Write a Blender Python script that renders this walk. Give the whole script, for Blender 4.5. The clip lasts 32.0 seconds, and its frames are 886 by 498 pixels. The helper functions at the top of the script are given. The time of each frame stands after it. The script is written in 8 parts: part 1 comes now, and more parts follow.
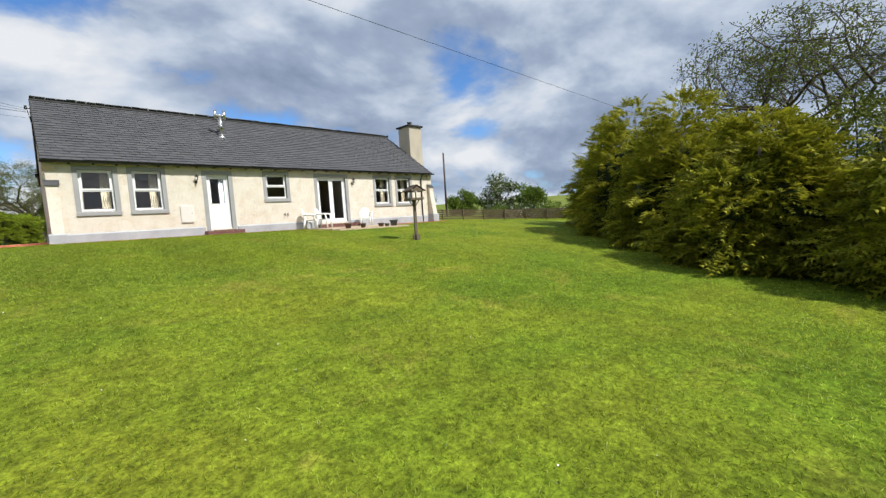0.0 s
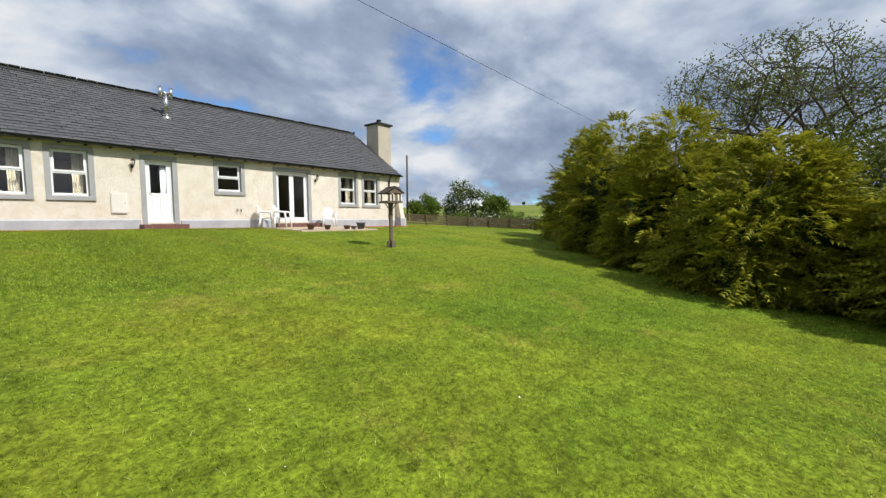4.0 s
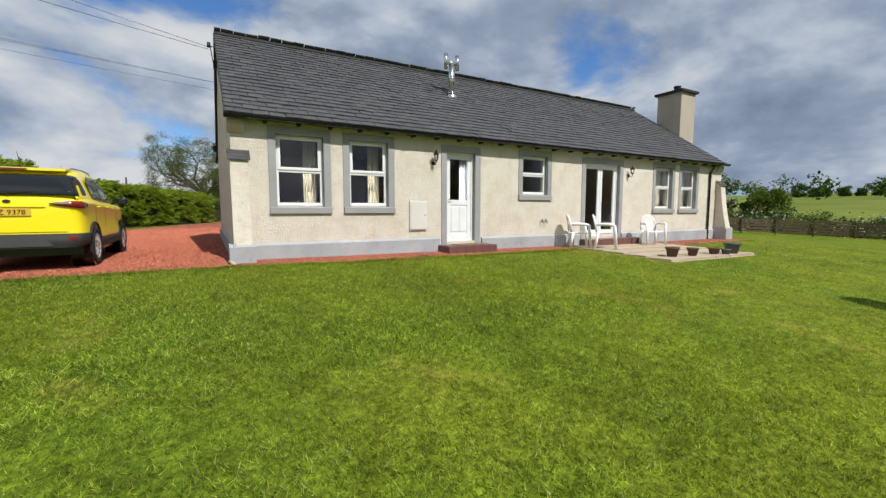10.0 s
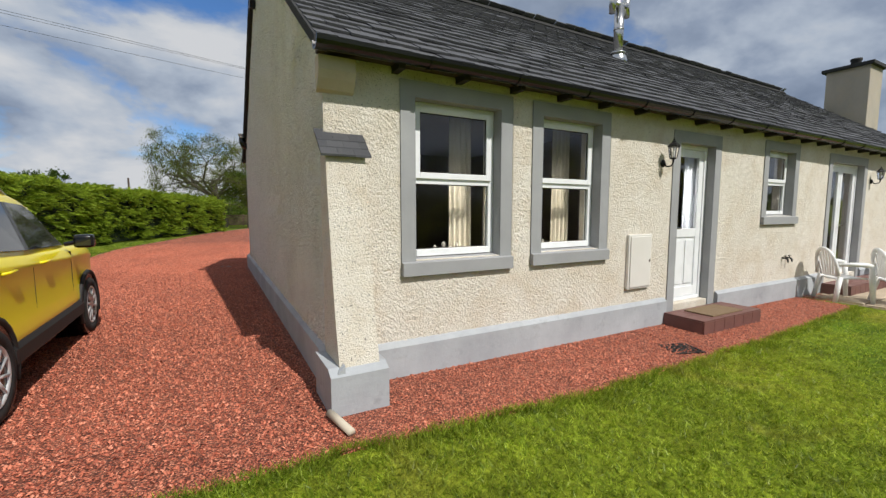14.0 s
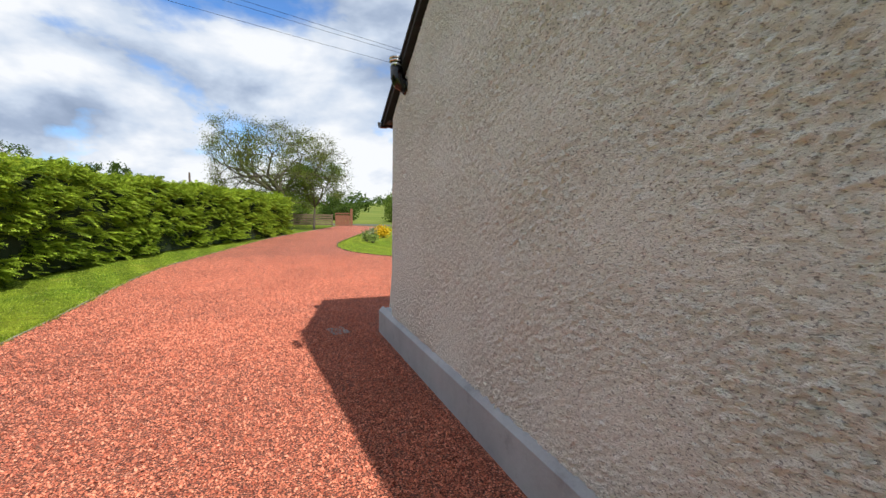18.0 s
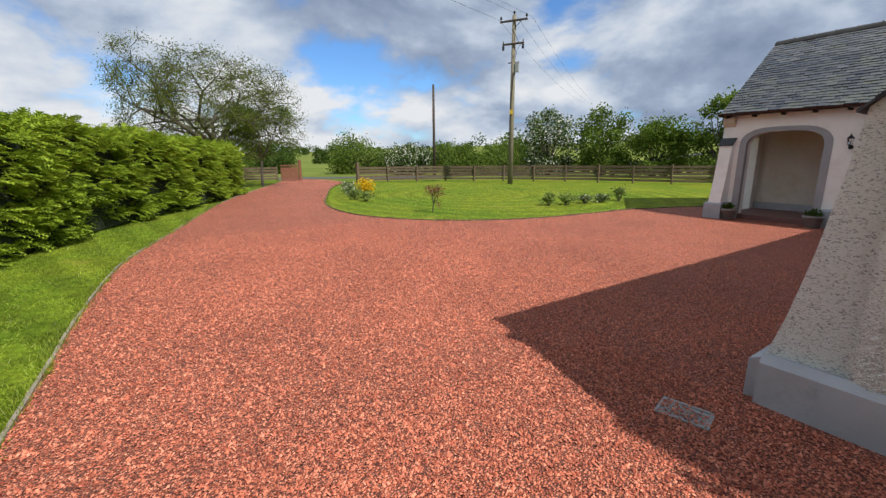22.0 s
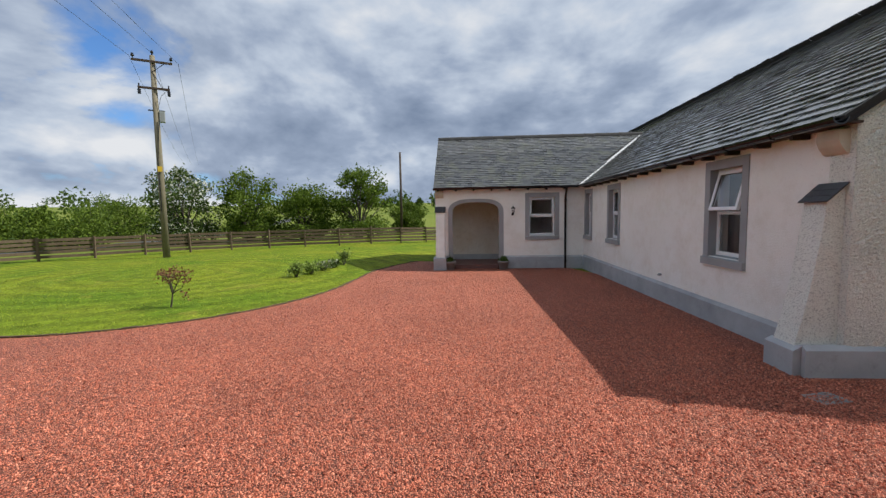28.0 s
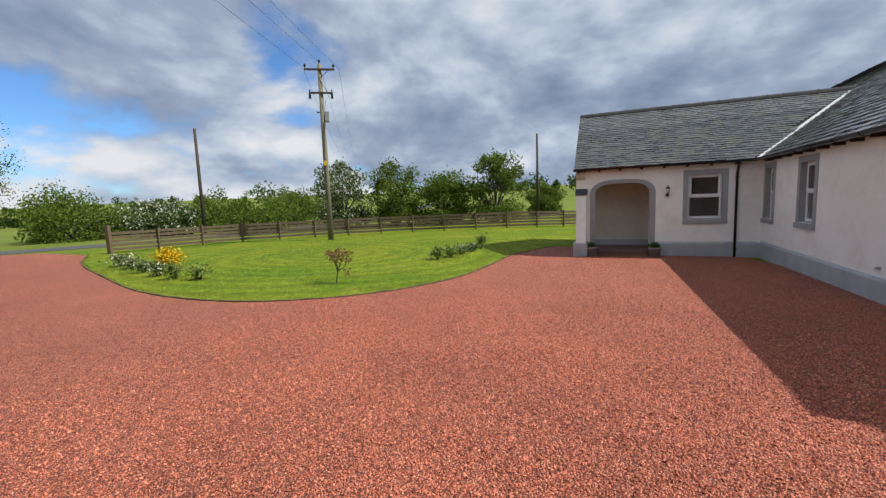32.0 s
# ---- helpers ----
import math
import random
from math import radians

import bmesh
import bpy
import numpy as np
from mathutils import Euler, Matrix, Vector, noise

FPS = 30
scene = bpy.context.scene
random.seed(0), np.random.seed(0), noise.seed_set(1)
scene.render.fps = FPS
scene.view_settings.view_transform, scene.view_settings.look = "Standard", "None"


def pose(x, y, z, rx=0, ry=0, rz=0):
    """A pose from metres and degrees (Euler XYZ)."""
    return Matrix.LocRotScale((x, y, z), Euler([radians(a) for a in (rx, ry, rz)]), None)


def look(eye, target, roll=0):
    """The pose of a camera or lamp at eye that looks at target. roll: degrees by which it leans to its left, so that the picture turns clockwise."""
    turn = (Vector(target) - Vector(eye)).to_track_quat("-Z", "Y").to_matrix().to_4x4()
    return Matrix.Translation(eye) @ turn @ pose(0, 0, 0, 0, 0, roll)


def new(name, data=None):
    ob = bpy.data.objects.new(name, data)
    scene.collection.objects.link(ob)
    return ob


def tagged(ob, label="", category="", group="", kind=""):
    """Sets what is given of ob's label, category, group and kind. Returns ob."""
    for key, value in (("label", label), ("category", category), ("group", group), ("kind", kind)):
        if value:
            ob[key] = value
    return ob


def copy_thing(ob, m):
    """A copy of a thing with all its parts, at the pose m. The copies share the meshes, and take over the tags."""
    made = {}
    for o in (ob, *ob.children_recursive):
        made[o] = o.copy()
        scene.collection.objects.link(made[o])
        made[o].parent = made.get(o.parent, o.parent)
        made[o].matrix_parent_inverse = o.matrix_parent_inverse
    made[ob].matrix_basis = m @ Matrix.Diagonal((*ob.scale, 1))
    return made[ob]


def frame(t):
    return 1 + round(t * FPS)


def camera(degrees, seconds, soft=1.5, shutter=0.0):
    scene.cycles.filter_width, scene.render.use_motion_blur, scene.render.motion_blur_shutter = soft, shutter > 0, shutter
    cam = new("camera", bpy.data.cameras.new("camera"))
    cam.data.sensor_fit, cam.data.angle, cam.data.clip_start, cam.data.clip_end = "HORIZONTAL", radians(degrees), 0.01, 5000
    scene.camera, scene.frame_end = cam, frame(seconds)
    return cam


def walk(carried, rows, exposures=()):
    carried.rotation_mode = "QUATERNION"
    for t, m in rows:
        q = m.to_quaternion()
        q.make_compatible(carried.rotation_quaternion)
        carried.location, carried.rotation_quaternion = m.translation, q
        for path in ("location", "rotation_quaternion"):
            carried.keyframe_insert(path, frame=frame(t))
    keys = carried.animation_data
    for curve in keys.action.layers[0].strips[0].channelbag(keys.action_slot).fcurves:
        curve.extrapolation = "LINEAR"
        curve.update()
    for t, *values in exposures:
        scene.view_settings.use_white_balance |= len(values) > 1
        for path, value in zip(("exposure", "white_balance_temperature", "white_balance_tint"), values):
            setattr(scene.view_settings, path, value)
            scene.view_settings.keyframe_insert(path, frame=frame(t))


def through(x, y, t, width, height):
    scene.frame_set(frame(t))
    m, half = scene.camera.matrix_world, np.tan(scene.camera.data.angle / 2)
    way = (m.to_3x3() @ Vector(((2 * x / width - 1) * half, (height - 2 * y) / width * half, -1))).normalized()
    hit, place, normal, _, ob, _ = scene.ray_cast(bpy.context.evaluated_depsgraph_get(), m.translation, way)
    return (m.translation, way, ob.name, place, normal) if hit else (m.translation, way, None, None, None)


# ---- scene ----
import itertools

cam = camera(93.9, 32.0, 1.4)
PATH = [
    (0, (-0.258, -17.831, 0.125), (1.132, -16.401, -0.032), -3.6),
    (0.5, (-0.25, -17.957, 0.156), (0.732, -16.219, 0.035), -3.2),
    (1, (-0.303, -18.013, 0.257), (0.288, -16.106, 0.141), -3.0),
    (1.5, (-0.399, -17.904, 0.214), (-0.043, -15.94, 0.091), -2.5),
    (2, (-0.389, -17.849, 0.151), (0.016, -15.896, 0.006), -2.7),
    (2.5, (-0.267, -17.639, 0.136), (0.449, -15.78, -0.041), -2.5),
    (3, (-0.117, -17.308, 0.133), (0.98, -15.645, -0.04), -1.5),
    (3.5, (0.042, -16.899, 0.155), (1.425, -15.463, -0.005), -0.6),
    (4, (0.092, -16.429, 0.236), (1.635, -15.166, 0.092), -0.4),
    (4.5, (0.058, -15.884, 0.242), (1.7, -14.75, 0.116), -0.9),
    (6.5, (-0.162, -13.125, 0.51), (1.583, -12.159, 0.366), -1.5),
    (7, (-0.286, -12.457, 0.582), (1.366, -11.339, 0.436), -1.9),
    (7.5, (-0.32, -11.794, 0.633), (1.215, -10.521, 0.49), -2.1),
    (8, (-0.381, -11.167, 0.749), (1.044, -9.772, 0.605), -2.0),
    (8.5, (-0.427, -10.435, 0.757), (0.908, -8.952, 0.617), -1.4),
    (9, (-0.425, -9.737, 0.801), (0.815, -8.174, 0.656), -0.9),
    (9.5, (-0.334, -9.006, 0.822), (0.791, -7.361, 0.664), -0.6),
    (10, (-0.315, -8.223, 0.939), (0.666, -6.49, 0.756), -0.0),
    (10.5, (-0.274, -7.522, 1.018), (0.525, -5.7, 0.812), 0.2),
    (11, (-0.407, -6.847, 1.106), (0.19, -4.954, 0.859), 0.7),
    (11.5, (-0.437, -6.212, 1.106), (0.125, -4.308, 0.863), 0.8),
    (12, (-0.424, -5.537, 1.183), (0.295, -3.682, 0.976), 0.2),
    (12.5, (-0.472, -4.867, 1.314), (0.458, -3.107, 1.122), 0.4),
    (13, (-0.444, -4.2, 1.377), (0.639, -2.527, 1.205), 0.8),
    (13.5, (-0.553, -3.522, 1.436), (0.526, -1.847, 1.264), 0.6),
    (14, (-0.681, -2.83, 1.472), (0.284, -1.089, 1.284), -0.0),
    (14.5, (-0.772, -2.093, 1.49), (0.091, -0.3, 1.289), -0.6),
    (15, (-0.847, -1.439, 1.548), (-0.045, 0.383, 1.354), -1.1),
    (15.5, (-0.921, -0.752, 1.575), (-0.133, 1.076, 1.386), -1.7),
    (17.5, (-1.169, 3.003, 1.814), (-0.351, 4.812, 1.569), 0.3),
    (18, (-1.298, 3.643, 1.661), (-0.517, 5.474, 1.467), 1.0),
    (18.5, (-1.376, 4.267, 1.64), (-0.734, 6.153, 1.464), 2.2),
    (19, (-1.591, 4.902, 1.593), (-1.115, 6.836, 1.402), 2.9),
    (19.5, (-1.732, 5.523, 1.603), (-1.285, 7.46, 1.385), 2.2),
    (20, (-1.972, 6.119, 1.621), (-1.45, 8.033, 1.37), 1.2),
    (20.5, (-2.235, 6.622, 1.677), (-1.568, 8.483, 1.374), 0.5),
    (21, (-2.477, 7.133, 1.655), (-1.643, 8.915, 1.298), 0.1),
    (21.5, (-2.781, 7.56, 1.654), (-1.809, 9.262, 1.257), -0.2),
    (22, (-3.069, 7.986, 1.655), (-1.99, 9.613, 1.218), -0.5),
    (22.5, (-3.348, 8.419, 1.654), (-2.194, 9.987, 1.199), -0.4),
    (23, (-3.535, 8.825, 1.615), (-2.313, 10.339, 1.153), 0.1),
    (23.5, (-3.723, 9.261, 1.59), (-2.426, 10.713, 1.133), 0.3),
    (24, (-4.004, 9.726, 1.637), (-2.628, 11.108, 1.192), 0.2),
    (24.5, (-4.193, 10.145, 1.659), (-2.766, 11.481, 1.239), -0.1),
    (26.5, (-4.251, 12.126, 1.758), (-2.625, 13.252, 1.466), -2.3),
    (27, (-4.382, 12.445, 1.8), (-2.574, 13.264, 1.547), -1.9),
    (27.5, (-4.407, 12.484, 1.791), (-2.475, 12.958, 1.583), -1.3),
    (28, (-4.44, 12.443, 1.814), (-2.451, 12.571, 1.647), -1.0),
    (28.5, (-4.411, 12.37, 1.807), (-2.423, 12.198, 1.676), -1.0),
    (29, (-4.421, 12.29, 1.815), (-2.464, 11.893, 1.708), -1.3),
    (29.5, (-4.436, 12.222, 1.807), (-2.507, 11.701, 1.709), -1.7),
    (30, (-4.441, 12.186, 1.805), (-2.509, 11.678, 1.698), -2.0),
    (30.5, (-4.429, 12.216, 1.798), (-2.466, 11.856, 1.668), -2.1),
    (31, (-4.389, 12.28, 1.787), (-2.396, 12.26, 1.622), -2.2),
    (31.5, (-4.404, 12.377, 1.77), (-2.453, 12.772, 1.575), -2.1),
    (32, (-4.448, 12.53, 1.833), (-2.609, 13.282, 1.607), -2.2),
]
EXPOSURES = [(0, 0.26), (1, 0.14), (2, 0.08), (3, 0.12), (4, 0.20), (7, 0.16), (8, 0.08), (10, -0.06), (12, -0.15), (14, -0.14), (15, -0.13), (15.5, -0.06), (16.5, 0.26), (18, 0.48), (21, 0.26), (24, 0.18), (27, 0.14), (29, 0.22), (32, 0.18)]
walk(cam, [(t, look(e, a, r)) for t, e, a, r in PATH], EXPOSURES)
# ---- world, sun ----
# the sun stands 50 degrees high, a little east of the garden front
SUN_EL, SUN_AZ = radians(50), math.atan2(0.205, -0.979)
to_sun = Vector((math.cos(SUN_EL) * 0.205, math.cos(SUN_EL) * -0.979, math.sin(SUN_EL)))
sun_data = bpy.data.lights.new("sun", "SUN")
sun_data.energy, sun_data.angle, sun_data.color = 5.0, radians(0.55), (1.0, 0.965, 0.90)
sun = new("sun", sun_data)
sun.matrix_world = look((10 * to_sun.x, 10 * to_sun.y, 40), (0, 0, 40 - 10 * to_sun.z))

world = bpy.data.worlds.new("sky")
scene.world = world
world.use_nodes = True
wt = world.node_tree
wt.nodes.clear()


def wnode(kind, **values):
    n = wt.nodes.new(kind)
    for key, value in values.items():
        n.inputs[key.replace("_", " ")].default_value = value
    return n


sky = wt.nodes.new("ShaderNodeTexSky")
sky.sky_type, sky.sun_disc = "NISHITA", False
sky.sun_elevation, sky.sun_rotation = SUN_EL, math.atan2(0.205, -0.979)
sky.air_density, sky.dust_density, sky.ozone_density = 1.0, 0.2, 3.0
coord = wt.nodes.new("ShaderNodeTexCoord")
split = wt.nodes.new("ShaderNodeSeparateXYZ")
wt.links.new(coord.outputs["Generated"], split.inputs[0])


def wmath(op, a, b):
    n = wt.nodes.new("ShaderNodeMath")
    n.operation = op
    for i, v in enumerate((a, b)):
        if isinstance(v, (int, float)):
            n.inputs[i].default_value = v
        else:
            wt.links.new(v, n.inputs[i])
    return n.outputs[0]


def wramp(value, *stops):
    n = wt.nodes.new("ShaderNodeValToRGB")
    while len(n.color_ramp.elements) < len(stops):
        n.color_ramp.elements.new(0.5)
    for e, (p, c) in zip(n.color_ramp.elements, stops):
        e.position, e.color = p, (*c, 1)
    wt.links.new(value, n.inputs[0])
    return n.outputs[0]


def wmix(factor, a, b):
    n = wt.nodes.new("ShaderNodeMix")
    n.data_type = "RGBA"
    wt.links.new(factor, n.inputs[0])
    wt.links.new(a, n.inputs[6])
    wt.links.new(b, n.inputs[7])
    return n.outputs[2]


height_up = wmath("ADD", wmath("MAXIMUM", split.outputs[2], 0.0), 0.55)
flat = wt.nodes.new("ShaderNodeCombineXYZ")
wt.links.new(wmath("DIVIDE", split.outputs[0], height_up), flat.inputs[0])
wt.links.new(wmath("DIVIDE", split.outputs[1], height_up), flat.inputs[1])
wt.links.new(wmath("MULTIPLY", split.outputs[2], 1.5), flat.inputs[2])


def wnoise(vector, scale, detail, rough):
    n = wnode("ShaderNodeTexNoise", Scale=scale, Detail=detail, Roughness=rough, Distortion=0.15)
    wt.links.new(vector, n.inputs["Vector"])
    return n.outputs[0]


def wvector(op, vector, by):
    n = wt.nodes.new("ShaderNodeVectorMath")
    n.operation = op
    n.inputs[1].default_value = by
    wt.links.new(vector, n.inputs[0])
    return n.outputs[0]


# heaped clouds: bright where the air above is thin, grey at their bases, under a broad drift of light and dark
here = wvector("ADD", flat.outputs[0], (2.6, 0.7, 1.3))
higher = wvector("ADD", wvector("MULTIPLY", flat.outputs[0], (0.90, 0.90, 1.0)), (2.6, 0.7, 1.36))
heap = wnoise(here, 2.3, 11.0, 0.55)
over = wnoise(higher, 2.3, 5.0, 0.50)
broad = wnoise(wvector("ADD", flat.outputs[0], (7.7, 3.9, 5.2)), 1.1, 3.0, 0.5)
east = wmath("MAXIMUM", wmath("SUBTRACT", split.outputs[0], 0.76), 0.0)
south = wmath("MINIMUM", split.outputs[1], 0.0)
drift = wmath("SUBTRACT", wmath("SUBTRACT", wmath("MULTIPLY", east, 1.05), wmath("MULTIPLY", south, 0.20)), 0.02)
lit = wmath("SUBTRACT", wmath("ADD", wmath("MULTIPLY", wmath("SUBTRACT", heap, over), 1.7), broad), drift)
thick = wmath("SUBTRACT", wmath("MULTIPLY", east, 0.5), wmath("MULTIPLY", south, 0.25))
cloud_mask = wramp(wmath("ADD", heap, thick), (0.35, (0, 0, 0)), (0.455, (1, 1, 1)))
cloud_tone = wramp(lit, (0.06, (1.5, 1.95, 2.8)), (0.30, (2.45, 2.98, 3.95)), (0.46, (3.75, 4.3, 5.15)), (0.68, (5.7, 5.85, 6.1)))
deep = wt.nodes.new("ShaderNodeVectorMath")
deep.operation = "MULTIPLY"
deep.inputs[1].default_value = (0.60, 0.86, 1.14)
wt.links.new(sky.outputs[0], deep.inputs[0])
clouded = wmix(cloud_mask, deep.outputs[0], cloud_tone)
back = wt.nodes.new("ShaderNodeBackground")
back.inputs[1].default_value = 0.12
wt.links.new(clouded, back.inputs[0])
world_out = wt.nodes.new("ShaderNodeOutputWorld")
wt.links.new(back.outputs[0], world_out.inputs[0])


# ---- materials ----
def material(name, build):
    m = bpy.data.materials.new(name)
    m.use_nodes = True
    t = m.node_tree
    b = t.nodes["Principled BSDF"]
    build(Tree(t, b))
    return m


class Tree:
    """Short forms for wiring a material."""

    def __init__(self, t, b):
        self.t, self.b = t, b
        self.where = t.nodes.new("ShaderNodeNewGeometry").outputs["Position"]
        self.local = t.nodes.new("ShaderNodeTexCoord").outputs["Object"]

    def put(self, socket, value):
        if hasattr(value, "is_linked"):
            self.t.links.new(value, socket)
        else:
            socket.default_value = value

    def scaled(self, vector, s):
        n = self.t.nodes.new("ShaderNodeVectorMath")
        n.operation = "MULTIPLY"
        self.put(n.inputs[0], vector)
        n.inputs[1].default_value = s
        return n.outputs[0]

    def noise(self, scale, detail=4.0, rough=0.55, vector=None, distort=0.0):
        n = self.t.nodes.new("ShaderNodeTexNoise")
        n.inputs["Scale"].default_value, n.inputs["Detail"].default_value = scale, detail
        n.inputs["Roughness"].default_value, n.inputs["Distortion"].default_value = rough, distort
        self.put(n.inputs["Vector"], vector or self.where)
        return n.outputs[0]

    def cells(self, scale, out="Distance", feature="F1", vector=None):
        n = self.t.nodes.new("ShaderNodeTexVoronoi")
        n.feature = feature
        n.inputs["Scale"].default_value = scale
        self.put(n.inputs["Vector"], vector or self.where)
        return n.outputs[out]

    def ramp(self, value, *stops):
        n = self.t.nodes.new("ShaderNodeValToRGB")
        while len(n.color_ramp.elements) < len(stops):
            n.color_ramp.elements.new(0.5)
        for e, (p, c) in zip(n.color_ramp.elements, stops):
            e.position, e.color = p, (*c, 1) if isinstance(c, tuple) else (c, c, c, 1)
        self.put(n.inputs[0], value)
        return n.outputs[0]

    def mix(self, factor, a, b, how="MIX"):
        n = self.t.nodes.new("ShaderNodeMix")
        n.data_type, n.blend_type = "RGBA", how
        for i, v in ((0, factor), (6, a), (7, b)):
            self.put(n.inputs[i], (*v, 1) if isinstance(v, tuple) else v)
        return n.outputs[2]

    def maths(self, op, a, b=0.0):
        n = self.t.nodes.new("ShaderNodeMath")
        n.operation = op
        self.put(n.inputs[0], a)
        self.put(n.inputs[1], b)
        return n.outputs[0]

    def piece(self):
        return self.t.nodes.new("ShaderNodeObjectInfo").outputs["Random"]

    def island(self):
        return self.t.nodes.new("ShaderNodeNewGeometry").outputs["Random Per Island"]

    def bump(self, value, strength, distance):
        n = self.t.nodes.new("ShaderNodeBump")
        n.inputs["Strength"].default_value, n.inputs["Distance"].default_value = strength, distance
        self.put(n.inputs["Height"], value)
        self.put(self.b.inputs["Normal"], n.outputs[0])

    def base(self, colour):
        self.put(self.b.inputs["Base Color"], (*colour, 1) if isinstance(colour, tuple) else colour)

    def rough(self, v):
        self.put(self.b.inputs["Roughness"], v)


def grained(name, low, high, scale, rough=0.7, bump=0.2, distance=0.002, metal=0.0, fine=60.0):
    """A surface that varies between two colours, with fine relief."""
    def build(k):
        k.base(k.mix(k.noise(fine, 3), k.ramp(k.noise(scale, 5), (0.3, low), (0.7, high)), tuple((a + b) / 2 for a, b in zip(low, high))))
        k.rough(rough)
        k.b.inputs["Metallic"].default_value = metal
        k.bump(k.noise(fine * 2, 3), bump, distance)
    return material(name, build)


def harl(name, low, high, pit=0.55, relief=0.018, squash=1.0, fine=80.0, stain=(0.5, 0.42, 0.30), sparse=0.37, spread_=0.07, run=(1.6, 1.6, 0.6)):
    """Roughcast: pebbles thrown into lime, painted over, with streaks."""
    def build(k):
        grain = k.scaled(k.where, (1.0, 1.0, squash))
        stones = k.cells(fine * 0.9, feature="SMOOTH_F1", vector=grain)
        lumps = k.noise(fine * 0.55, 6, 0.72, grain)
        streak = k.noise(1.0, 5, 0.6, k.scaled(k.where, run))
        paint = k.mix(k.ramp(streak, (0.30, 0.0), (0.75, 1.0)), low, high)
        paint = k.mix(k.ramp(k.noise(2.2, 8, 0.75), (0.46, 0.0), (0.70, 0.85)), paint, stain)
        paint = k.mix(k.ramp(k.noise(9.0, 6, 0.75), (0.58, 0.0), (0.72, 0.45)), paint, stain)
        pits = k.ramp(k.noise(fine * 0.62, 5, 0.70, grain), (sparse - spread_, pit), (sparse, 1.0))
        k.base(k.mix(1.0, paint, pits, "MULTIPLY"))
        k.rough(0.92)
        k.bump(k.maths("ADD", k.maths("MULTIPLY", stones, -0.55), k.maths("MULTIPLY", lumps, 1.3)), 1.0, relief)
    return material(name, build)


def leafy(name, dark, light, through=0.25, spot=None):
    """Leaves: each island its own green, some light passing through."""
    def build(k):
        tone = k.mix(k.island(), dark, light)
        tone = k.mix(k.ramp(k.noise(0.9, 3), (0.35, 0.0), (0.7, 0.5)), tone, light)
        if spot:
            tone = k.mix(k.ramp(k.island(), (0.80, 0.0), (0.84, 1.0)), tone, spot)
        k.base(tone)
        k.rough(0.6)
        k.b.inputs["Specular IOR Level"].default_value = 0.15
        leak = k.t.nodes.new("ShaderNodeBsdfTranslucent")
        k.put(leak.inputs[0], tone)
        both = k.t.nodes.new("ShaderNodeMixShader")
        both.inputs[0].default_value = through
        k.t.links.new(k.b.outputs[0], both.inputs[1])
        k.t.links.new(leak.outputs[0], both.inputs[2])
        k.t.links.new(both.outputs[0], k.t.nodes["Material Output"].inputs[0])
    return material(name, build)


def mown(k):
    """Faint stripes left by the mower."""
    n = k.t.nodes.new("ShaderNodeTexWave")
    n.wave_profile, n.inputs["Scale"].default_value, n.inputs["Distortion"].default_value, n.inputs["Detail Scale"].default_value = "SIN", 0.30, 1.6, 0.5
    k.put(n.inputs["Vector"], k.scaled(k.where, (-0.42, 1.0, 0.0)))
    straight = k.ramp(n.outputs["Fac"], (0.25, 0.95), (0.75, 1.05))
    rings = k.t.nodes.new("ShaderNodeTexWave")
    rings.wave_type, rings.rings_direction, rings.wave_profile = "RINGS", "Z", "SIN"
    rings.inputs["Scale"].default_value, rings.inputs["Distortion"].default_value, rings.inputs["Detail Scale"].default_value = 0.42, 1.2, 0.4
    moved = k.t.nodes.new("ShaderNodeVectorMath")
    moved.operation, moved.inputs[1].default_value = "SUBTRACT", (8.5, 22.5, 0.0)
    k.put(moved.inputs[0], k.where)
    k.put(rings.inputs["Vector"], k.scaled(moved.outputs[0], (1.0, 0.85, 0.0)))
    north = k.t.nodes.new("ShaderNodeSeparateXYZ")
    k.put(north.inputs[0], k.where)
    return k.mix(k.ramp(k.maths("MULTIPLY", north.outputs[1], 0.02), (0.22, 0.0), (0.26, 1.0)), straight, k.ramp(rings.outputs["Fac"], (0.25, 0.90), (0.75, 1.12)))


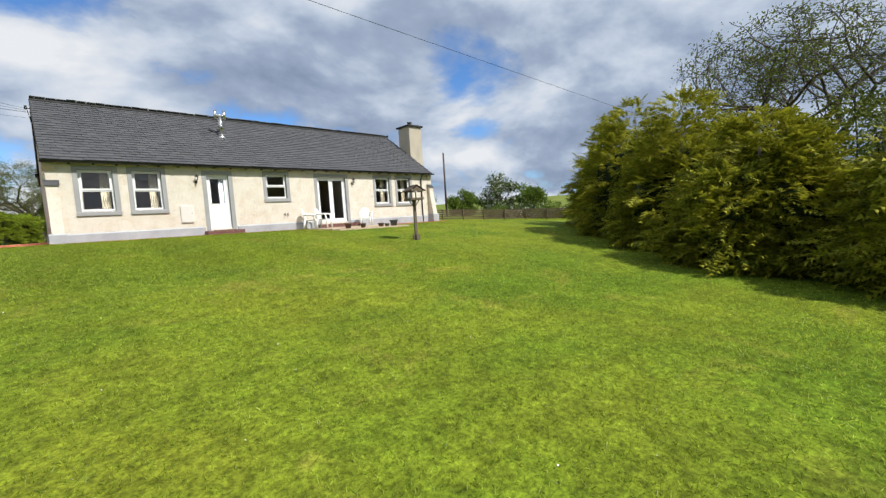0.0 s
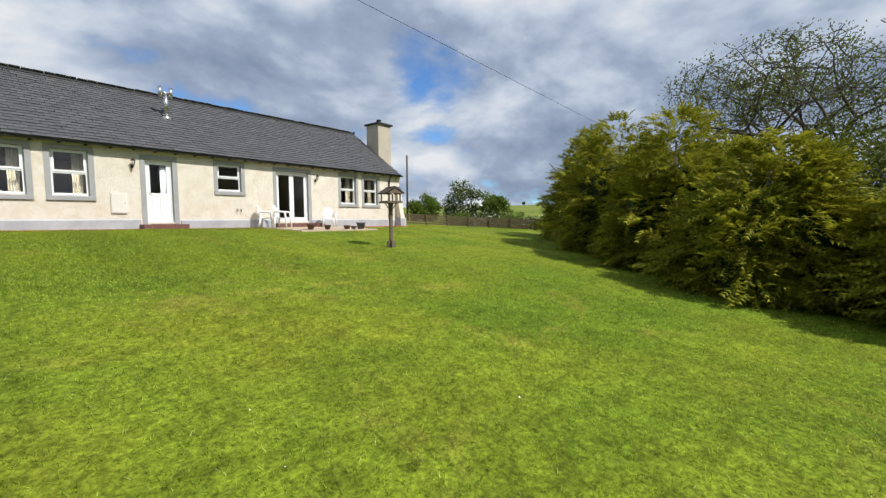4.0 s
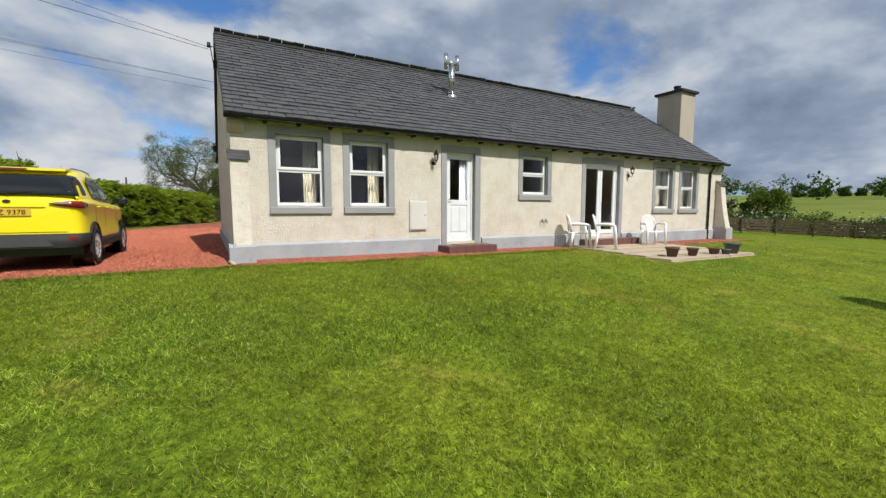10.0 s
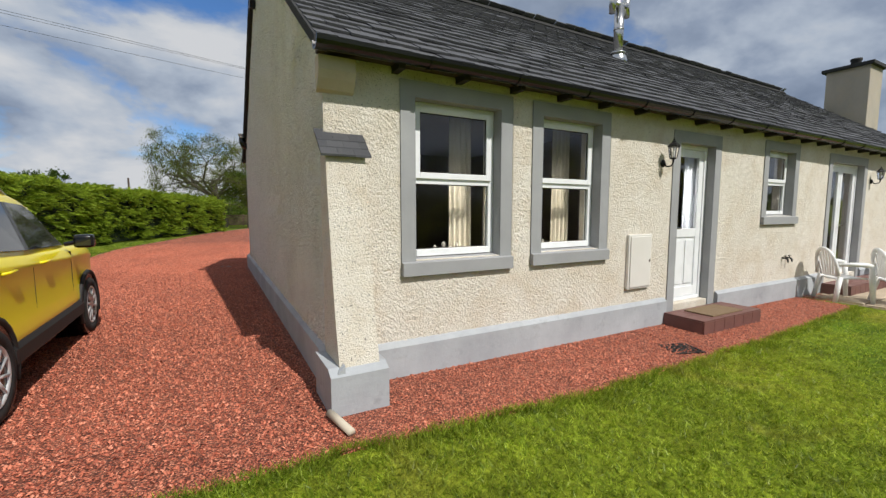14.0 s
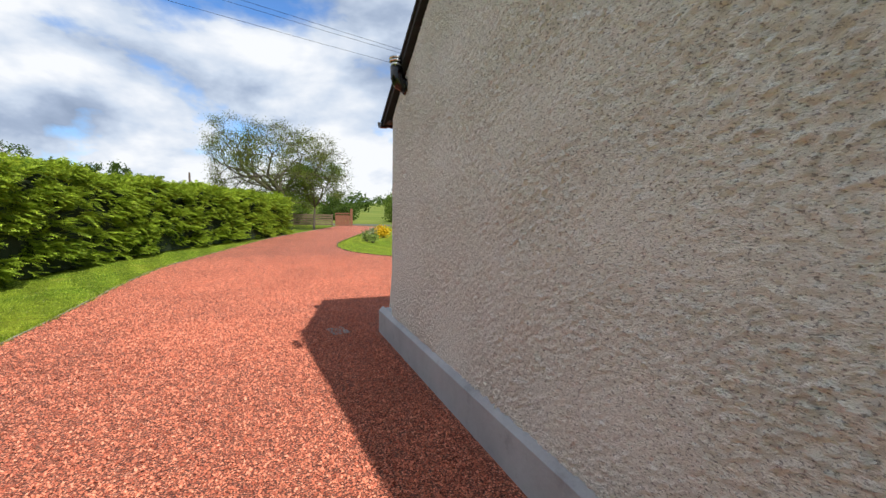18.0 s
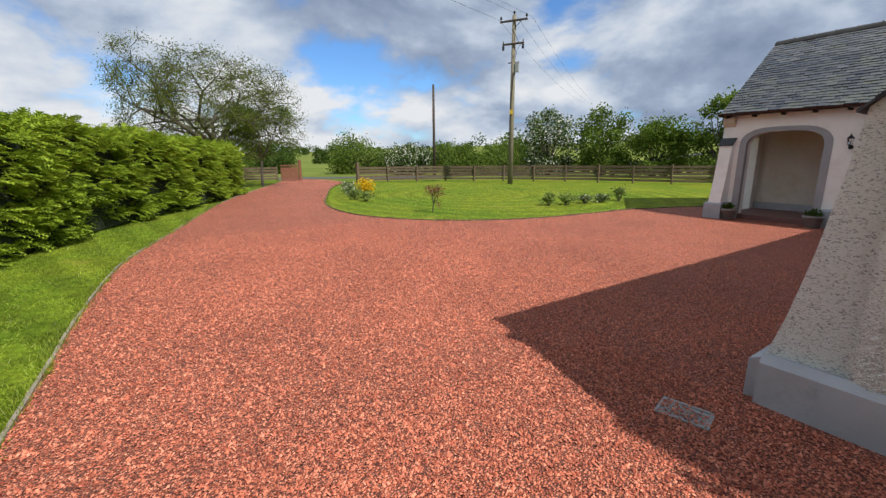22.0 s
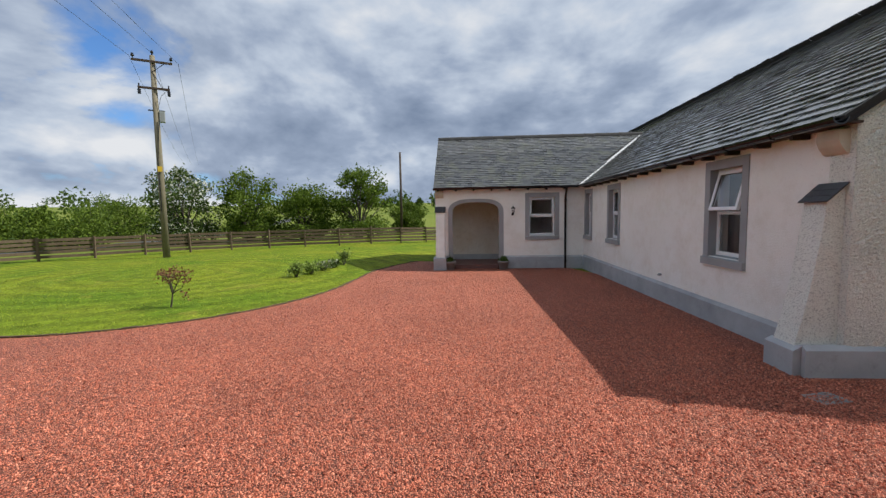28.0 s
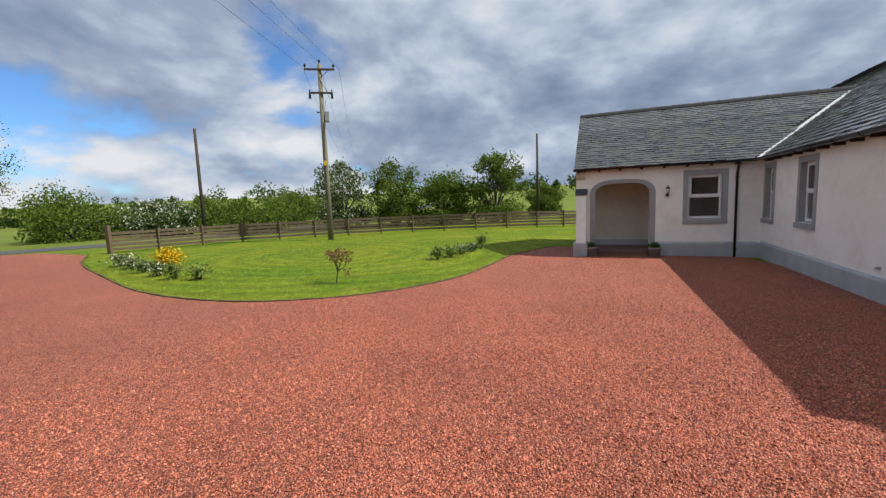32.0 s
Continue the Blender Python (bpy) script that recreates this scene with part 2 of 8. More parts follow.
def lawn_surface(k):
    patch = k.ramp(k.noise(0.35, 4), (0.35, (0.098, 0.162, 0.010)), (0.65, (0.176, 0.208, 0.016)))
    dry = k.ramp(k.noise(0.8, 5, 0.6, distort=0.6), (0.58, 0.0), (0.72, 0.55))
    soil = k.mix(dry, patch, (0.29, 0.26, 0.045))
    soil = k.mix(1.0, soil, mown(k), "MULTIPLY")
    soil = k.mix(1.0, soil, k.ramp(k.noise(4.0, 5, 0.65), (0.32, 0.66), (0.68, 1.25)), "MULTIPLY")
    soil = k.mix(1.0, soil, k.ramp(k.noise(17, 5, 0.8), (0.36, 0.58), (0.64, 1.50)), "MULTIPLY")
    fine = k.ramp(k.noise(30, 4, 0.7), (0.3, 0.5), (0.7, 1.25))
    north = k.t.nodes.new("ShaderNodeSeparateXYZ")
    k.put(north.inputs[0], k.where)
    pasture = k.ramp(k.maths("MULTIPLY", k.maths("ADD", north.outputs[1], k.maths("MULTIPLY", north.outputs[0], 0.7)), 0.01), (0.43, 0.0), (0.46, 1.0))
    rough_grass = k.ramp(k.noise(0.05, 6, 0.6), (0.35, (0.10, 0.14, 0.018)), (0.65, (0.165, 0.19, 0.04)))
    k.base(k.mix(pasture, k.mix(1.0, soil, fine, "MULTIPLY"), rough_grass))
    k.rough(0.9)
    k.b.inputs["Specular IOR Level"].default_value = 0.1
    k.bump(k.noise(45, 4, 0.7), 0.7, 0.02)


def gravel_surface(k):
    cell = k.cells(78, "Color")
    sep = k.t.nodes.new("ShaderNodeSeparateColor")
    k.put(sep.inputs[0], cell)
    chip = k.ramp(sep.outputs[0], (0.0, (0.25, 0.054, 0.028)), (0.35, (0.44, 0.117, 0.062)), (0.75, (0.60, 0.190, 0.108)), (1.0, (0.70, 0.27, 0.165)))
    tint = k.mix(1.0, k.ramp(k.noise(0.6, 4), (0.35, 0.88), (0.7, 1.08)), k.ramp(k.noise(24, 4, 0.75), (0.36, 0.72), (0.64, 1.26)), "MULTIPLY")
    # shade between chips put into the colour: cell rims darkened, crowns brightened
    gap_shade = k.ramp(k.cells(78), (0.25, 1.30), (0.45, 0.92), (0.62, 0.33))
    k.base(k.mix(1.0, k.mix(1.0, chip, tint, "MULTIPLY"), gap_shade, "MULTIPLY"))
    k.rough(0.8)
    k.bump(k.maths("ADD", k.maths("MULTIPLY", k.cells(78), -0.018), k.maths("MULTIPLY", k.noise(7.0, 5, 0.7), 0.055)), 1.0, 1.0)


def slate_surface(k):
    tone = k.mix(k.piece(), (0.022, 0.024, 0.029), (0.078, 0.079, 0.086))
    tone = k.mix(0.5, tone, k.mix(k.island(), (0.022, 0.024, 0.029), (0.078, 0.079, 0.086)))
    lichen = k.ramp(k.noise(3.0, 7, 0.72), (0.56, 0.0), (0.72, 0.6))
    tone = k.mix(lichen, tone, (0.115, 0.115, 0.10))
    k.base(k.mix(k.ramp(k.noise(50, 4), (0.3, 0.0), (0.8, 0.6)), tone, (0.065, 0.065, 0.07)))
    k.rough(0.7)
    k.bump(k.noise(40, 5, 0.6), 0.35, 0.004)


def mossy_slate_surface(k):
    tone = k.mix(k.piece(), (0.018, 0.020, 0.023), (0.135, 0.137, 0.136))
    tone = k.mix(0.5, tone, k.mix(k.island(), (0.018, 0.020, 0.023), (0.135, 0.137, 0.136)))
    moss = k.ramp(k.noise(2.2, 6, 0.7), (0.48, 0.0), (0.66, 0.75))
    k.base(k.mix(moss, tone, (0.115, 0.12, 0.085)))
    k.rough(k.ramp(k.piece(), (0.0, 0.14), (1.0, 0.30)))
    k.b.inputs["Specular IOR Level"].default_value = 0.8
    k.bump(k.noise(40, 5, 0.6), 0.15, 0.003)


def glass_surface(k):
    k.base((1.0, 1.0, 1.0))
    k.rough(0.0)
    k.b.inputs["Transmission Weight"].default_value = 1.0
    k.b.inputs["IOR"].default_value = 1.45


def plain(colour, rough=0.5, metal=0.0, coat=0.0):
    def build(k):
        k.base(k.mix(k.ramp(k.noise(6, 5), (0.35, 0.0), (0.75, 0.35)), colour, tuple(c * 0.72 for c in colour)))
        k.rough(rough)
        k.b.inputs["Metallic"].default_value = metal
        k.b.inputs["Coat Weight"].default_value = coat
        k.b.inputs["Coat Roughness"].default_value = 0.04
    return build


CREAM = harl("cream_harl", (0.65, 0.60, 0.515), (0.72, 0.68, 0.605), 0.30, 0.010, fine=95.0, stain=(0.57, 0.485, 0.37), sparse=0.405, spread_=0.05)
PINKISH = harl("pale_harl", (0.85, 0.835, 0.785), (0.89, 0.875, 0.84), 0.76, 0.008, stain=(0.76, 0.72, 0.65))
DASH = harl("weathered_harl", (0.85, 0.86, 0.785), (0.91, 0.92, 0.86), 0.40, 0.014, 2.2, 90.0, (0.82, 0.80, 0.72), 0.455, 0.06, (2.6, 2.6, 0.28))
STACK = harl("chimney_harl", (0.40, 0.36, 0.30), (0.52, 0.47, 0.39), 0.5, 0.02)
MARGIN = grained("grey_margin_paint", (0.25, 0.255, 0.262), (0.35, 0.355, 0.36), 3.0, 0.75, 0.3, 0.003)


def plinth_surface(k):
    tone = k.ramp(k.noise(1.4, 6, 0.65), (0.35, (0.31, 0.325, 0.345)), (0.68, (0.42, 0.44, 0.46)))
    tone = k.mix(k.ramp(k.noise(5.0, 7, 0.72), (0.56, 0.0), (0.70, 0.45)), tone, (0.20, 0.21, 0.20))
    k.base(k.mix(k.ramp(k.noise(11.0, 6, 0.7), (0.62, 0.0), (0.72, 0.4)), tone, (0.48, 0.49, 0.49)))
    k.rough(0.8)
    k.bump(k.noise(18, 6, 0.65), 0.5, 0.008)


PLINTH = material("grey_plinth_paint", plinth_surface)
STONE = grained("sandstone", (0.42, 0.36, 0.27), (0.60, 0.53, 0.42), 5.0, 0.85, 0.5, 0.004)
UPVC = material("white_upvc", plain((0.80, 0.815, 0.83), 0.3))
GLASS = material("window_glass", glass_surface)
SLATE = material("slate", slate_surface)
MOSSY = material("mossy_slate", mossy_slate_surface)
RIDGE = grained("ridge_clay", (0.014, 0.014, 0.016), (0.042, 0.042, 0.040), 6.0, 0.95, 0.4, 0.004)
BLACK = material("black_plastic", plain((0.008, 0.008, 0.009), 0.20))
LEAD = material("pale_flashing", plain((0.72, 0.72, 0.72), 0.5))
STEEL = material("stainless_steel", plain((0.62, 0.61, 0.59), 0.22, 1.0))
LAWN = material("lawn", lawn_surface)
GRAVEL = material("red_gravel", gravel_surface)
ROOM = material("room_plaster", plain((0.33, 0.30, 0.26), 0.8))
ROOM_FLOOR = grained("room_floorboards", (0.10, 0.06, 0.035), (0.16, 0.10, 0.06), 4.0, 0.5)
CURTAIN = grained("cream_curtain", (0.46, 0.42, 0.32), (0.58, 0.54, 0.43), 8.0, 0.9, 0.3, 0.002, fine=200.0)
NET = grained("net_curtain", (0.60, 0.64, 0.70), (0.76, 0.79, 0.83), 8.0, 0.9, 0.3, 0.002, fine=200.0)
WOOD = grained("weathered_wood", (0.085, 0.065, 0.045), (0.17, 0.13, 0.09), 7.0, 0.85, 0.5, 0.004)
DARKWOOD = grained("creosoted_wood", (0.035, 0.024, 0.018), (0.075, 0.052, 0.038), 7.0, 0.85, 0.5, 0.004)
PAVING = grained("paving_slab", (0.34, 0.27, 0.19), (0.50, 0.41, 0.30), 3.0, 0.85, 0.4, 0.004)
QUARRY = grained("quarry_tile", (0.10, 0.045, 0.04), (0.19, 0.085, 0.07), 5.0, 0.55, 0.3, 0.003)
TARMAC = grained("tarmac", (0.05, 0.05, 0.052), (0.08, 0.08, 0.08), 2.0, 0.85, 0.5, 0.006)


# ---- small builders ----
def mesh_of(name, bm, mat, smooth=False):
    bmesh.ops.recalc_face_normals(bm, faces=bm.faces)
    me = bpy.data.meshes.new(name)
    bm.to_mesh(me)
    bm.free()
    for m in (mat if isinstance(mat, (list, tuple)) else [mat]):
        me.materials.append(m)
    if smooth:
        me.polygons.foreach_set("use_smooth", [True] * len(me.polygons))
    return me


def part(name, bm, mat, parent=None, label="", smooth=False):
    """Links a bmesh as one mesh object under a thing or a part."""
    ob = new(name, mesh_of(name, bm, mat, smooth))
    if parent:
        ob.parent = parent
    return tagged(ob, label)


def base_of(name, x, y, z, turn=0.0, **tags):
    ob = new(name)
    ob.empty_display_size = 0.1
    ob.matrix_basis = pose(x, y, z, 0, 0, turn)
    return tagged(ob, **tags)


def box(bm, x0, x1, y0, y1, z0, z1, bevel=0.0):
    m = Matrix.Translation(((x0 + x1) / 2, (y0 + y1) / 2, (z0 + z1) / 2)) @ Matrix.Diagonal((abs(x1 - x0), abs(y1 - y0), abs(z1 - z0), 1))
    made = bmesh.ops.create_cube(bm, size=1.0, matrix=m)
    if bevel:
        edges = list({e for v in made["verts"] for e in v.link_edges})
        bmesh.ops.bevel(bm, geom=edges, offset=bevel, segments=2, affect="EDGES", profile=0.6)
    return bm


def boxes(*rows, bevel=0.0):
    bm = bmesh.new()
    for r in rows:
        box(bm, *r, bevel=bevel)
    return bm


def tube(bm, points, radii, sides=8, cap=True):
    """A tube of varying thickness through the points."""
    rings = []
    pts = [Vector(p) for p in points]
    for i, p in enumerate(pts):
        ahead = (pts[min(i + 1, len(pts) - 1)] - pts[max(i - 1, 0)]).normalized()
        side = ahead.orthogonal().normalized() if i == 0 else (side - ahead * side.dot(ahead)).normalized()
        up = ahead.cross(side)
        r = radii[i] if isinstance(radii, (list, tuple)) else radii
        rings.append([bm.verts.new(p + (side * math.cos(a) + up * math.sin(a)) * r) for a in (2 * math.pi * j / sides for j in range(sides))])
    for a, b in zip(rings, rings[1:]):
        for j in range(sides):
            bm.faces.new((a[j], a[(j + 1) % sides], b[(j + 1) % sides], b[j]))
    if cap:
        bm.faces.new(rings[0][::-1])
        bm.faces.new(rings[-1])
    return bm


def tubes(*rows, sides=8):
    bm = bmesh.new()
    for points, radii in rows:
        tube(bm, points, radii, sides)
    return bm


def prism(bm, outline, shift):
    """A flat outline of 3D points pushed along a vector."""
    shift = Vector(shift)
    a = [bm.verts.new(p) for p in outline]
    b = [bm.verts.new(Vector(p) + shift) for p in outline]
    n = len(a)
    bm.faces.new(a)
    bm.faces.new(b[::-1])
    for i in range(n):
        bm.faces.new((a[i], b[i], b[(i + 1) % n], a[(i + 1) % n]))
    return bm


def spin(bm, profile, centre=(0, 0, 0), sides=16):
    """A turned shape from (radius, height) pairs."""
    cx, cy, cz = centre
    rings = [[bm.verts.new((cx + r * math.cos(2 * math.pi * j / sides), cy + r * math.sin(2 * math.pi * j / sides), cz + z)) for j in range(sides)] for r, z in profile]
    for a, b in zip(rings, rings[1:]):
        for j in range(sides):
            bm.faces.new((a[j], a[(j + 1) % sides], b[(j + 1) % sides], b[j]))
    bm.faces.new(rings[0][::-1])
    bm.faces.new(rings[-1])
    return bm


def tri_mesh(name, verts, tris, mat, smooth=False):
    """A mesh from arrays of corners and triangles."""
    me = bpy.data.meshes.new(name)
    me.vertices.add(len(verts))
    me.vertices.foreach_set("co", np.asarray(verts, np.float32).ravel())
    me.loops.add(len(tris) * 3)
    me.loops.foreach_set("vertex_index", np.asarray(tris, np.int32).ravel())
    me.polygons.add(len(tris))
    me.polygons.foreach_set("loop_start", np.arange(0, len(tris) * 3, 3, dtype=np.int32))
    me.update(calc_edges=True)
    me.validate()
    me.materials.append(mat)
    me.polygons.foreach_set("use_smooth", [smooth] * len(me.polygons))
    return me


# ---- ground ----
FALL_Y = [-400, -60, -30, -18, -15.5, -13.1, -11.2, -9.5, -8.2, -6.8, -5.5, -4.2, -2.8, -0.8, 0]
FALL_Z = [-4.0, -2.7, -1.95, -1.40, -1.25, -1.05, -0.86, -0.73, -0.61, -0.47, -0.36, -0.21, -0.11, -0.035, -0.02]


def ground_z(x, y):
    """The lawn falls away from the house; far fields rise to the east."""
    x, y = np.asarray(x, float), np.asarray(y, float)
    z = np.interp(y, FALL_Y, FALL_Z) - 0.009 * np.clip(x, 0, 14) * np.clip((4 - y) / 4, 0, 1)
    z = z - 0.03 * np.clip(y - 22, 0, 20) * 0.1 + 0.02 * np.clip(y, 0, 4) / 4
    z = z - 0.0135 * np.clip(x, 0, 10) * np.clip((y - 4) / 4, 0, 1) * np.clip((18 - y) / 4, 0, 1)
    z = z - 0.018 * np.clip(-x - 3, 0, 12) * np.clip((2 - y) / 4, 0, 1)
    z = z - 0.75 * np.clip((x - 17) / 15, 0, 1) * np.clip((13 - y) / 9, 0, 1) * np.clip((y + 20) / 16, 0, 1)
    z = z + 0.045 * np.clip(x - 45, 0, 260) + 0.012 * np.clip(y - 120, 0, 300)
    return z


def gz(x, y):
    return float(ground_z(x, y))


def spread(lo, hi, fine_lo, fine_hi, step):
    inner = np.arange(fine_lo, fine_hi + 1e-6, step)
    out = np.array([30, 80, 180, 400, 900, 1800.0])
    return np.concatenate([(fine_lo - out)[::-1], inner, fine_hi + out])


gx, gy = spread(0, 0, -40, 60, 1.0), spread(0, 0, -40, 70, 1.0)
X, Y = np.meshgrid(gx, gy, indexing="ij")
Z = ground_z(X, Y)
n1, n2 = X.shape
index = np.arange(n1 * n2).reshape(n1, n2)
a, b, c, d = index[:-1, :-1].ravel(), index[1:, :-1].ravel(), index[1:, 1:].ravel(), index[:-1, 1:].ravel()
ground = new("ground", tri_mesh("ground", np.stack([X, Y, Z], -1).reshape(-1, 3), np.concatenate([np.stack([a, b, c], 1), np.stack([a, c, d], 1)]), LAWN, True))
tagged(ground, "mown green lawn and fields, patchy with moss", "lawn", kind="structure")


def sheet(name, outline, lift, mat, cell=0.5, **tags):
    """A flat piece of ground cover that follows the slope, with a turned-down rim."""
    bm = bmesh.new()
    vs = [bm.verts.new((x, y, 0)) for x, y in outline]
    bm.faces.new(vs)
    xs, ys = [p[0] for p in outline], [p[1] for p in outline]
    for lo, hi, axis in ((min(xs), max(xs), 0), (min(ys), max(ys), 1)):
        k = lo + cell
        while k < hi:
            co, no = ((k, 0, 0), (1, 0, 0)) if axis == 0 else ((0, k, 0), (0, 1, 0))
            bmesh.ops.bisect_plane(bm, geom=bm.verts[:] + bm.edges[:] + bm.faces[:], plane_co=co, plane_no=no)
            k += cell
    bmesh.ops.triangulate(bm, faces=bm.faces[:])
    for v in bm.verts:
        v.co.z = gz(v.co.x, v.co.y) + lift
    rim = [e for e in bm.edges if e.is_boundary]
    low = bmesh.ops.extrude_edge_only(bm, edges=rim)["geom"]
    for v in low:
        if isinstance(v, bmesh.types.BMVert):
            v.co.z -= lift + 0.03
    return tagged(part(name, bm, mat), kind="structure", **tags)


def smooth_line(points, per=6):
    """A soft curve through points of the plan."""
    out = []
    p = [points[0], *points, points[-1]]
    for i in range(1, len(p) - 2):
        for j in range(per):
            t = j / per
            out.append(tuple(0.5 * (2 * p[i][k] + (p[i + 1][k] - p[i - 1][k]) * t + (2 * p[i - 1][k] - 5 * p[i][k] + 4 * p[i + 1][k] - p[i + 2][k]) * t * t
                                    + (3 * p[i][k] - p[i - 1][k] - 3 * p[i + 1][k] + p[i + 2][k]) * t ** 3) for k in range(2)))
    return out + [tuple(points[-1])]


# the drive: its west kerb from the garden to the gate, then back round the front lawn
WEST_EDGE = smooth_line([(-4.55, -0.50), (-4.45, 4), (-4.2, 8.5), (-4.06, 11.8), (-4.03, 13.3), (-3.96, 14.6), (-3.80, 16.2), (-3.37, 18.0), (-2.90, 19.8), (-1.35, 25.8), (1.0, 32.2), (3.5, 38.6), (4.4, 41.2)])
LAWN_EDGE = smooth_line([(7.2, 35.4), (4.7, 30.9), (2.65, 25.6), (1.8, 23.2), (1.42, 21.4), (1.38, 20.0), (1.55, 18.95), (2.1, 17.8), (2.9, 16.95), (4.0, 16.3), (5.4, 15.9), (7.2, 15.75), (9.2, 15.65), (11.0, 15.2), (12.5, 14.6)])
drive_outline = WEST_EDGE + [(5.4, 43.8), (7.5, 40.0)] + LAWN_EDGE + [(12.2, 13.0), (10.0, 9.0), (8.0, 8.4), (0.2, 8.4), (0.2, 0.6), (8.3, 0.6), (8.3, -0.35), (5, -0.52), (2, -0.55), (0, -0.42), (-1.5, -0.40)]
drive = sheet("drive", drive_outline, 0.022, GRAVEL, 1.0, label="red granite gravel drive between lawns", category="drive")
# ---- the house ----
house = base_of("house", 0, 0, 0, label="long cream roughcast cottage with a slate roof", category="house")
FRONT, BACK, WEST, EAST, EAVE, RIDGE_Z, RIDGE_Y = 0.50, 8.50, 0.10, 16.90, 2.66, 5.49, 4.50
WING_X, WING_N, WING_RIDGE_X, WING_RIDGE_Z, WING_E = 10.12, 13.62, 12.86, 4.82, 15.60


def pierced(bm, lo, hi, z0, z1, holes, place):
    """A wall of cells around rectangular holes; place() lays a cell (a, b, low, high) in the world."""
    cuts = sorted({lo, hi, *(h[0] for h in holes), *(h[1] for h in holes)})
    for a, b in zip(cuts, cuts[1:]):
        over = sorted((h[2], h[3]) for h in holes if h[0] < (a + b) / 2 < h[1])
        z = z0
        for h0, h1 in over:
            if h0 > z:
                place(a, b, z, h0)
            z = h1
        if z < z1:
            place(a, b, z, z1)
    return bm


# openings: from, to, bottom, top of the clear opening in the wall
FRONT_WINDOWS = [(0.88, 1.81, 1.025, 2.44), (2.34, 3.23, 1.03, 2.44), (7.07, 7.98, 1.375, 2.43), (12.83, 13.78, 1.015, 2.41), (14.30, 15.24, 1.015, 2.41)]
FRONT_DOOR, FRENCH = (4.72, 5.55, 0.19, 2.36), (9.47, 11.02, 0.19, 2.37)
NORTH_WINDOWS = [(1.84, 2.64, 1.06, 2.45), (6.82, 7.56, 1.06, 2.42), (9.28, 9.88, 1.04, 2.42)]
WING_WINDOW = (9.475, 10.37, 1.02, 2.365)
ARCH = (11.40, 13.03, -0.12, 2.24)

bm = bmesh.new()
pierced(bm, WEST + 0.3, EAST - 0.3, -0.4, EAVE + 0.02, FRONT_WINDOWS + [FRONT_DOOR, FRENCH], lambda a, b, l, h: box(bm, a, b, FRONT, FRONT + 0.3, l, h))
bmesh.ops.remove_doubles(bm, verts=bm.verts[:], dist=1e-4)
part("wall_south", bm, CREAM, house, "sunlit cream roughcast front wall")
bm = bmesh.new()
pierced(bm, WEST + 0.3, WING_X + 0.3, -0.4, EAVE + 0.02, NORTH_WINDOWS, lambda a, b, l, h: box(bm, a, b, BACK - 0.3, BACK, l, h))
bmesh.ops.remove_doubles(bm, verts=bm.verts[:], dist=1e-4)
part("wall_north", bm, PINKISH, house, "pale roughcast wall facing the drive")


def gable(name, x0, x1, y0, y1, top_y, z_eave, z_top, mat, label, axis="x"):
    bm = bmesh.new()
    pts = [(y0, -0.4), (y1, -0.4), (y1, z_eave), (top_y, z_top), (y0, z_eave)]
    if axis == "x":
        prism(bm, [(x0, y, z) for y, z in pts], (x1 - x0, 0, 0))
    else:
        prism(bm, [(y, x0, z) for y, z in pts], (0, x1 - x0, 0))
    return part(name, bm, mat, house, label)


gable("wall_west", WEST, WEST + 0.3, FRONT, BACK, RIDGE_Y, EAVE + 0.06, RIDGE_Z - 0.06, DASH, "tall weathered roughcast gable in shade")


def thrown_coat(place, a0, a1, z0, z1, seed, mat, label, keep, long=0.0155, tall=0.0115, gain=1.0, grit=0.0020, ledge=0.0036):
    """Roughcast as real relief: ledges and pits a finger wide, fading out at its ends. place() lays (along, out, up) in the world."""
    rng = np.random.default_rng(seed)
    na, nz = int((a1 - a0) / long), int((z1 - z0) / tall)
    fa, fz = np.abs(np.fft.fftfreq(na, long))[None, :], np.abs(np.fft.fftfreq(nz, tall))[:, None]

    def band(wide, high):
        f = np.hypot(fa * wide, fz * high)
        g = np.real(np.fft.ifft2(np.fft.fft2(rng.normal(size=(nz, na))) * np.exp(-f ** 4) * (1 - np.exp(-(f * 1.9) ** 4))))
        return g / g.std()

    big = np.clip(1.0 + 0.30 * band(0.9, 0.7), 0.45, 1.6) * gain
    h = 0.0070 * gain + ledge * big * band(0.044, 0.026) + 0.0014 * big * band(0.07, 0.05) + grit * big * rng.normal(size=(nz, na))
    h = np.clip(h, 0.0005, 0.022)
    A, Z = np.meshgrid(np.linspace(a0, a1, na), np.linspace(z0, z1, nz))
    out = 0.003 + h * np.clip(np.minimum(A - a0, a1 - A) / 0.06, 0, 1)
    Z = Z + rng.normal(size=Z.shape) * 0.0016
    v = np.stack(place(A, out, Z), -1).reshape(-1, 3)
    i = (np.arange(nz - 1)[:, None] * na + np.arange(na - 1)[None, :]).ravel()
    t = np.concatenate([np.stack([i, i + na, i + 1], 1), np.stack([i + 1, i + na, i + na + 1], 1)])
    ca, cz = A.ravel()[t].mean(1), Z.ravel()[t].mean(1)
    o = new("roughcast_coat", tri_mesh("roughcast_coat", v, t[keep(ca, cz)], mat, True))
    o.parent = house
    tagged(o, label)


def under_verge(a, z):
    return z < EAVE + 0.02 + np.minimum(a - FRONT, BACK - a) * (RIDGE_Z - EAVE) / (RIDGE_Y - FRONT)


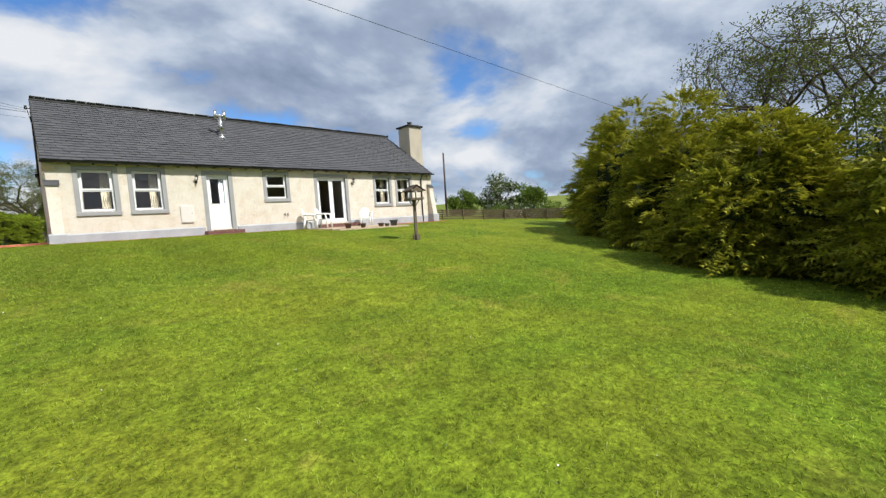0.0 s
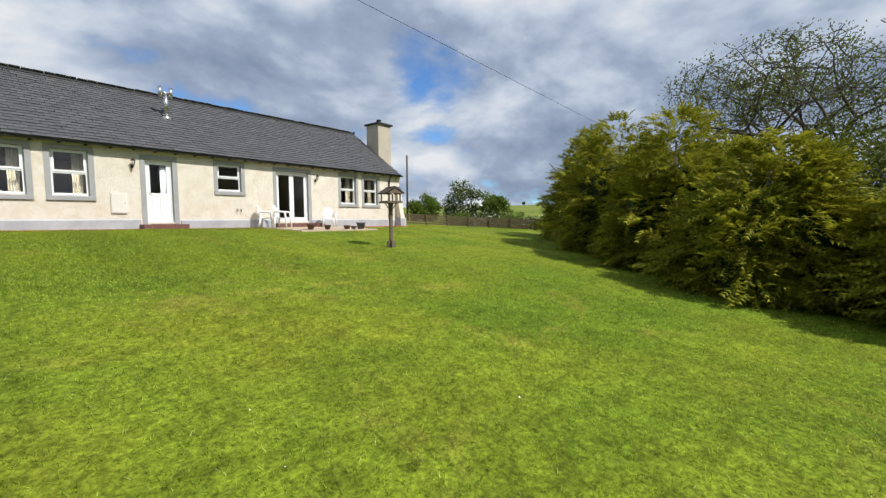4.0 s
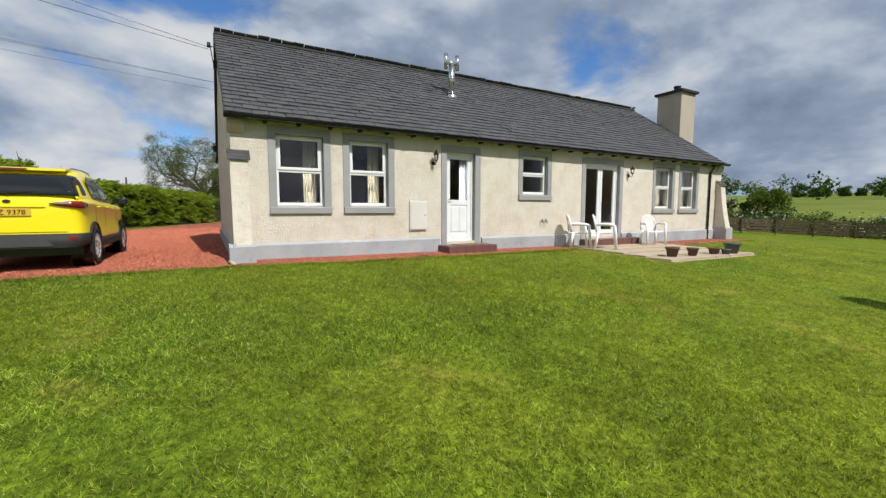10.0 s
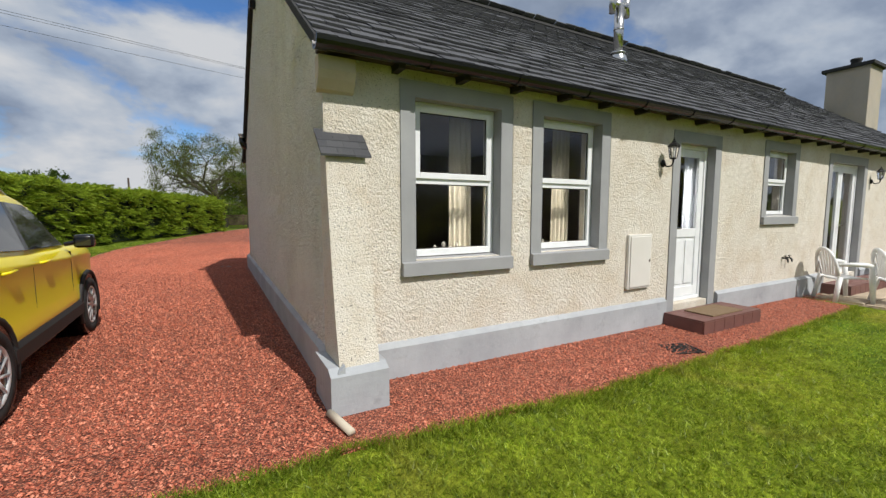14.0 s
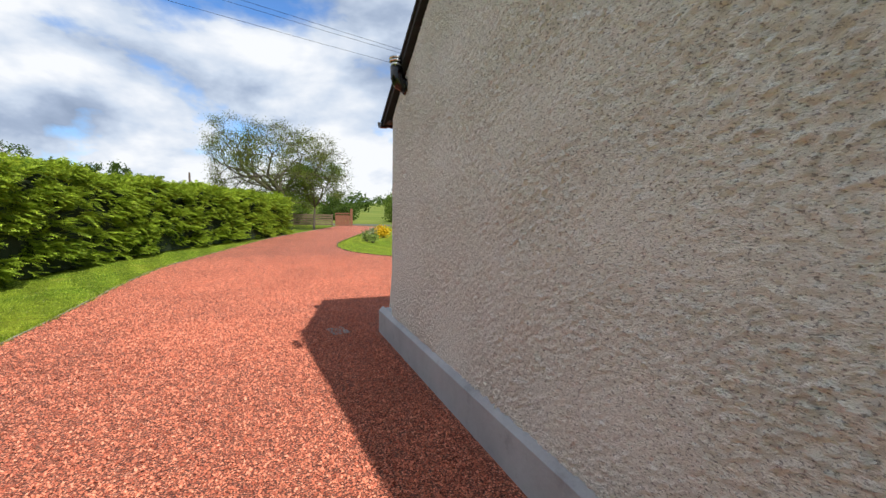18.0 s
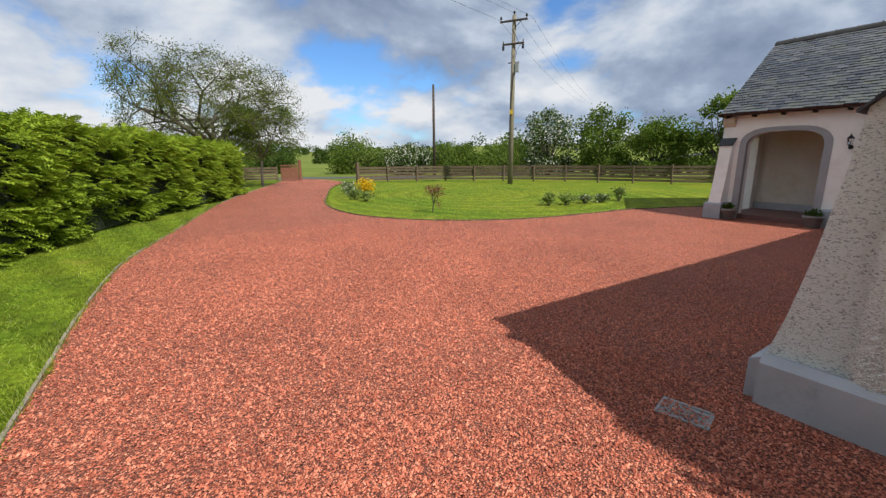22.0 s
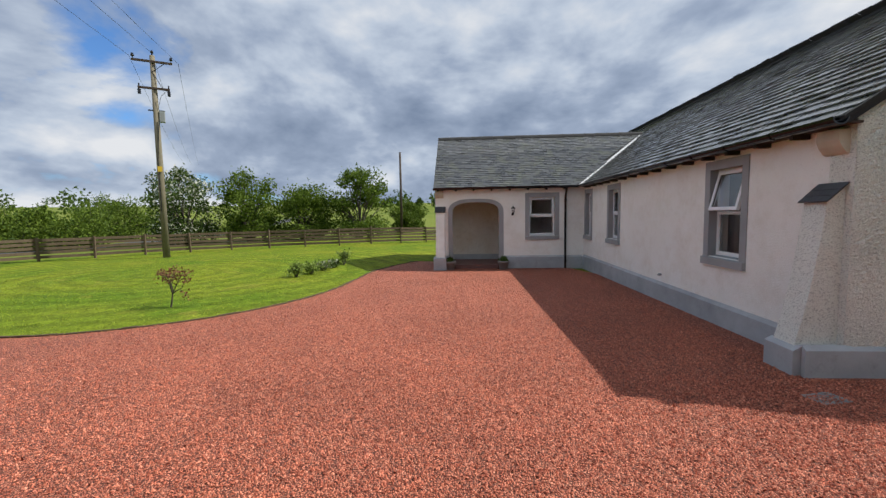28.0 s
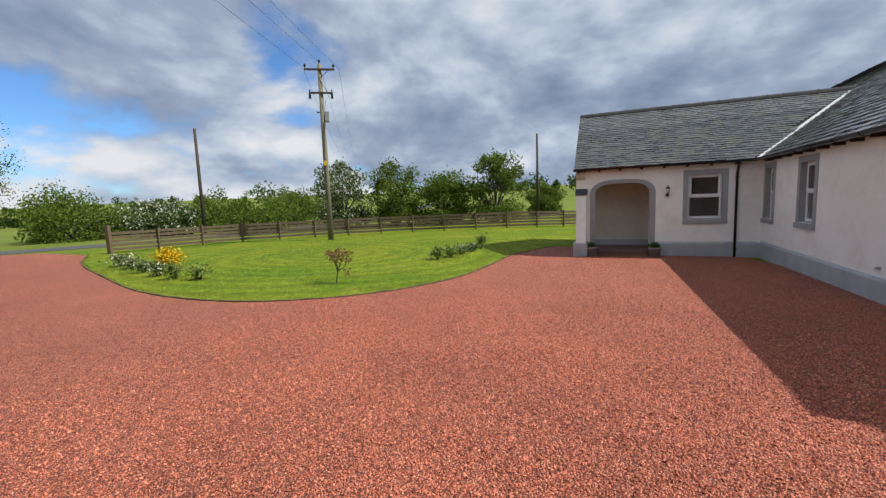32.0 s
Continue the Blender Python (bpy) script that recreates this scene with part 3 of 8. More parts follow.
def clear_of_openings(a, z):
    ok = np.ones(len(a), bool)
    for x0, x1, low, high in FRONT_WINDOWS[:3]:
        ok &= ~((a > x0 - 0.152) & (a < x1 + 0.152) & (z > low - 0.158) & (z < high + 0.155))
    x0, x1, low, high = FRONT_DOOR
    return ok & ~((a > x0 - 0.158) & (a < x1 + 0.158) & (z < high + 0.158))


thrown_coat(lambda a, out, z: (WEST - out, a, z), FRONT + 0.05, BACK - 0.01, 0.30, RIDGE_Z, 70, DASH, "rough thrown pebble coat on the gable", under_verge, 0.0165, 0.0125, 1.2, 0.0034, 0.0030)
thrown_coat(lambda a, out, z: (a, FRONT - out, z), 0.10, 8.9, 0.26, 2.64, 71, CREAM, "rough thrown pebble coat on the front", clear_of_openings, 0.0115, 0.0110, 0.42, 0.0058, 0.0012)
gable("wall_east", EAST - 0.3, EAST, FRONT, BACK, RIDGE_Y, EAVE + 0.06, RIDGE_Z - 0.06, CREAM, "cream roughcast gable below the chimney")
bm = bmesh.new()
pierced(bm, BACK, WING_N, -0.4, EAVE + 0.02, [WING_WINDOW, ARCH], lambda a, b, l, h: box(bm, WING_X, WING_X + 0.3, a, b, l, h))
bmesh.ops.remove_doubles(bm, verts=bm.verts[:], dist=1e-4)
part("wall_porch_side", bm, PINKISH, house, "pale roughcast wall of the porch wing")
part("wall_wing_east", boxes((WING_E - 0.3, WING_E, BACK, WING_N - 0.3, -0.4, EAVE + 0.02)), PINKISH, house)
part("wall_north_rear", boxes((WING_E, EAST - 0.3, BACK - 0.3, BACK, -0.4, EAVE + 0.02)), PINKISH, house)


# plinth course, butted round the corners
def plinth(name, outline, shift):
    bm = bmesh.new()
    prism(bm, outline, shift)
    return part(name, bm, PLINTH, house, "smooth grey painted plinth course")


def plinth_run(name, a, b, at, out, axis, top=0.30):
    """A base course with a sloped top, from a to b along an axis."""
    pts = [(0, -0.4), (out * 0.055, -0.4), (out * 0.055, top), (0, top + 0.05)]
    bm = bmesh.new()
    if axis == "x":
        prism(bm, [(a, at + o, z) for o, z in pts], (b - a, 0, 0))
    else:
        prism(bm, [(at + o, a, z) for o, z in pts], (0, b - a, 0))
    return part(name, bm, PLINTH, house, "smooth grey painted plinth course")


plinth_run("plinth", 0.42, 4.52, FRONT, -1, "x", 0.27)
plinth_run("plinth", 5.74, 9.26, FRONT, -1, "x", 0.24)
plinth_run("plinth", 11.14, EAST - 0.42, FRONT, -1, "x", 0.22)
plinth_run("plinth", 0.02, BACK + 0.42, WEST, -1, "y", 0.31)
plinth_run("plinth", 0.42, WING_X - 0.055, BACK, 1, "x", 0.30)
plinth_run("plinth", BACK + 0.06, 11.23, WING_X, -1, "y", 0.28)
plinth_run("plinth", 13.19, WING_N - 0.3, WING_X, -1, "y", 0.28)
plinth_run("plinth", WING_X + 0.1, WING_E, WING_N, 1, "x", 0.28)


def buttress(x, y, turn, wide=0.345, label="roughcast corner buttress with a slate cap", mat=CREAM):
    """A battered corner pier: it leans out at its foot, under a sloped slate cap, with a stone corbel at the eave."""
    b = base_of("corner_buttress", x, y, 0, turn)
    b.parent = house
    tagged(b, label)
    profile = [(0.0, 0.30), (-0.44, 0.30), (-0.36, 0.62), (-0.28, 1.05), (-0.21, 1.55), (-0.17, 1.90), (0.0, 2.06)]
    bm = bmesh.new()
    prism(bm, [(0.02, o, z) for o, z in profile], (wide - 0.04, 0, 0))
    part("pier", bm, mat, b)
    bm = bmesh.new()
    prism(bm, [(-0.06, o, z) for o, z in [(0.0, -0.4), (-0.50, -0.4), (-0.50, 0.29), (-0.42, 0.335), (0.0, 0.335)]], (wide + 0.09, 0, 0))
    part("pier_base", bm, PLINTH, b, "grey painted block")
    each = (wide + 0.04) / 3
    for row, (o, z) in enumerate(((-0.215, 1.870), (-0.150, 1.932), (-0.085, 1.994))):
        for col in range(4 if row % 2 else 3):
            x0 = max(-0.02, -0.02 + (col - (0.5 if row % 2 else 0.0)) * each)
            x1 = min(wide + 0.02, -0.02 + (col + (0.5 if row % 2 else 1.0)) * each) - 0.0015
            bm = bmesh.new()
            prism(bm, [(x0, o + random.uniform(-0.006, 0.006), z), (x0, o + 0.115, z + 0.098), (x0, o + 0.115, z + 0.112), (x0, o, z + 0.016)], (x1 - x0, 0, 0))
            part("cap_slate", bm, SLATE, b)
    bm = bmesh.new()
    prism(bm, [(0.0, o, z) for o, z in [(0.0, 2.37), (-0.04, 2.39), (-0.09, 2.46), (-0.115, 2.52), (-0.115, 2.62), (0.0, 2.62)]], (wide - 0.06, 0, 0))
    part("corbel", bm, STONE, b, "weathered sandstone corbel")
    return b


buttress(0.05, FRONT, 0)
bn = buttress(0.06, BACK, 0, mat=DASH)
bn.matrix_basis = pose(0.17, BACK, 0) @ Matrix.Diagonal((1, -1, 1, 1))
be = buttress(EAST, FRONT, 0, label="roughcast corner buttress standing clear of the east gable")
be.matrix_basis = pose(EAST - 0.36, FRONT, 0)
bw = buttress(WING_X, WING_N, 0, mat=PINKISH)
bw.matrix_basis = pose(WING_X, WING_N, 0, 0, 0, -90)
bw.matrix_basis = Matrix(((0, 1, 0, WING_X), (-1, 0, 0, WING_N), (0, 0, 1, 0), (0, 0, 0, 1)))


# ---- windows and doors ----
def window(name, width, height, m, label, open_top=0.0, sill=True, margin=0.135, outset=0.016):
    """A sash-pattern window in its painted margin. Local: x across, y into the wall, z up from the opening's bottom left."""
    w = new(name)
    w.empty_display_size = 0.1
    w.parent, w.matrix_basis = house, m
    tagged(w, label)
    o = -outset
    bm = bmesh.new()
    prism(bm, [(x, o, z) for x, z in ((-margin, -0.02), (-margin, height + margin), (width + margin, height + margin), (width + margin, -0.02), (width - 0.004, -0.02), (width - 0.004, height - 0.004), (0.004, height - 0.004), (0.004, -0.02))], (0, 0.114 - o, 0))
    part("window_margin", bm, MARGIN, w, "flat grey painted margin")
    if sill:
        bm = bmesh.new()
        prism(bm, [(-margin, y, z) for y, z in [(o - 0.04, -0.135), (0.16, -0.135), (0.16, 0.012), (0.10, 0.012), (o - 0.04, -0.02)]], (width + 2 * margin, 0, 0))
        part("window_sill", bm, MARGIN, w, "grey painted stone sill")
    f, d0, d1 = 0.062, 0.115, 0.175
    mid = height * 0.505
    part("window_frame", boxes((0.005, f, d0, d1, 0.02, height - 0.003), (width - f, width - 0.005, d0, d1, 0.02, height - 0.003), (f, width - f, d0, d1, height - f, height - 0.003),
                               (f, width - f, d0 - 0.02, d1, 0.02, 0.02 + f), (f, width - f, d0, d1, mid - 0.03, mid + 0.02), bevel=0.004), UPVC, w)
    part("trickle_vent", boxes((width * 0.25, width * 0.75, d0 - 0.012, d0 - 0.001, height - f * 0.75, height - f * 0.35), bevel=0.003), UPVC, w)
    sash = part("top_sash", boxes((f - 0.02, f + 0.04, -0.02, 0.03, 0, height - f - mid), (width - f - 0.04, width - f + 0.02, -0.02, 0.03, 0, height - f - mid),
                                  (f + 0.04, width - f - 0.04, -0.02, 0.03, 0, 0.055), (f + 0.04, width - f - 0.04, -0.02, 0.03, height - f - mid - 0.05, height - f - mid), bevel=0.004), UPVC, w)
    hinge = Vector((0, d0, height - 0.043))
    sash.matrix_basis = Matrix.Translation(hinge) @ pose(0, 0, 0, -open_top) @ Matrix.Translation((0, 0, -(height - f - mid)))
    pane = part("pane", boxes((f + 0.03, width - f - 0.03, 0.0, 0.008, 0.045, height - f - mid - 0.04)), GLASS, sash)
    pane.visible_shadow = False
    pane = part("pane", boxes((f - 0.01, width - f + 0.01, 0.145, 0.153, 0.02 + f - 0.01, mid - 0.02)), GLASS, w)
    pane.visible_shadow = False
    a, b, y, lo, hi = f - 0.012, width - f + 0.012, 0.143, 0.02 + f - 0.004, mid - 0.028
    part("gasket", boxes((a + 0.01, a + 0.018, y, y + 0.012, lo, hi), (b - 0.018, b - 0.01, y, y + 0.012, lo, hi), (a + 0.018, b - 0.018, y, y + 0.012, lo, lo + 0.008), (a + 0.018, b - 0.018, y, y + 0.012, hi - 0.008, hi)), BLACK, w, "black glazing gasket")
    top = height - f - mid
    part("gasket", boxes((f + 0.038, f + 0.046, -0.004, 0.012, 0.053, top - 0.048), (width - f - 0.046, width - f - 0.038, -0.004, 0.012, 0.053, top - 0.048), (f + 0.046, width - f - 0.046, -0.004, 0.012, 0.053, 0.061), (f + 0.046, width - f - 0.046, -0.004, 0.012, top - 0.056, top - 0.048)), BLACK, sash, "black glazing gasket")
    part("window_board", boxes((-0.02, width + 0.02, 0.17, 0.37, -0.03, -0.005)), UPVC, w)
    return w


def front(x, z):
    return Matrix.Translation((x, FRONT, z))


for i, (x0, x1, z0, z1) in enumerate(FRONT_WINDOWS):
    window("window_%d" % (i + 1), x1 - x0, z1 - z0, front(x0, z0), "white framed sash window in a grey margin" if i != 2 else "small white framed kitchen window in a grey margin")
for i, (x0, x1, z0, z1) in enumerate(NORTH_WINDOWS):
    window("window_%d" % (i + 6), x1 - x0, z1 - z0, Matrix.Translation((x1, BACK, z0)) @ pose(0, 0, 0, 0, 0, 180), "white window facing the drive" + (", its top sash tilted open" if i == 0 else ""), open_top=14.0 if i == 0 else 0.0)
y0, y1, z0, z1 = WING_WINDOW
window("window_9", y1 - y0, z1 - z0, Matrix.Translation((WING_X, y1, z0)) @ pose(0, 0, 0, 0, 0, -90), "white window beside the porch")


def door_margin(owner, width, height, margin=0.145):
    bm = bmesh.new()
    prism(bm, [(x, -0.016, z) for x, z in ((-margin, -0.36), (-margin, height + margin), (width + margin, height + margin), (width + margin, -0.36), (width - 0.004, -0.36), (width - 0.004, height - 0.004), (0.004, height - 0.004), (0.004, -0.36))], (0, 0.136, 0))
    part("door_margin", bm, MARGIN, owner, "flat grey painted margin")


x0, x1, z0, z1 = FRONT_DOOR
w, h = x1 - x0, z1 - z0
door = base_of("door_1", x0, FRONT, z0)
door.parent = house
tagged(door, "white half-glazed back door, shut")
door_margin(door, w, h)
part("door_frame", boxes((0.004, 0.06, 0.10, 0.17, 0.003, h - 0.003), (w - 0.06, w - 0.004, 0.10, 0.17, 0.003, h - 0.003), (0.06, w - 0.06, 0.10, 0.17, h - 0.06, h - 0.003), (0.06, w - 0.06, 0.10, 0.17, 0.003, 0.05), bevel=0.004), UPVC, door)
leaf = part("door_leaf", boxes((0.063, 0.165, 0.115, 0.16, 0.055, h - 0.063), (w - 0.165, w - 0.063, 0.115, 0.16, 0.055, h - 0.063), (0.165, w - 0.165, 0.115, 0.16, h - 0.16, h - 0.063),
                               (0.165, w - 0.165, 0.115, 0.16, 0.90, 1.02), (0.165, w - 0.165, 0.115, 0.16, 0.055, 0.19), (0.165, w - 0.165, 0.13, 0.15, 0.19, 0.90), bevel=0.004), UPVC, door)
for a in (0.20, w / 2 + 0.025):
    part("door_panel", boxes((a, a + w / 2 - 0.225, 0.117, 0.131, 0.235, 0.855), bevel=0.012), UPVC, leaf, "raised moulded panel")
pane = part("pane", boxes((0.16, w - 0.16, 0.132, 0.14, 1.015, h - 0.155)), GLASS, leaf)
pane.visible_shadow = False
part("door_handle", tubes(([(0.115, 0.115, 1.03), (0.115, 0.075, 1.03), (0.125, 0.065, 1.03), (0.22, 0.06, 1.03)], 0.011)), STEEL, leaf, "lever handle")

x0, x1, z0, z1 = FRENCH
w, h = x1 - x0, z1 - z0
french = base_of("door_2", x0, FRONT, z0)
french.parent = house
tagged(french, "white glazed french doors, shut")
door_margin(french, w, h)
part("door_frame", boxes((0.004, 0.055, 0.10, 0.17, 0.003, h - 0.003), (w - 0.055, w - 0.004, 0.10, 0.17, 0.003, h - 0.003), (0.055, w - 0.055, 0.10, 0.17, h - 0.055, h - 0.003), (0.055, w - 0.055, 0.10, 0.17, 0.003, 0.05), bevel=0.004), UPVC, french)
for a, b in ((0.058, w / 2 - 0.004), (w / 2 + 0.004, w - 0.058)):
    leaf = part("door_leaf", boxes((a, a + 0.10, 0.112, 0.162, 0.055, h - 0.058), (b - 0.10, b, 0.112, 0.162, 0.055, h - 0.058), (a + 0.10, b - 0.10, 0.112, 0.162, 0.055, 0.17), (a + 0.10, b - 0.10, 0.112, 0.162, h - 0.16, h - 0.058), bevel=0.004), UPVC, french)
    pane = part("pane", boxes((a + 0.09, b - 0.09, 0.134, 0.142, 0.16, h - 0.15)), GLASS, leaf)
    pane.visible_shadow = False
part("door_handle", tubes(([(w / 2 + 0.05, 0.112, 0.98), (w / 2 + 0.05, 0.07, 0.98), (w / 2 + 0.14, 0.06, 0.98)], 0.010)), STEEL, french, "lever handle")

# ---- rooms behind the windows ----
part("room_floor", boxes((WEST + 0.3, EAST - 0.3, FRONT + 0.3, BACK - 0.3, 0.05, 0.15), (WING_X + 0.3, WING_E - 0.3, BACK - 0.3, WING_N - 2.45, 0.05, 0.15)), ROOM_FLOOR, house)
part("room_ceiling", boxes((WEST + 0.3, EAST - 0.3, FRONT + 0.3, BACK - 0.3, 2.55, 2.62), (WING_X + 0.3, WING_E - 0.3, BACK - 0.3, WING_N - 0.3, 2.55, 2.62)), ROOM, house)
part("room_partition", boxes((WEST + 0.3, EAST - 0.3, 4.6, 4.7, 0.15, 2.55), *[(x, x + 0.1, FRONT + 0.3, 4.6, 0.15, 2.55) for x in (4.05, 6.3, 8.6, 11.9)], *[(x, x + 0.1, 4.7, BACK - 0.3, 0.15, 2.55) for x in (4.6, 8.4)], (WING_X + 0.3, WING_E - 0.3, 11.17, 11.25, -0.3, 2.55)), ROOM, house)


def curtain(x0, x1, y, z0, z1, folds, label="cream curtain drawn back inside the window"):
    """A hanging curtain with soft folds, one thing."""
    bm = bmesh.new()
    n = folds * 6
    rows = []
    for z, amp in ((z0, 0.035), ((z0 + z1) / 2, 0.03), (z1, 0.022)):
        rows.append([bm.verts.new((x0 + (x1 - x0) * i / n, y + amp * math.sin(2 * math.pi * folds * i / n), z)) for i in range(n + 1)])
    for a, b in zip(rows, rows[1:]):
        for i in range(n):
            bm.faces.new((a[i], a[i + 1], b[i + 1], b[i]))
    ob = part("curtain", bm, CURTAIN, None, label, True)
    ob.modifiers.new("thickness", "SOLIDIFY").thickness = 0.004
    return tagged(ob, category="curtain", group="curtains")


for x0, x1, z0, z1 in FRONT_WINDOWS[:2] + FRONT_WINDOWS[3:]:
    curtain(x1 - 0.34, x1 - 0.08, FRONT + 0.42, 0.16, 2.5, 4)
    curtain(x0 - 0.10, x0 + 0.11, FRONT + 0.42, 0.16, 2.5, 3)
curtain(FRONT_DOOR[0] + 0.50, FRONT_DOOR[1] - 0.05, FRONT + 0.22, 0.20, 2.3, 4, "white net curtain behind the glazed door").data.materials[0] = NET
for x0, x1, z0, z1 in NORTH_WINDOWS[:2]:
    curtain(x0 - 0.05, x0 + 0.25, BACK - 0.40, 0.16, 2.5, 3)

BOXGREY = material("glazed_china", plain((0.30, 0.28, 0.25), 0.3))
for k, (x, h, r) in enumerate(((1.22, 0.10, 0.022), (1.32, 0.13, 0.03), (1.40, 0.08, 0.025), (1.47, 0.12, 0.02), (2.62, 0.11, 0.025))):
    orn = base_of("ornament", x, FRONT + 0.27, 1.028, label="small pale china ornament on the window board", category="ornament", group="window ornaments")
    bm = bmesh.new()
    spin(bm, [(r * 0.8, 0), (r, h * 0.3), (r * 0.5, h * 0.6), (r * 0.75, h * 0.8), (r * 0.3, h)], sides=10)
    part("body", bm, BOXGREY, orn, "", True)

# ---- roofs ----
SLOPE = math.hypot(RIDGE_Y - 0.35, RIDGE_Z - EAVE)
CUBE_TRIS = np.array([(0, 1, 3), (0, 3, 2), (4, 6, 7), (4, 7, 5), (0, 4, 5), (0, 5, 1), (2, 3, 7), (2, 7, 6), (0, 2, 6), (0, 6, 4), (1, 5, 7), (1, 7, 3)])


def roof(name, eave_from, along, up, length, slope, course, wide, mat, keep, near, label, deck):
    """A slated roof plane: a deck, the nearest slates as pieces, the rest joined."""
    rng = np.random.default_rng(len(name) * 7 + 3)
    along, up = Vector(along).normalized(), Vector(up).normalized()
    out = along.cross(up)
    if out.z < 0:
        out = -out
    data = mesh_of("slate", boxes((-wide / 2 + 0.006, wide / 2 - 0.006, -0.02, course * 1.55, 0, 0.019)), mat)
    frame_m = Matrix((along, up, out)).transposed()
    bm = bmesh.new()
    prism(bm, [Vector(eave_from) + along * a + up * b - out * 0.012 for a, b in deck], -out * 0.055)
    body = part(name, bm, RIDGE, house, label)
    picked, rest_v, rest_t = 0, [], []
    rows = int(slope / course)
    lift = 0.024
    spots = []
    for r in range(rows + 1):
        v = r * course
        cols = int(length / wide) + 1
        for c in range(cols + 1):
            u = (c + (0.5 if r % 2 else 1.0)) * wide
            if u - wide / 2 < -0.01 or u + wide / 2 > length + 0.01:
                continue
            if keep(u, v):
                spots.append((u, v, 1.0))
        if r % 2 == 0:
            for u in (wide * 0.25, length - wide * 0.25):
                if keep(u, v):
                    spots.append((u, v, 0.5))
    order = sorted(spots, key=near)
    chosen = set(order[:300])
    for u, v, part_wide in spots:
        p = Vector(eave_from) + along * u + up * (v + rng.normal(0, 0.007)) + out * (lift + rng.normal(0, 0.002))
        tilt = Euler((radians(-6.0 + rng.normal(0, 0.9)), radians(rng.normal(0, 0.8)), radians(rng.normal(0, 0.9)))).to_matrix()
        m = Matrix.Translation(p) @ (frame_m @ tilt).to_4x4() @ Matrix.Diagonal((part_wide, 1, 1, 1))
        if (u, v, part_wide) in chosen:
            o = new("slate", data)
            o.parent, o.matrix_basis = body, m
        else:
            hw, hl = wide / 2 - 0.006, course * 1.55
            for k, (a, b, c) in enumerate(itertools.product((-hw, hw), (-0.02, hl), (0, 0.019))):
                rest_v.append(m @ Vector((a, b, c)))
            rest_t.append(CUBE_TRIS + len(rest_v) - 8)
    if rest_v:
        o = new("slate_field", tri_mesh("slate_field", np.array([tuple(p) for p in rest_v]), np.concatenate(rest_t), mat))
        o.parent = body
        tagged(o, kind="stuff")
    return body


up_s = (0, RIDGE_Y - 0.35, RIDGE_Z - EAVE)
up_n = (0, RIDGE_Y - 8.68, RIDGE_Z - EAVE)
SLOPE_N = math.hypot(8.68 - RIDGE_Y, RIDGE_Z - EAVE)
LEN = EAST + 0.02 - 0.03
whole = [(0, 0), (LEN, 0), (LEN, SLOPE), (0, SLOPE)]
roof("roof_south", (0.03, 0.35, EAVE + 0.05), (1, 0, 0), up_s, LEN, SLOPE, 0.205, 0.30, SLATE, lambda u, v: v < SLOPE - 0.05, lambda s: s[0] + 0.8 * s[1], "dark slate roof over the garden front", whole)

# the main roof's north slope stops at the valley; the wing's west slope starts there
MAIN_EAVE_N = 8.68
valley_top_y = MAIN_EAVE_N - (WING_RIDGE_Z - EAVE) * (MAIN_EAVE_N - RIDGE_Y) / (RIDGE_Z - EAVE)
WEAVE_X = WING_X - 0.17
v_top = math.hypot(MAIN_EAVE_N - valley_top_y, WING_RIDGE_Z - EAVE)


def north_keep(u, v):
    x = 0.03 + u
    limit = WEAVE_X + (WING_RIDGE_X - WEAVE_X) * v / v_top
    beyond = 2 * WING_RIDGE_X - limit
    return v < SLOPE_N - 0.05 and (v > v_top or x < limit - 0.1 or x > beyond + 0.1)


u_v = WEAVE_X - 0.03
roof("roof_north", (0.03, MAIN_EAVE_N, EAVE + 0.05), (1, 0, 0), up_n, LEN, SLOPE_N, 0.205, 0.30, MOSSY, north_keep, lambda s: s[0] + 0.8 * s[1], "grey slate roof over the drive side",
     [(0, 0), (u_v, 0), (WING_RIDGE_X - 0.03, v_top), (2 * WING_RIDGE_X - WEAVE_X - 0.03, 0), (LEN, 0), (LEN, SLOPE_N), (0, SLOPE_N)])
W_SLOPE = math.hypot(WING_RIDGE_X - WEAVE_X, WING_RIDGE_Z - EAVE)
W_LEN = WING_N + 0.05 - valley_top_y
valley_run = MAIN_EAVE_N - valley_top_y
roof("roof_wing_west", (WEAVE_X, WING_N + 0.05, EAVE + 0.05), (0, -1, 0), (WING_RIDGE_X - WEAVE_X, 0, WING_RIDGE_Z - EAVE), W_LEN, W_SLOPE, 0.125, 0.24, MOSSY,
     lambda u, v: v < W_SLOPE - 0.05 and u < W_LEN - valley_run * (1 - v / W_SLOPE) - 0.08, lambda s: -s[1], "grey green slate roof of the porch wing",
     [(0, 0), (W_LEN - valley_run, 0), (W_LEN, W_SLOPE), (0, W_SLOPE)])
roof("roof_wing_east", (2 * WING_RIDGE_X - WEAVE_X, WING_N + 0.05, EAVE + 0.05), (0, -1, 0), (-(WING_RIDGE_X - WEAVE_X), 0, WING_RIDGE_Z - EAVE), W_LEN, W_SLOPE, 0.33, 0.40, MOSSY,
     lambda u, v: False, lambda s: s[0], "", [(0, 0), (W_LEN - valley_run, 0), (W_LEN, W_SLOPE), (0, W_SLOPE)])
bm = bmesh.new()
p0, p1 = Vector((WEAVE_X, MAIN_EAVE_N, EAVE + 0.085)), Vector((WING_RIDGE_X, valley_top_y, WING_RIDGE_Z + 0.085))
side = Vector((0.10, 0.07, 0.0))
prism(bm, [p0 - side * 0.6, p0 + side * 0.6, p1 + side * 0.6, p1 - side * 0.6], (0, 0, 0.012))
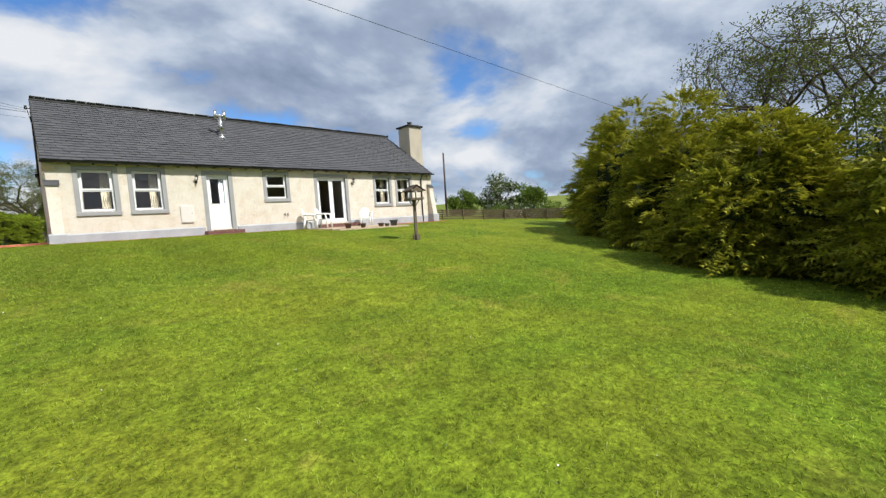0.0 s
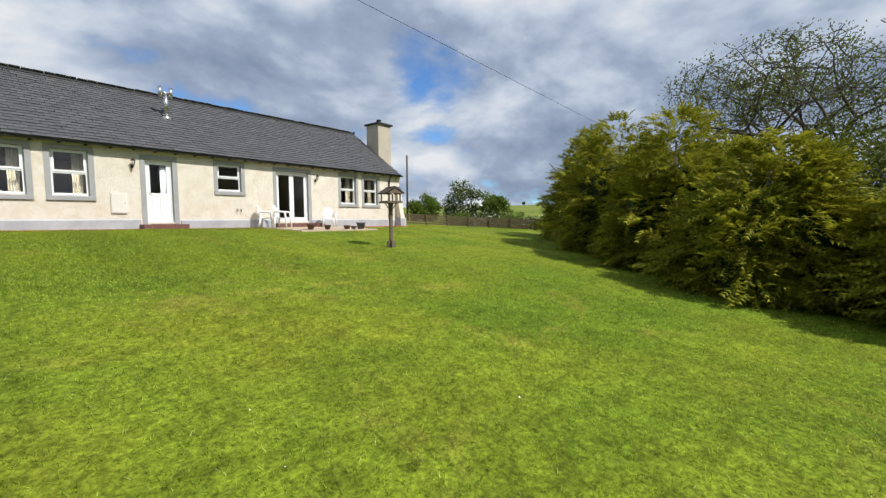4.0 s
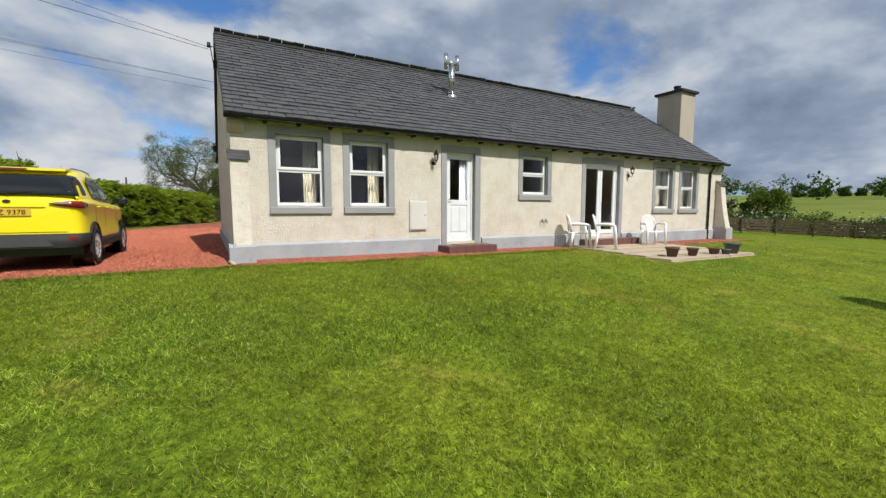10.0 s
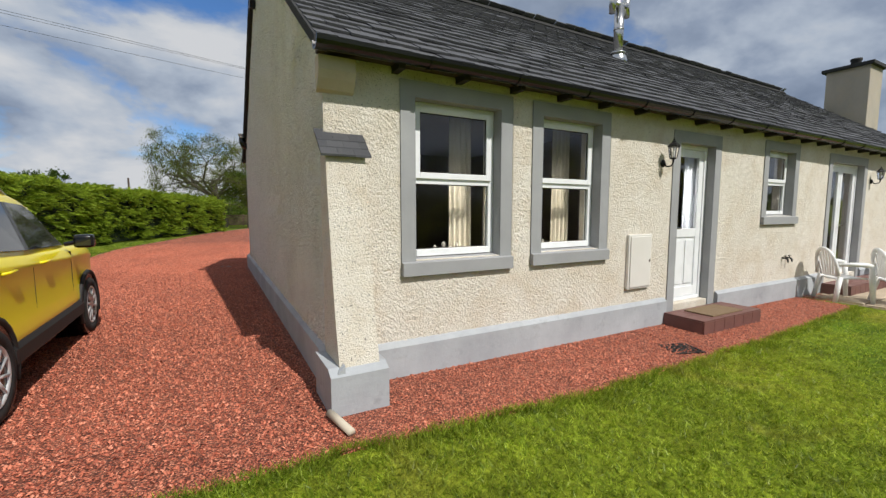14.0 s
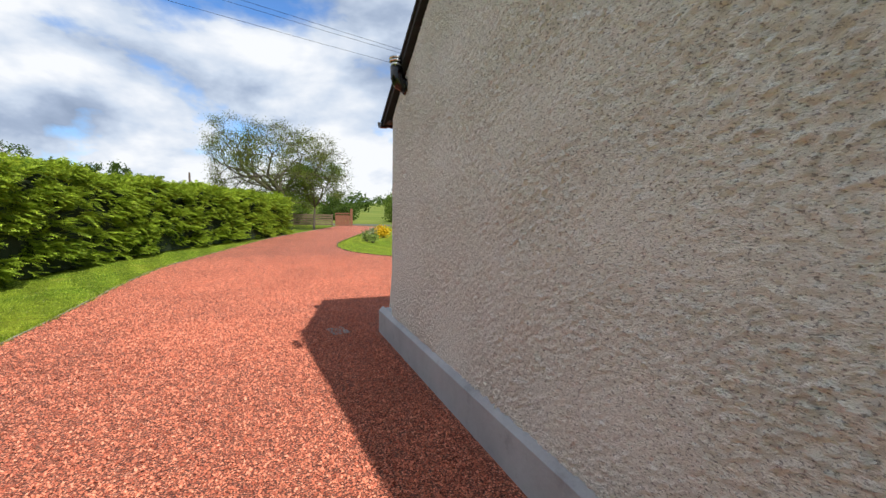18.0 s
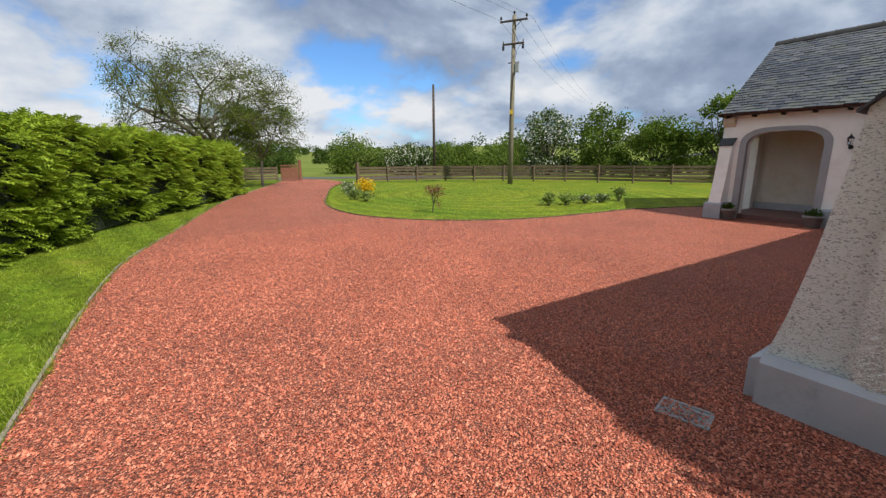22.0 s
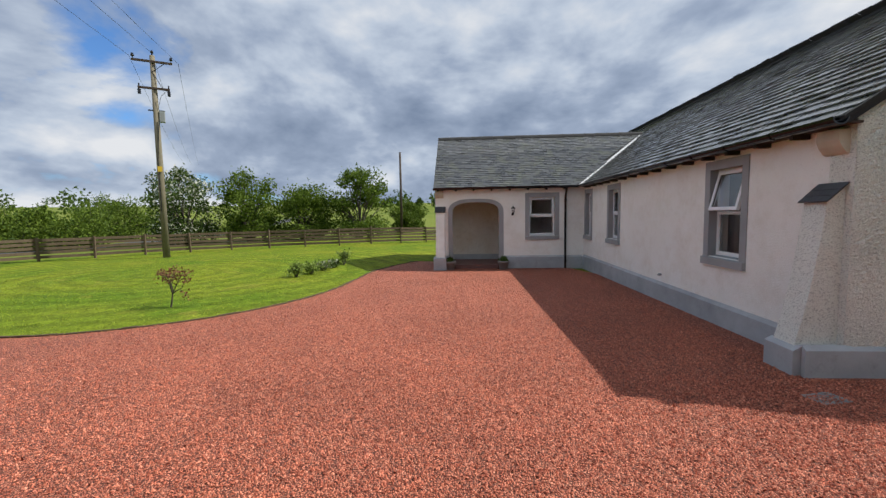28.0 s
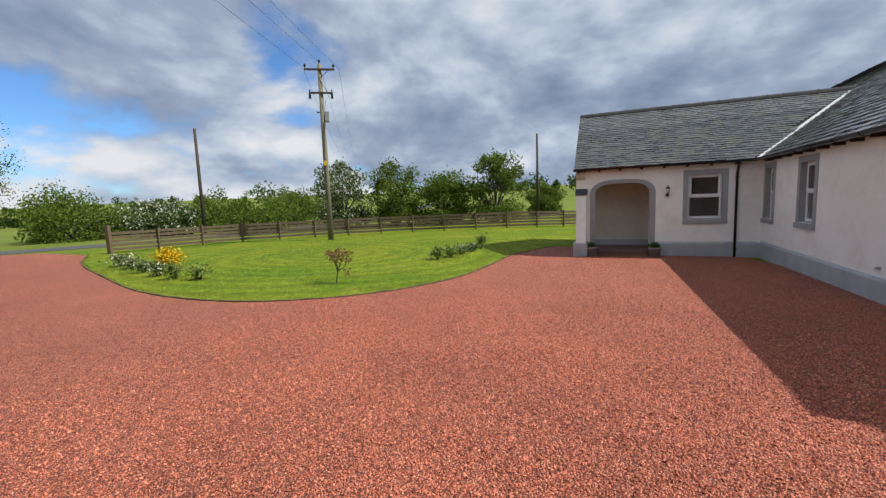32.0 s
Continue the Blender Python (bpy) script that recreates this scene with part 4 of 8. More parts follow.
part("valley_flashing", bm, LEAD, house, "pale metal valley flashing")

# ridge tiles, one piece each
ridge_bm = bmesh.new()
prism(ridge_bm, [(0, -0.15, -0.085), (0, -0.10, -0.01), (0, 0, 0.045), (0, 0.10, -0.01), (0, 0.15, -0.085), (0, 0.13, -0.095), (0, 0, 0.02), (0, -0.13, -0.095)], (0.449, 0, 0))
ridge_mesh = mesh_of("ridge_tile", ridge_bm, RIDGE)
ridge = part("ridge", boxes((0.05, EAST, RIDGE_Y - 0.03, RIDGE_Y + 0.03, RIDGE_Z - 0.08, RIDGE_Z + 0.095)), RIDGE, house)
n = int(LEN / 0.45)
for i in range(n):
    o = new("ridge_tile", ridge_mesh)
    o.parent, o.matrix_basis = ridge, pose(0.03 + i * LEN / n, RIDGE_Y, RIDGE_Z + 0.09, 0, random.uniform(-0.4, 0.4), random.uniform(-0.5, 0.5)) @ Matrix.Diagonal((LEN / n / 0.445, 1, 1, 1))
wridge = part("ridge", boxes((WING_RIDGE_X - 0.03, WING_RIDGE_X + 0.03, valley_top_y, WING_N, WING_RIDGE_Z - 0.08, WING_RIDGE_Z + 0.02)), RIDGE, house)
n = int((WING_N - valley_top_y) / 0.45)
for i in range(n):
    o = new("ridge_tile", ridge_mesh)
    o.parent, o.matrix_basis = wridge, pose(WING_RIDGE_X, valley_top_y + i * (WING_N + 0.05 - valley_top_y) / n, WING_RIDGE_Z + 0.09, 0, random.uniform(-0.6, 0.6), 90)
    clip = part("ridge_clip", boxes((-0.03, 0.03, -0.02, 0.02, 0, 0.012)), LEAD, wridge)
    clip.matrix_basis = pose(WING_RIDGE_X, valley_top_y + i * (WING_N + 0.05 - valley_top_y) / n, WING_RIDGE_Z + 0.133)


# gutters, rafter feet, fascia
def gutter(name, a, b):
    a, b = Vector(a), Vector(b)
    d = (b - a).normalized()
    s = Vector((d.y, -d.x, 0))
    bm = bmesh.new()
    arc = [(math.cos(t), math.sin(t)) for t in (math.pi + math.pi * i / 8 for i in range(9))]
    pts = [a + s * (c * 0.074) + Vector((0, 0, q * 0.074)) for c, q in arc] + [a + s * (c * 0.066) + Vector((0, 0, q * 0.066)) for c, q in arc[::-1]]
    prism(bm, pts, b - a)
    g = part(name, bm, BLACK, house, "black half-round plastic gutter")
    length = (b - a).length
    k = 0
    while k < length:
        p = a + d * k
        bm = bmesh.new()
        pts = [p + s * (c * 0.083) + Vector((0, 0, q * 0.083)) for c, q in arc] + [p + s * (c * 0.074) + Vector((0, 0, q * 0.074)) for c, q in arc[::-1]]
        prism(bm, pts, d * (0.09 if int(k / 0.9) % 4 == 0 else 0.03))
        part("gutter_bracket", bm, BLACK, g)
        k += 0.9
    return g


gutter("gutter", (0.0, 0.272, EAVE + 0.028), (EAST + 0.03, 0.272, EAVE + 0.028))
gutter("gutter", (0.0, MAIN_EAVE_N + 0.065, EAVE + 0.055), (WEAVE_X - 0.03, MAIN_EAVE_N + 0.065, EAVE + 0.055))
gutter("gutter", (WEAVE_X - 0.065, WING_N + 0.06, EAVE + 0.055), (WEAVE_X - 0.065, MAIN_EAVE_N + 0.12, EAVE + 0.055))
IRONWOOD = grained("black_stained_wood", (0.012, 0.010, 0.009), (0.03, 0.025, 0.02), 7.0, 0.8, 0.4, 0.003)
foot_mesh = mesh_of("rafter_foot", boxes((-0.03, 0.03, 0, 0.19, -0.03, 0.045), bevel=0.004), IRONWOOD)
feet = [(x, 0.33, 0) for x in np.arange(0.7, EAST - 0.3, 0.62)] + [(x, MAIN_EAVE_N + 0.02, 180) for x in np.arange(0.7, WEAVE_X - 0.2, 0.62)] + [(WEAVE_X - 0.02, y, -90) for y in np.arange(MAIN_EAVE_N + 0.5, WING_N, 0.62)]
for x, y, t in feet:
    o = new("rafter_foot", foot_mesh)
    o.parent, o.matrix_basis = house, pose(x, y, EAVE - 0.03, 0, 0, t)
part("soffit", boxes((0.06, EAST, 0.36, FRONT + 0.02, EAVE + 0.0, EAVE + 0.025)), DARKWOOD, house)
part("soffit", boxes((0.06, WEAVE_X, BACK - 0.02, MAIN_EAVE_N - 0.01, EAVE + 0.0, EAVE + 0.025)), DARKWOOD, house)
for s, y in ((1, 0.33), (-1, MAIN_EAVE_N + 0.02)):
    bm = bmesh.new()
    prism(bm, [(0.012, y, EAVE + 0.03), (0.012, RIDGE_Y, RIDGE_Z + 0.03), (0.012, RIDGE_Y, RIDGE_Z + 0.07), (0.012, y, EAVE + 0.07)], (0.06, 0, 0))
    part("barge_board", bm, RIDGE, house)

# chimney
chimney = base_of("chimney", 16.95, 2.25, 4.17)
chimney.parent = house
tagged(chimney, "square roughcast chimney stack with a slate coping")
part("chimney_body", boxes((0, 1.0, 0, 1.05, -1.5, 1.72), bevel=0.012), STACK, chimney)
part("coping", boxes((-0.10, 1.10, -0.10, 1.15, 1.70, 1.80), bevel=0.012), RIDGE, chimney)
bm = bmesh.new()
spin(bm, [(0.16, 0), (0.15, 0.03), (0.125, 0.20), (0.145, 0.22), (0.15, 0.28), (0.11, 0.28)], (0.5, 0.5, 1.80), 12)
part("chimney_pot", bm, RIDGE, chimney, "squat dark chimney pot", True)
# ---- porch ----
y0, y1, z0, z1 = ARCH
yc, half = (y0 + y1) / 2, (y1 - y0) / 2


def arch_curve(a, spring, rise, n=18):
    out = []
    for i in range(n + 1):
        t = math.pi * i / n
        c, s = math.cos(t), math.sin(t)
        out.append((yc - a * math.copysign(abs(c) ** 0.62, c), spring + rise * abs(s) ** 0.85))
    return out


inner = arch_curve(half, 1.86, 0.36)
bm = bmesh.new()
for (ya, za), (yb, zb) in zip(inner, inner[1:]):
    prism(bm, [(WING_X + 0.002, ya, za), (WING_X + 0.002, yb, zb), (WING_X + 0.002, yb, z1 + 0.02), (WING_X + 0.002, ya, z1 + 0.02)], (0.296, 0, 0))
part("arch_spandrel", bm, PINKISH, house)
outer = arch_curve(half + 0.15, 1.86, 0.47)
bm = bmesh.new()
path_in = [(y0, -0.2), *inner, (y1, -0.2)]
path_out = [(y0 - 0.15, -0.2), *outer, (y1 + 0.15, -0.2)]
for (a, b), (c, d) in zip(zip(path_in, path_in[1:]), zip(path_out, path_out[1:])):
    prism(bm, [(WING_X - 0.018, *a), (WING_X - 0.018, *b), (WING_X - 0.018, *d), (WING_X - 0.018, *c)], (0.018, 0, 0))
    prism(bm, [(WING_X - 0.016, *a), (WING_X - 0.016, *b), (WING_X - 0.016, b[0] + (0.006 if b[0] < yc else -0.006), b[1] - 0.006), (WING_X - 0.016, a[0] + (0.006 if a[0] < yc else -0.006), a[1] - 0.006)], (0.14, 0, 0))
part("arch_margin", bm, MARGIN, house, "grey painted margin round the porch arch")
part("porch_back_wall", boxes((12.0, 12.1, 11.25, WING_N - 0.3, -0.12, 2.55)), CREAM, house)
part("porch_plinth", boxes((11.955, 12.0, 11.25, WING_N - 0.3, -0.12, 0.22)), PLINTH, house)
part("porch_floor", boxes((WING_X + 0.02, 12.0, 11.25, WING_N - 0.02, -0.3, 0.02)), QUARRY, house, "dark tiled porch floor")
bm = bmesh.new()
pierced(bm, WING_X + 0.3, WING_E, -0.4, EAVE + 0.06, [(10.62, 11.72, 0.022, 2.1)], lambda a, b, l, h: box(bm, a, b, WING_N - 0.3, WING_N, l, h))
prism(bm, [(WING_X + 0.3, WING_N - 0.3, EAVE + 0.06), (WING_E, WING_N - 0.3, EAVE + 0.06), (WING_RIDGE_X, WING_N - 0.3, WING_RIDGE_Z - 0.06)], (0, 0.3, 0))
part("wall_wing_north", bm, PINKISH, house, "roughcast gable of the porch wing with an open arch")

# ---- fittings on the walls ----
IRON = material("black_iron", plain((0.015, 0.014, 0.014), 0.45, 0.4))
MILK = material("lantern_glass", plain((0.55, 0.55, 0.52), 0.15))
BOXWHITE = grained("grey_white_plastic", (0.58, 0.56, 0.52), (0.70, 0.68, 0.64), 2.5, 0.55, 0.1)


def lantern(m):
    """A cast coach lantern on a curled wall bracket. Local y points into the wall."""
    e = new("wall_lantern")
    e.empty_display_size, e.matrix_basis = 0.1, m @ Matrix.Diagonal((0.82, 0.82, 0.82, 1))
    tagged(e, "black cast iron coach lantern on a wall bracket", "wall lantern", "wall lanterns")
    bm = bmesh.new()
    spin(bm, [(0.055, 0), (0.06, 0.012), (0.04, 0.03), (0.015, 0.035)], (0, 0, 0), 12)
    bmesh.ops.rotate(bm, verts=bm.verts[:], matrix=Matrix.Rotation(radians(90), 3, "X"))
    part("wall_plate", bm, IRON, e)
    part("bracket", tubes(([(0, -0.02, 0), (0, -0.07, -0.05), (0, -0.14, -0.05), (0, -0.17, 0.0), (0, -0.17, 0.05)], [0.014, 0.012, 0.011, 0.012, 0.02])), IRON, e, "", True)
    bm = bmesh.new()
    spin(bm, [(0.045, 0), (0.05, 0.012), (0.05, 0.02), (0.03, 0.02)], (0, -0.17, 0.05), 6)
    for k in range(6):
        t = 2 * math.pi * k / 6
        tube(bm, [(0.048 * math.cos(t), -0.17 + 0.048 * math.sin(t), 0.065), (0.075 * math.cos(t), -0.17 + 0.075 * math.sin(t), 0.235)], 0.005, 4)
    spin(bm, [(0.085, 0), (0.088, 0.012), (0.055, 0.05), (0.03, 0.07), (0.028, 0.085), (0.012, 0.10), (0.016, 0.115), (0.004, 0.14)], (0, -0.17, 0.232), 6)
    part("lantern_cage", bm, IRON, e)
    bm = bmesh.new()
    spin(bm, [(0.042, 0), (0.068, 0.168)], (0, -0.17, 0.066), 6)
    g = part("lantern_glass", bm, GLASS, e)
    g.visible_shadow = False
    bm = bmesh.new()
    spin(bm, [(0.012, 0), (0.014, 0.04), (0.022, 0.07), (0.012, 0.105)], (0, -0.17, 0.07), 8)
    part("bulb", bm, MILK, e, "", True)
    return e


lantern(Matrix.Translation((4.36, FRONT - 0.005, 2.06)))
lantern(Matrix.Translation((11.42, FRONT - 0.005, 2.06)))
lantern(Matrix.Translation((WING_X - 0.005, 10.93, 1.78)) @ pose(0, 0, 0, 0, 0, -90))

meter = base_of("meter_box", 3.72, FRONT - 0.004, 0.495, label="off-white plastic meter box on the front wall", category="meter box")
part("case", boxes((0, 0.435, -0.045, 0, 0, 0.675), bevel=0.01), BOXWHITE, meter)
part("door", boxes((0.025, 0.41, -0.058, -0.046, 0.025, 0.65), bevel=0.006), BOXWHITE, meter)
part("lock", boxes((0.375, 0.395, -0.064, -0.057, 0.33, 0.36)), BLACK, meter)

for x in (7.76, 7.90):
    tap = base_of("garden_tap", x, FRONT, 0.66, label="brass garden tap with a dark handle", category="tap", group="outside taps")
    part("spout", tubes(([(0, 0, 0), (0, -0.06, 0), (0, -0.09, -0.02), (0, -0.095, -0.07)], [0.012, 0.014, 0.013, 0.011])), IRON, tap)
    part("handle", tubes(([(-0.035, -0.055, 0.04), (0.035, -0.055, 0.04)], 0.008), ([(0, -0.055, 0), (0, -0.055, 0.045)], 0.007)), IRON, tap)



def downpipe(x, y, top, low, lean, label="black plastic downpipe from the gutter"):
    d = base_of("downpipe", x, y, low, label=label, category="downpipe")
    h = top - low
    lx, ly = lean
    part("pipe", tubes(([(0, 0, 0), (0, 0, h - 0.30), (lx, ly, h - 0.12), (lx, ly, h)], 0.036), sides=10), BLACK, d, "", True)
    for z in (0.25, h * 0.55, h - 0.45):
        part("pipe_bracket", boxes((-0.045, 0.045, -0.045, 0.045, z, z + 0.035)), BLACK, d)
    return d


downpipe(16.05, FRONT - 0.05, EAVE, gz(16, 0.4), (0, -0.12))
downpipe(WING_X - 0.05, 9.14, EAVE, gz(10, 9.1), (-0.13, 0))

flue = base_of("gable_flue", WEST, 7.98, 2.94, label="black boiler flue elbow with a bright steel terminal", category="flue")
bm = bmesh.new()
tube(bm, [(0.02, 0, 0), (-0.04, 0, 0.0), (-0.085, 0, 0.025), (-0.11, 0, 0.075), (-0.115, 0, 0.19)], 0.066, 14)
part("elbow", bm, BLACK, flue, "", True)
part("wall_collar", tubes(([(-0.025, 0, 0), (0.0, 0, 0)], 0.085), sides=16), BLACK, flue, "", True)
part("terminal", tubes(([(-0.115, 0, 0.18), (-0.115, 0, 0.235)], 0.060), ([(-0.115, 0, 0.235), (-0.115, 0, 0.25)], 0.076), ([(-0.115, 0, 0.265), (-0.115, 0, 0.28)], 0.076), ([(-0.115, 0, 0.25), (-0.115, 0, 0.265)], 0.05), sides=14), STEEL, flue, "bright steel cap", True)

stove = base_of("roof_flue", 6.15, 2.68, 4.30, label="stainless steel stove flue with an H cowl", category="flue")
bm = bmesh.new()
spin(bm, [(0.19, -0.13), (0.16, 0.02), (0.11, 0.10), (0.105, 0.13)], (0, 0, 0), 16)
part("flashing_cone", bm, STEEL, stove, "", True)
part("storm_collar", tubes(([(0, 0, 0.10), (0, 0, 0.12), (0, 0, 0.15)], [0.15, 0.14, 0.10]), sides=16), STEEL, stove, "", True)
part("flue_pipe", tubes(([(0, 0, 0.10), (0, 0, 0.95)], 0.088), ([(0, 0, 0.52), (0, 0, 0.56)], 0.095), sides=16), STEEL, stove, "", True)
part("cowl_crossbar", tubes(([(-0.17, 0, 0.98), (0.17, 0, 0.98)], 0.062), sides=12), STEEL, stove, "", True)
for x in (-0.19, 0.19):
    part("cowl_tube", tubes(([(x, 0, 0.80), (x, 0, 1.22)], 0.062), sides=12), STEEL, stove, "", True)

aerial = base_of("cable_bracket", 0.05, RIDGE_Y - 0.05, RIDGE_Z - 0.32, label="black cable bracket at the gable peak", category="bracket")
part("cable_loop", tubes(([(-0.12, 0.0, 0.0), (-0.08, 0.14, -0.22), (-0.05, 0.34, -0.36), (-0.05, 0.50, -0.40), (-0.05, 0.60, -0.33), (-0.05, 0.54, -0.24), (-0.05, 0.42, -0.26)], 0.011), ([(-0.12, 0.02, 0.0), (-0.07, 0.26, -0.24), (-0.05, 0.44, -0.30), (-0.05, 0.62, -0.36)], 0.009), sides=6), BLACK, aerial, "looped black cable", True)
part("cable_clamp", boxes((-0.06, 0.05, 0.36, 0.42, -0.44, -0.20), bevel=0.006), IRON, aerial)
part("bracket_arm", tubes(([(0.05, 0, 0), (-0.16, 0, 0.02)], 0.014), sides=6), IRON, aerial)
for k, (y, z) in enumerate(((0.05, 0.02), (-0.05, -0.04))):
    bm = bmesh.new()
    spin(bm, [(0.02, 0), (0.045, 0.01), (0.045, 0.05), (0.025, 0.06), (0.04, 0.07), (0.04, 0.10)], (-0.15, y, z), 10)
    part("insulator", bm, BLACK, aerial, "", True)

vent = base_of("wall_vent", 4.3, BACK, 0.50, label="small grey pipe stub low on the wall", category="vent")
part("pipe_stub", tubes(([(0, -0.02, 0), (0, 0.05, 0), (0, 0.06, -0.02)], 0.025)), MARGIN, vent)


# ---- steps, patio, edging ----
def tiled_step(x0, x1, y0, y1, low, top, label, tile=0.225):
    s = base_of("door_step", (x0 + x1) / 2, y0, low, label=label, category="step", group="door steps")
    w, d, h = (x1 - x0) / 2, y1 - y0, top - low
    part("core", boxes((-w + 0.012, w - 0.012, 0.012, d, 0, h - 0.018)), PAVING, s)
    n = max(1, round(2 * w / tile))
    top_m = mesh_of("tile", boxes((0.003, 2 * w / n - 0.003, 0.003, d / 2 - 0.003, 0, 0.018), bevel=0.003), QUARRY)
    face_m = mesh_of("tile", boxes((0.003, 2 * w / n - 0.003, 0, 0.015, 0, h - 0.02), bevel=0.003), QUARRY)
    for i in range(n):
        for j in range(2):
            o = new("tile", top_m)
            o.parent, o.matrix_basis = s, pose(-w + i * 2 * w / n, j * d / 2, h - 0.018)
        o = new("tile", face_m)
        o.parent, o.matrix_basis = s, pose(-w + i * 2 * w / n, 0, 0)
    for side in (-w + 0.012, w):
        o = part("side_tile", boxes((side - 0.012, side, 0.02, d, 0, h - 0.02)), QUARRY, s)
    return s


tiled_step(4.46, 5.82, -0.08, FRONT - 0.06, gz(5, 0), 0.125, "dark red quarry tiled step at the back door")
tiled_step(9.25, 11.55, 0.02, FRONT - 0.06, gz(10, 0), 0.105, "dark red quarry tiled step at the french doors")
mat_ob = base_of("door_mat", 5.13, 0.16, 0.125, label="brown coir door mat on the tiled step", category="door mat")
COIR = grained("coir", (0.13, 0.085, 0.045), (0.22, 0.15, 0.085), 40.0, 0.95, 0.8, 0.006)
part("mat", boxes((-0.36, 0.36, -0.17, 0.20, 0, 0.018), bevel=0.004), COIR, mat_ob)

patio_out = [(8.55, 0.42), (8.55, -2.85), (12.25, -2.85), (12.25, 0.42)]
patio = sheet("patio", patio_out, 0.010, PAVING, 1.0, label="patio of buff concrete slabs by the french doors", category="patio")
slab_m = mesh_of("paving_slab", boxes((0.010, 0.600, 0.010, 0.600, 0, 0.045), bevel=0.006), PAVING)
for i in range(6):
    for j in range(5):
        x, y = 8.57 + i * 0.612, -2.80 + j * 0.612
        o = new("paving_slab", slab_m)
        o.parent, o.matrix_basis = patio, pose(x, y, gz(x + 0.3, y + 0.3) + 0.0, random.uniform(-0.4, 0.4), random.uniform(-0.4, 0.4), random.uniform(-0.3, 0.3))
bed = sheet("gravel_bed", [(12.27, 0.46), (12.27, -0.55), (16.6, -0.30), (17.6, -0.35), (17.9, 0.9), (16.95, 1.2), (16.95, 0.46)], 0.018, GRAVEL, 1.0, label="red gravel bed under the front windows", category="gravel bed")

KERB = grained("timber_edging", (0.14, 0.12, 0.09), (0.36, 0.31, 0.24), 6.0, 0.85, 0.5, 0.004)
DARKEDGE = grained("soil_edge", (0.05, 0.032, 0.018), (0.13, 0.085, 0.05), 6.0, 0.9, 0.6, 0.006)


def edging(name, line, mat, wide, high, label, group_of=3):
    e = base_of(name, line[0][0], line[0][1], 0, label=label, category="edging")
    ox, oy = line[0]
    for i in range(0, len(line) - 1, group_of):
        pts = line[i:i + group_of + 1]
        bm = bmesh.new()
        for a, b in zip(pts, pts[1:]):
            d = Vector((b[0] - a[0], b[1] - a[1], 0)).normalized()
            s = Vector((-d.y, d.x, 0)) * wide / 2
            pa, pb = Vector((a[0] - ox, a[1] - oy, gz(*a))), Vector((b[0] - ox, b[1] - oy, gz(*b)))
            up = Vector((0, 0, high + random.uniform(-0.006, 0.006)))
            prism(bm, [pa - s - up * 0.5, pa + s - up * 0.5, pa + s + up, pa - s + up], (pb - pa) * 0.998)
        part("edging_board", bm, mat, e)
    return e


edging("drive_edging", WEST_EDGE, KERB, 0.028, 0.040, "weathered timber edging along the drive verge")
edging("lawn_edging", LAWN_EDGE, DARKEDGE, 0.05, 0.045, "dark cut edge of the front lawn")

stub = base_of("drain_pipe", 0.0, -0.12, 0.02, label="short clay drain pipe at the corner block", category="pipe")
part("pipe", tubes(([(-0.02, 0.14, 0.02), (0.05, -0.16, 0.0)], 0.028), sides=10), STONE, stub, "", True)


def cover(x, y, w, d, turn, label, mat):
    c = base_of("drain_cover", x, y, gz(x, y) + 0.010, turn, label=label, category="drain cover", group="drain covers")
    part("cover_frame", boxes((-w, w, -d, -d + 0.02, 0, 0.02), (-w, w, d - 0.02, d, 0, 0.02), (-w, -w + 0.02, -d + 0.02, d - 0.02, 0, 0.02), (w - 0.02, w, -d + 0.02, d - 0.02, 0, 0.02)), mat, c)
    bm = boxes((-w + 0.022, w - 0.022, -d + 0.022, d - 0.022, 0, 0.014))
    n = 8
    for i in range(n):
        for j in range(n):
            x0, y0 = -w + 0.05 + i * (2 * w - 0.1) / n, -d + 0.05 + j * (2 * d - 0.1) / n
            if (i + j) % 2:
                box(bm, x0, x0 + (2 * w - 0.1) / n * 0.8, y0, y0 + (2 * d - 0.1) / n * 0.4, 0.013, 0.019)
            else:
                box(bm, x0, x0 + (2 * w - 0.1) / n * 0.4, y0, y0 + (2 * d - 0.1) / n * 0.8, 0.013, 0.019)
    part("lid", bm, mat, c)
    return c


GALV = material("galvanised_steel", plain((0.30, 0.32, 0.32), 0.7, 0.3))
DULLPLATE = grained("dull_plate", (0.17, 0.17, 0.165), (0.34, 0.335, 0.325), 18.0, 0.75, 0.4, 0.002, 0.0)
cover(-0.46, 9.11, 0.108, 0.155, 14, "dull galvanised plate drain cover in the gravel", DULLPLATE)
cover(3.72, -0.25, 0.17, 0.15, -20, "dark drain cover in the gravel by the step", IRON)


# ---- garden furniture ----
PLASTIC = material("white_plastic", plain((0.80, 0.80, 0.79), 0.35))


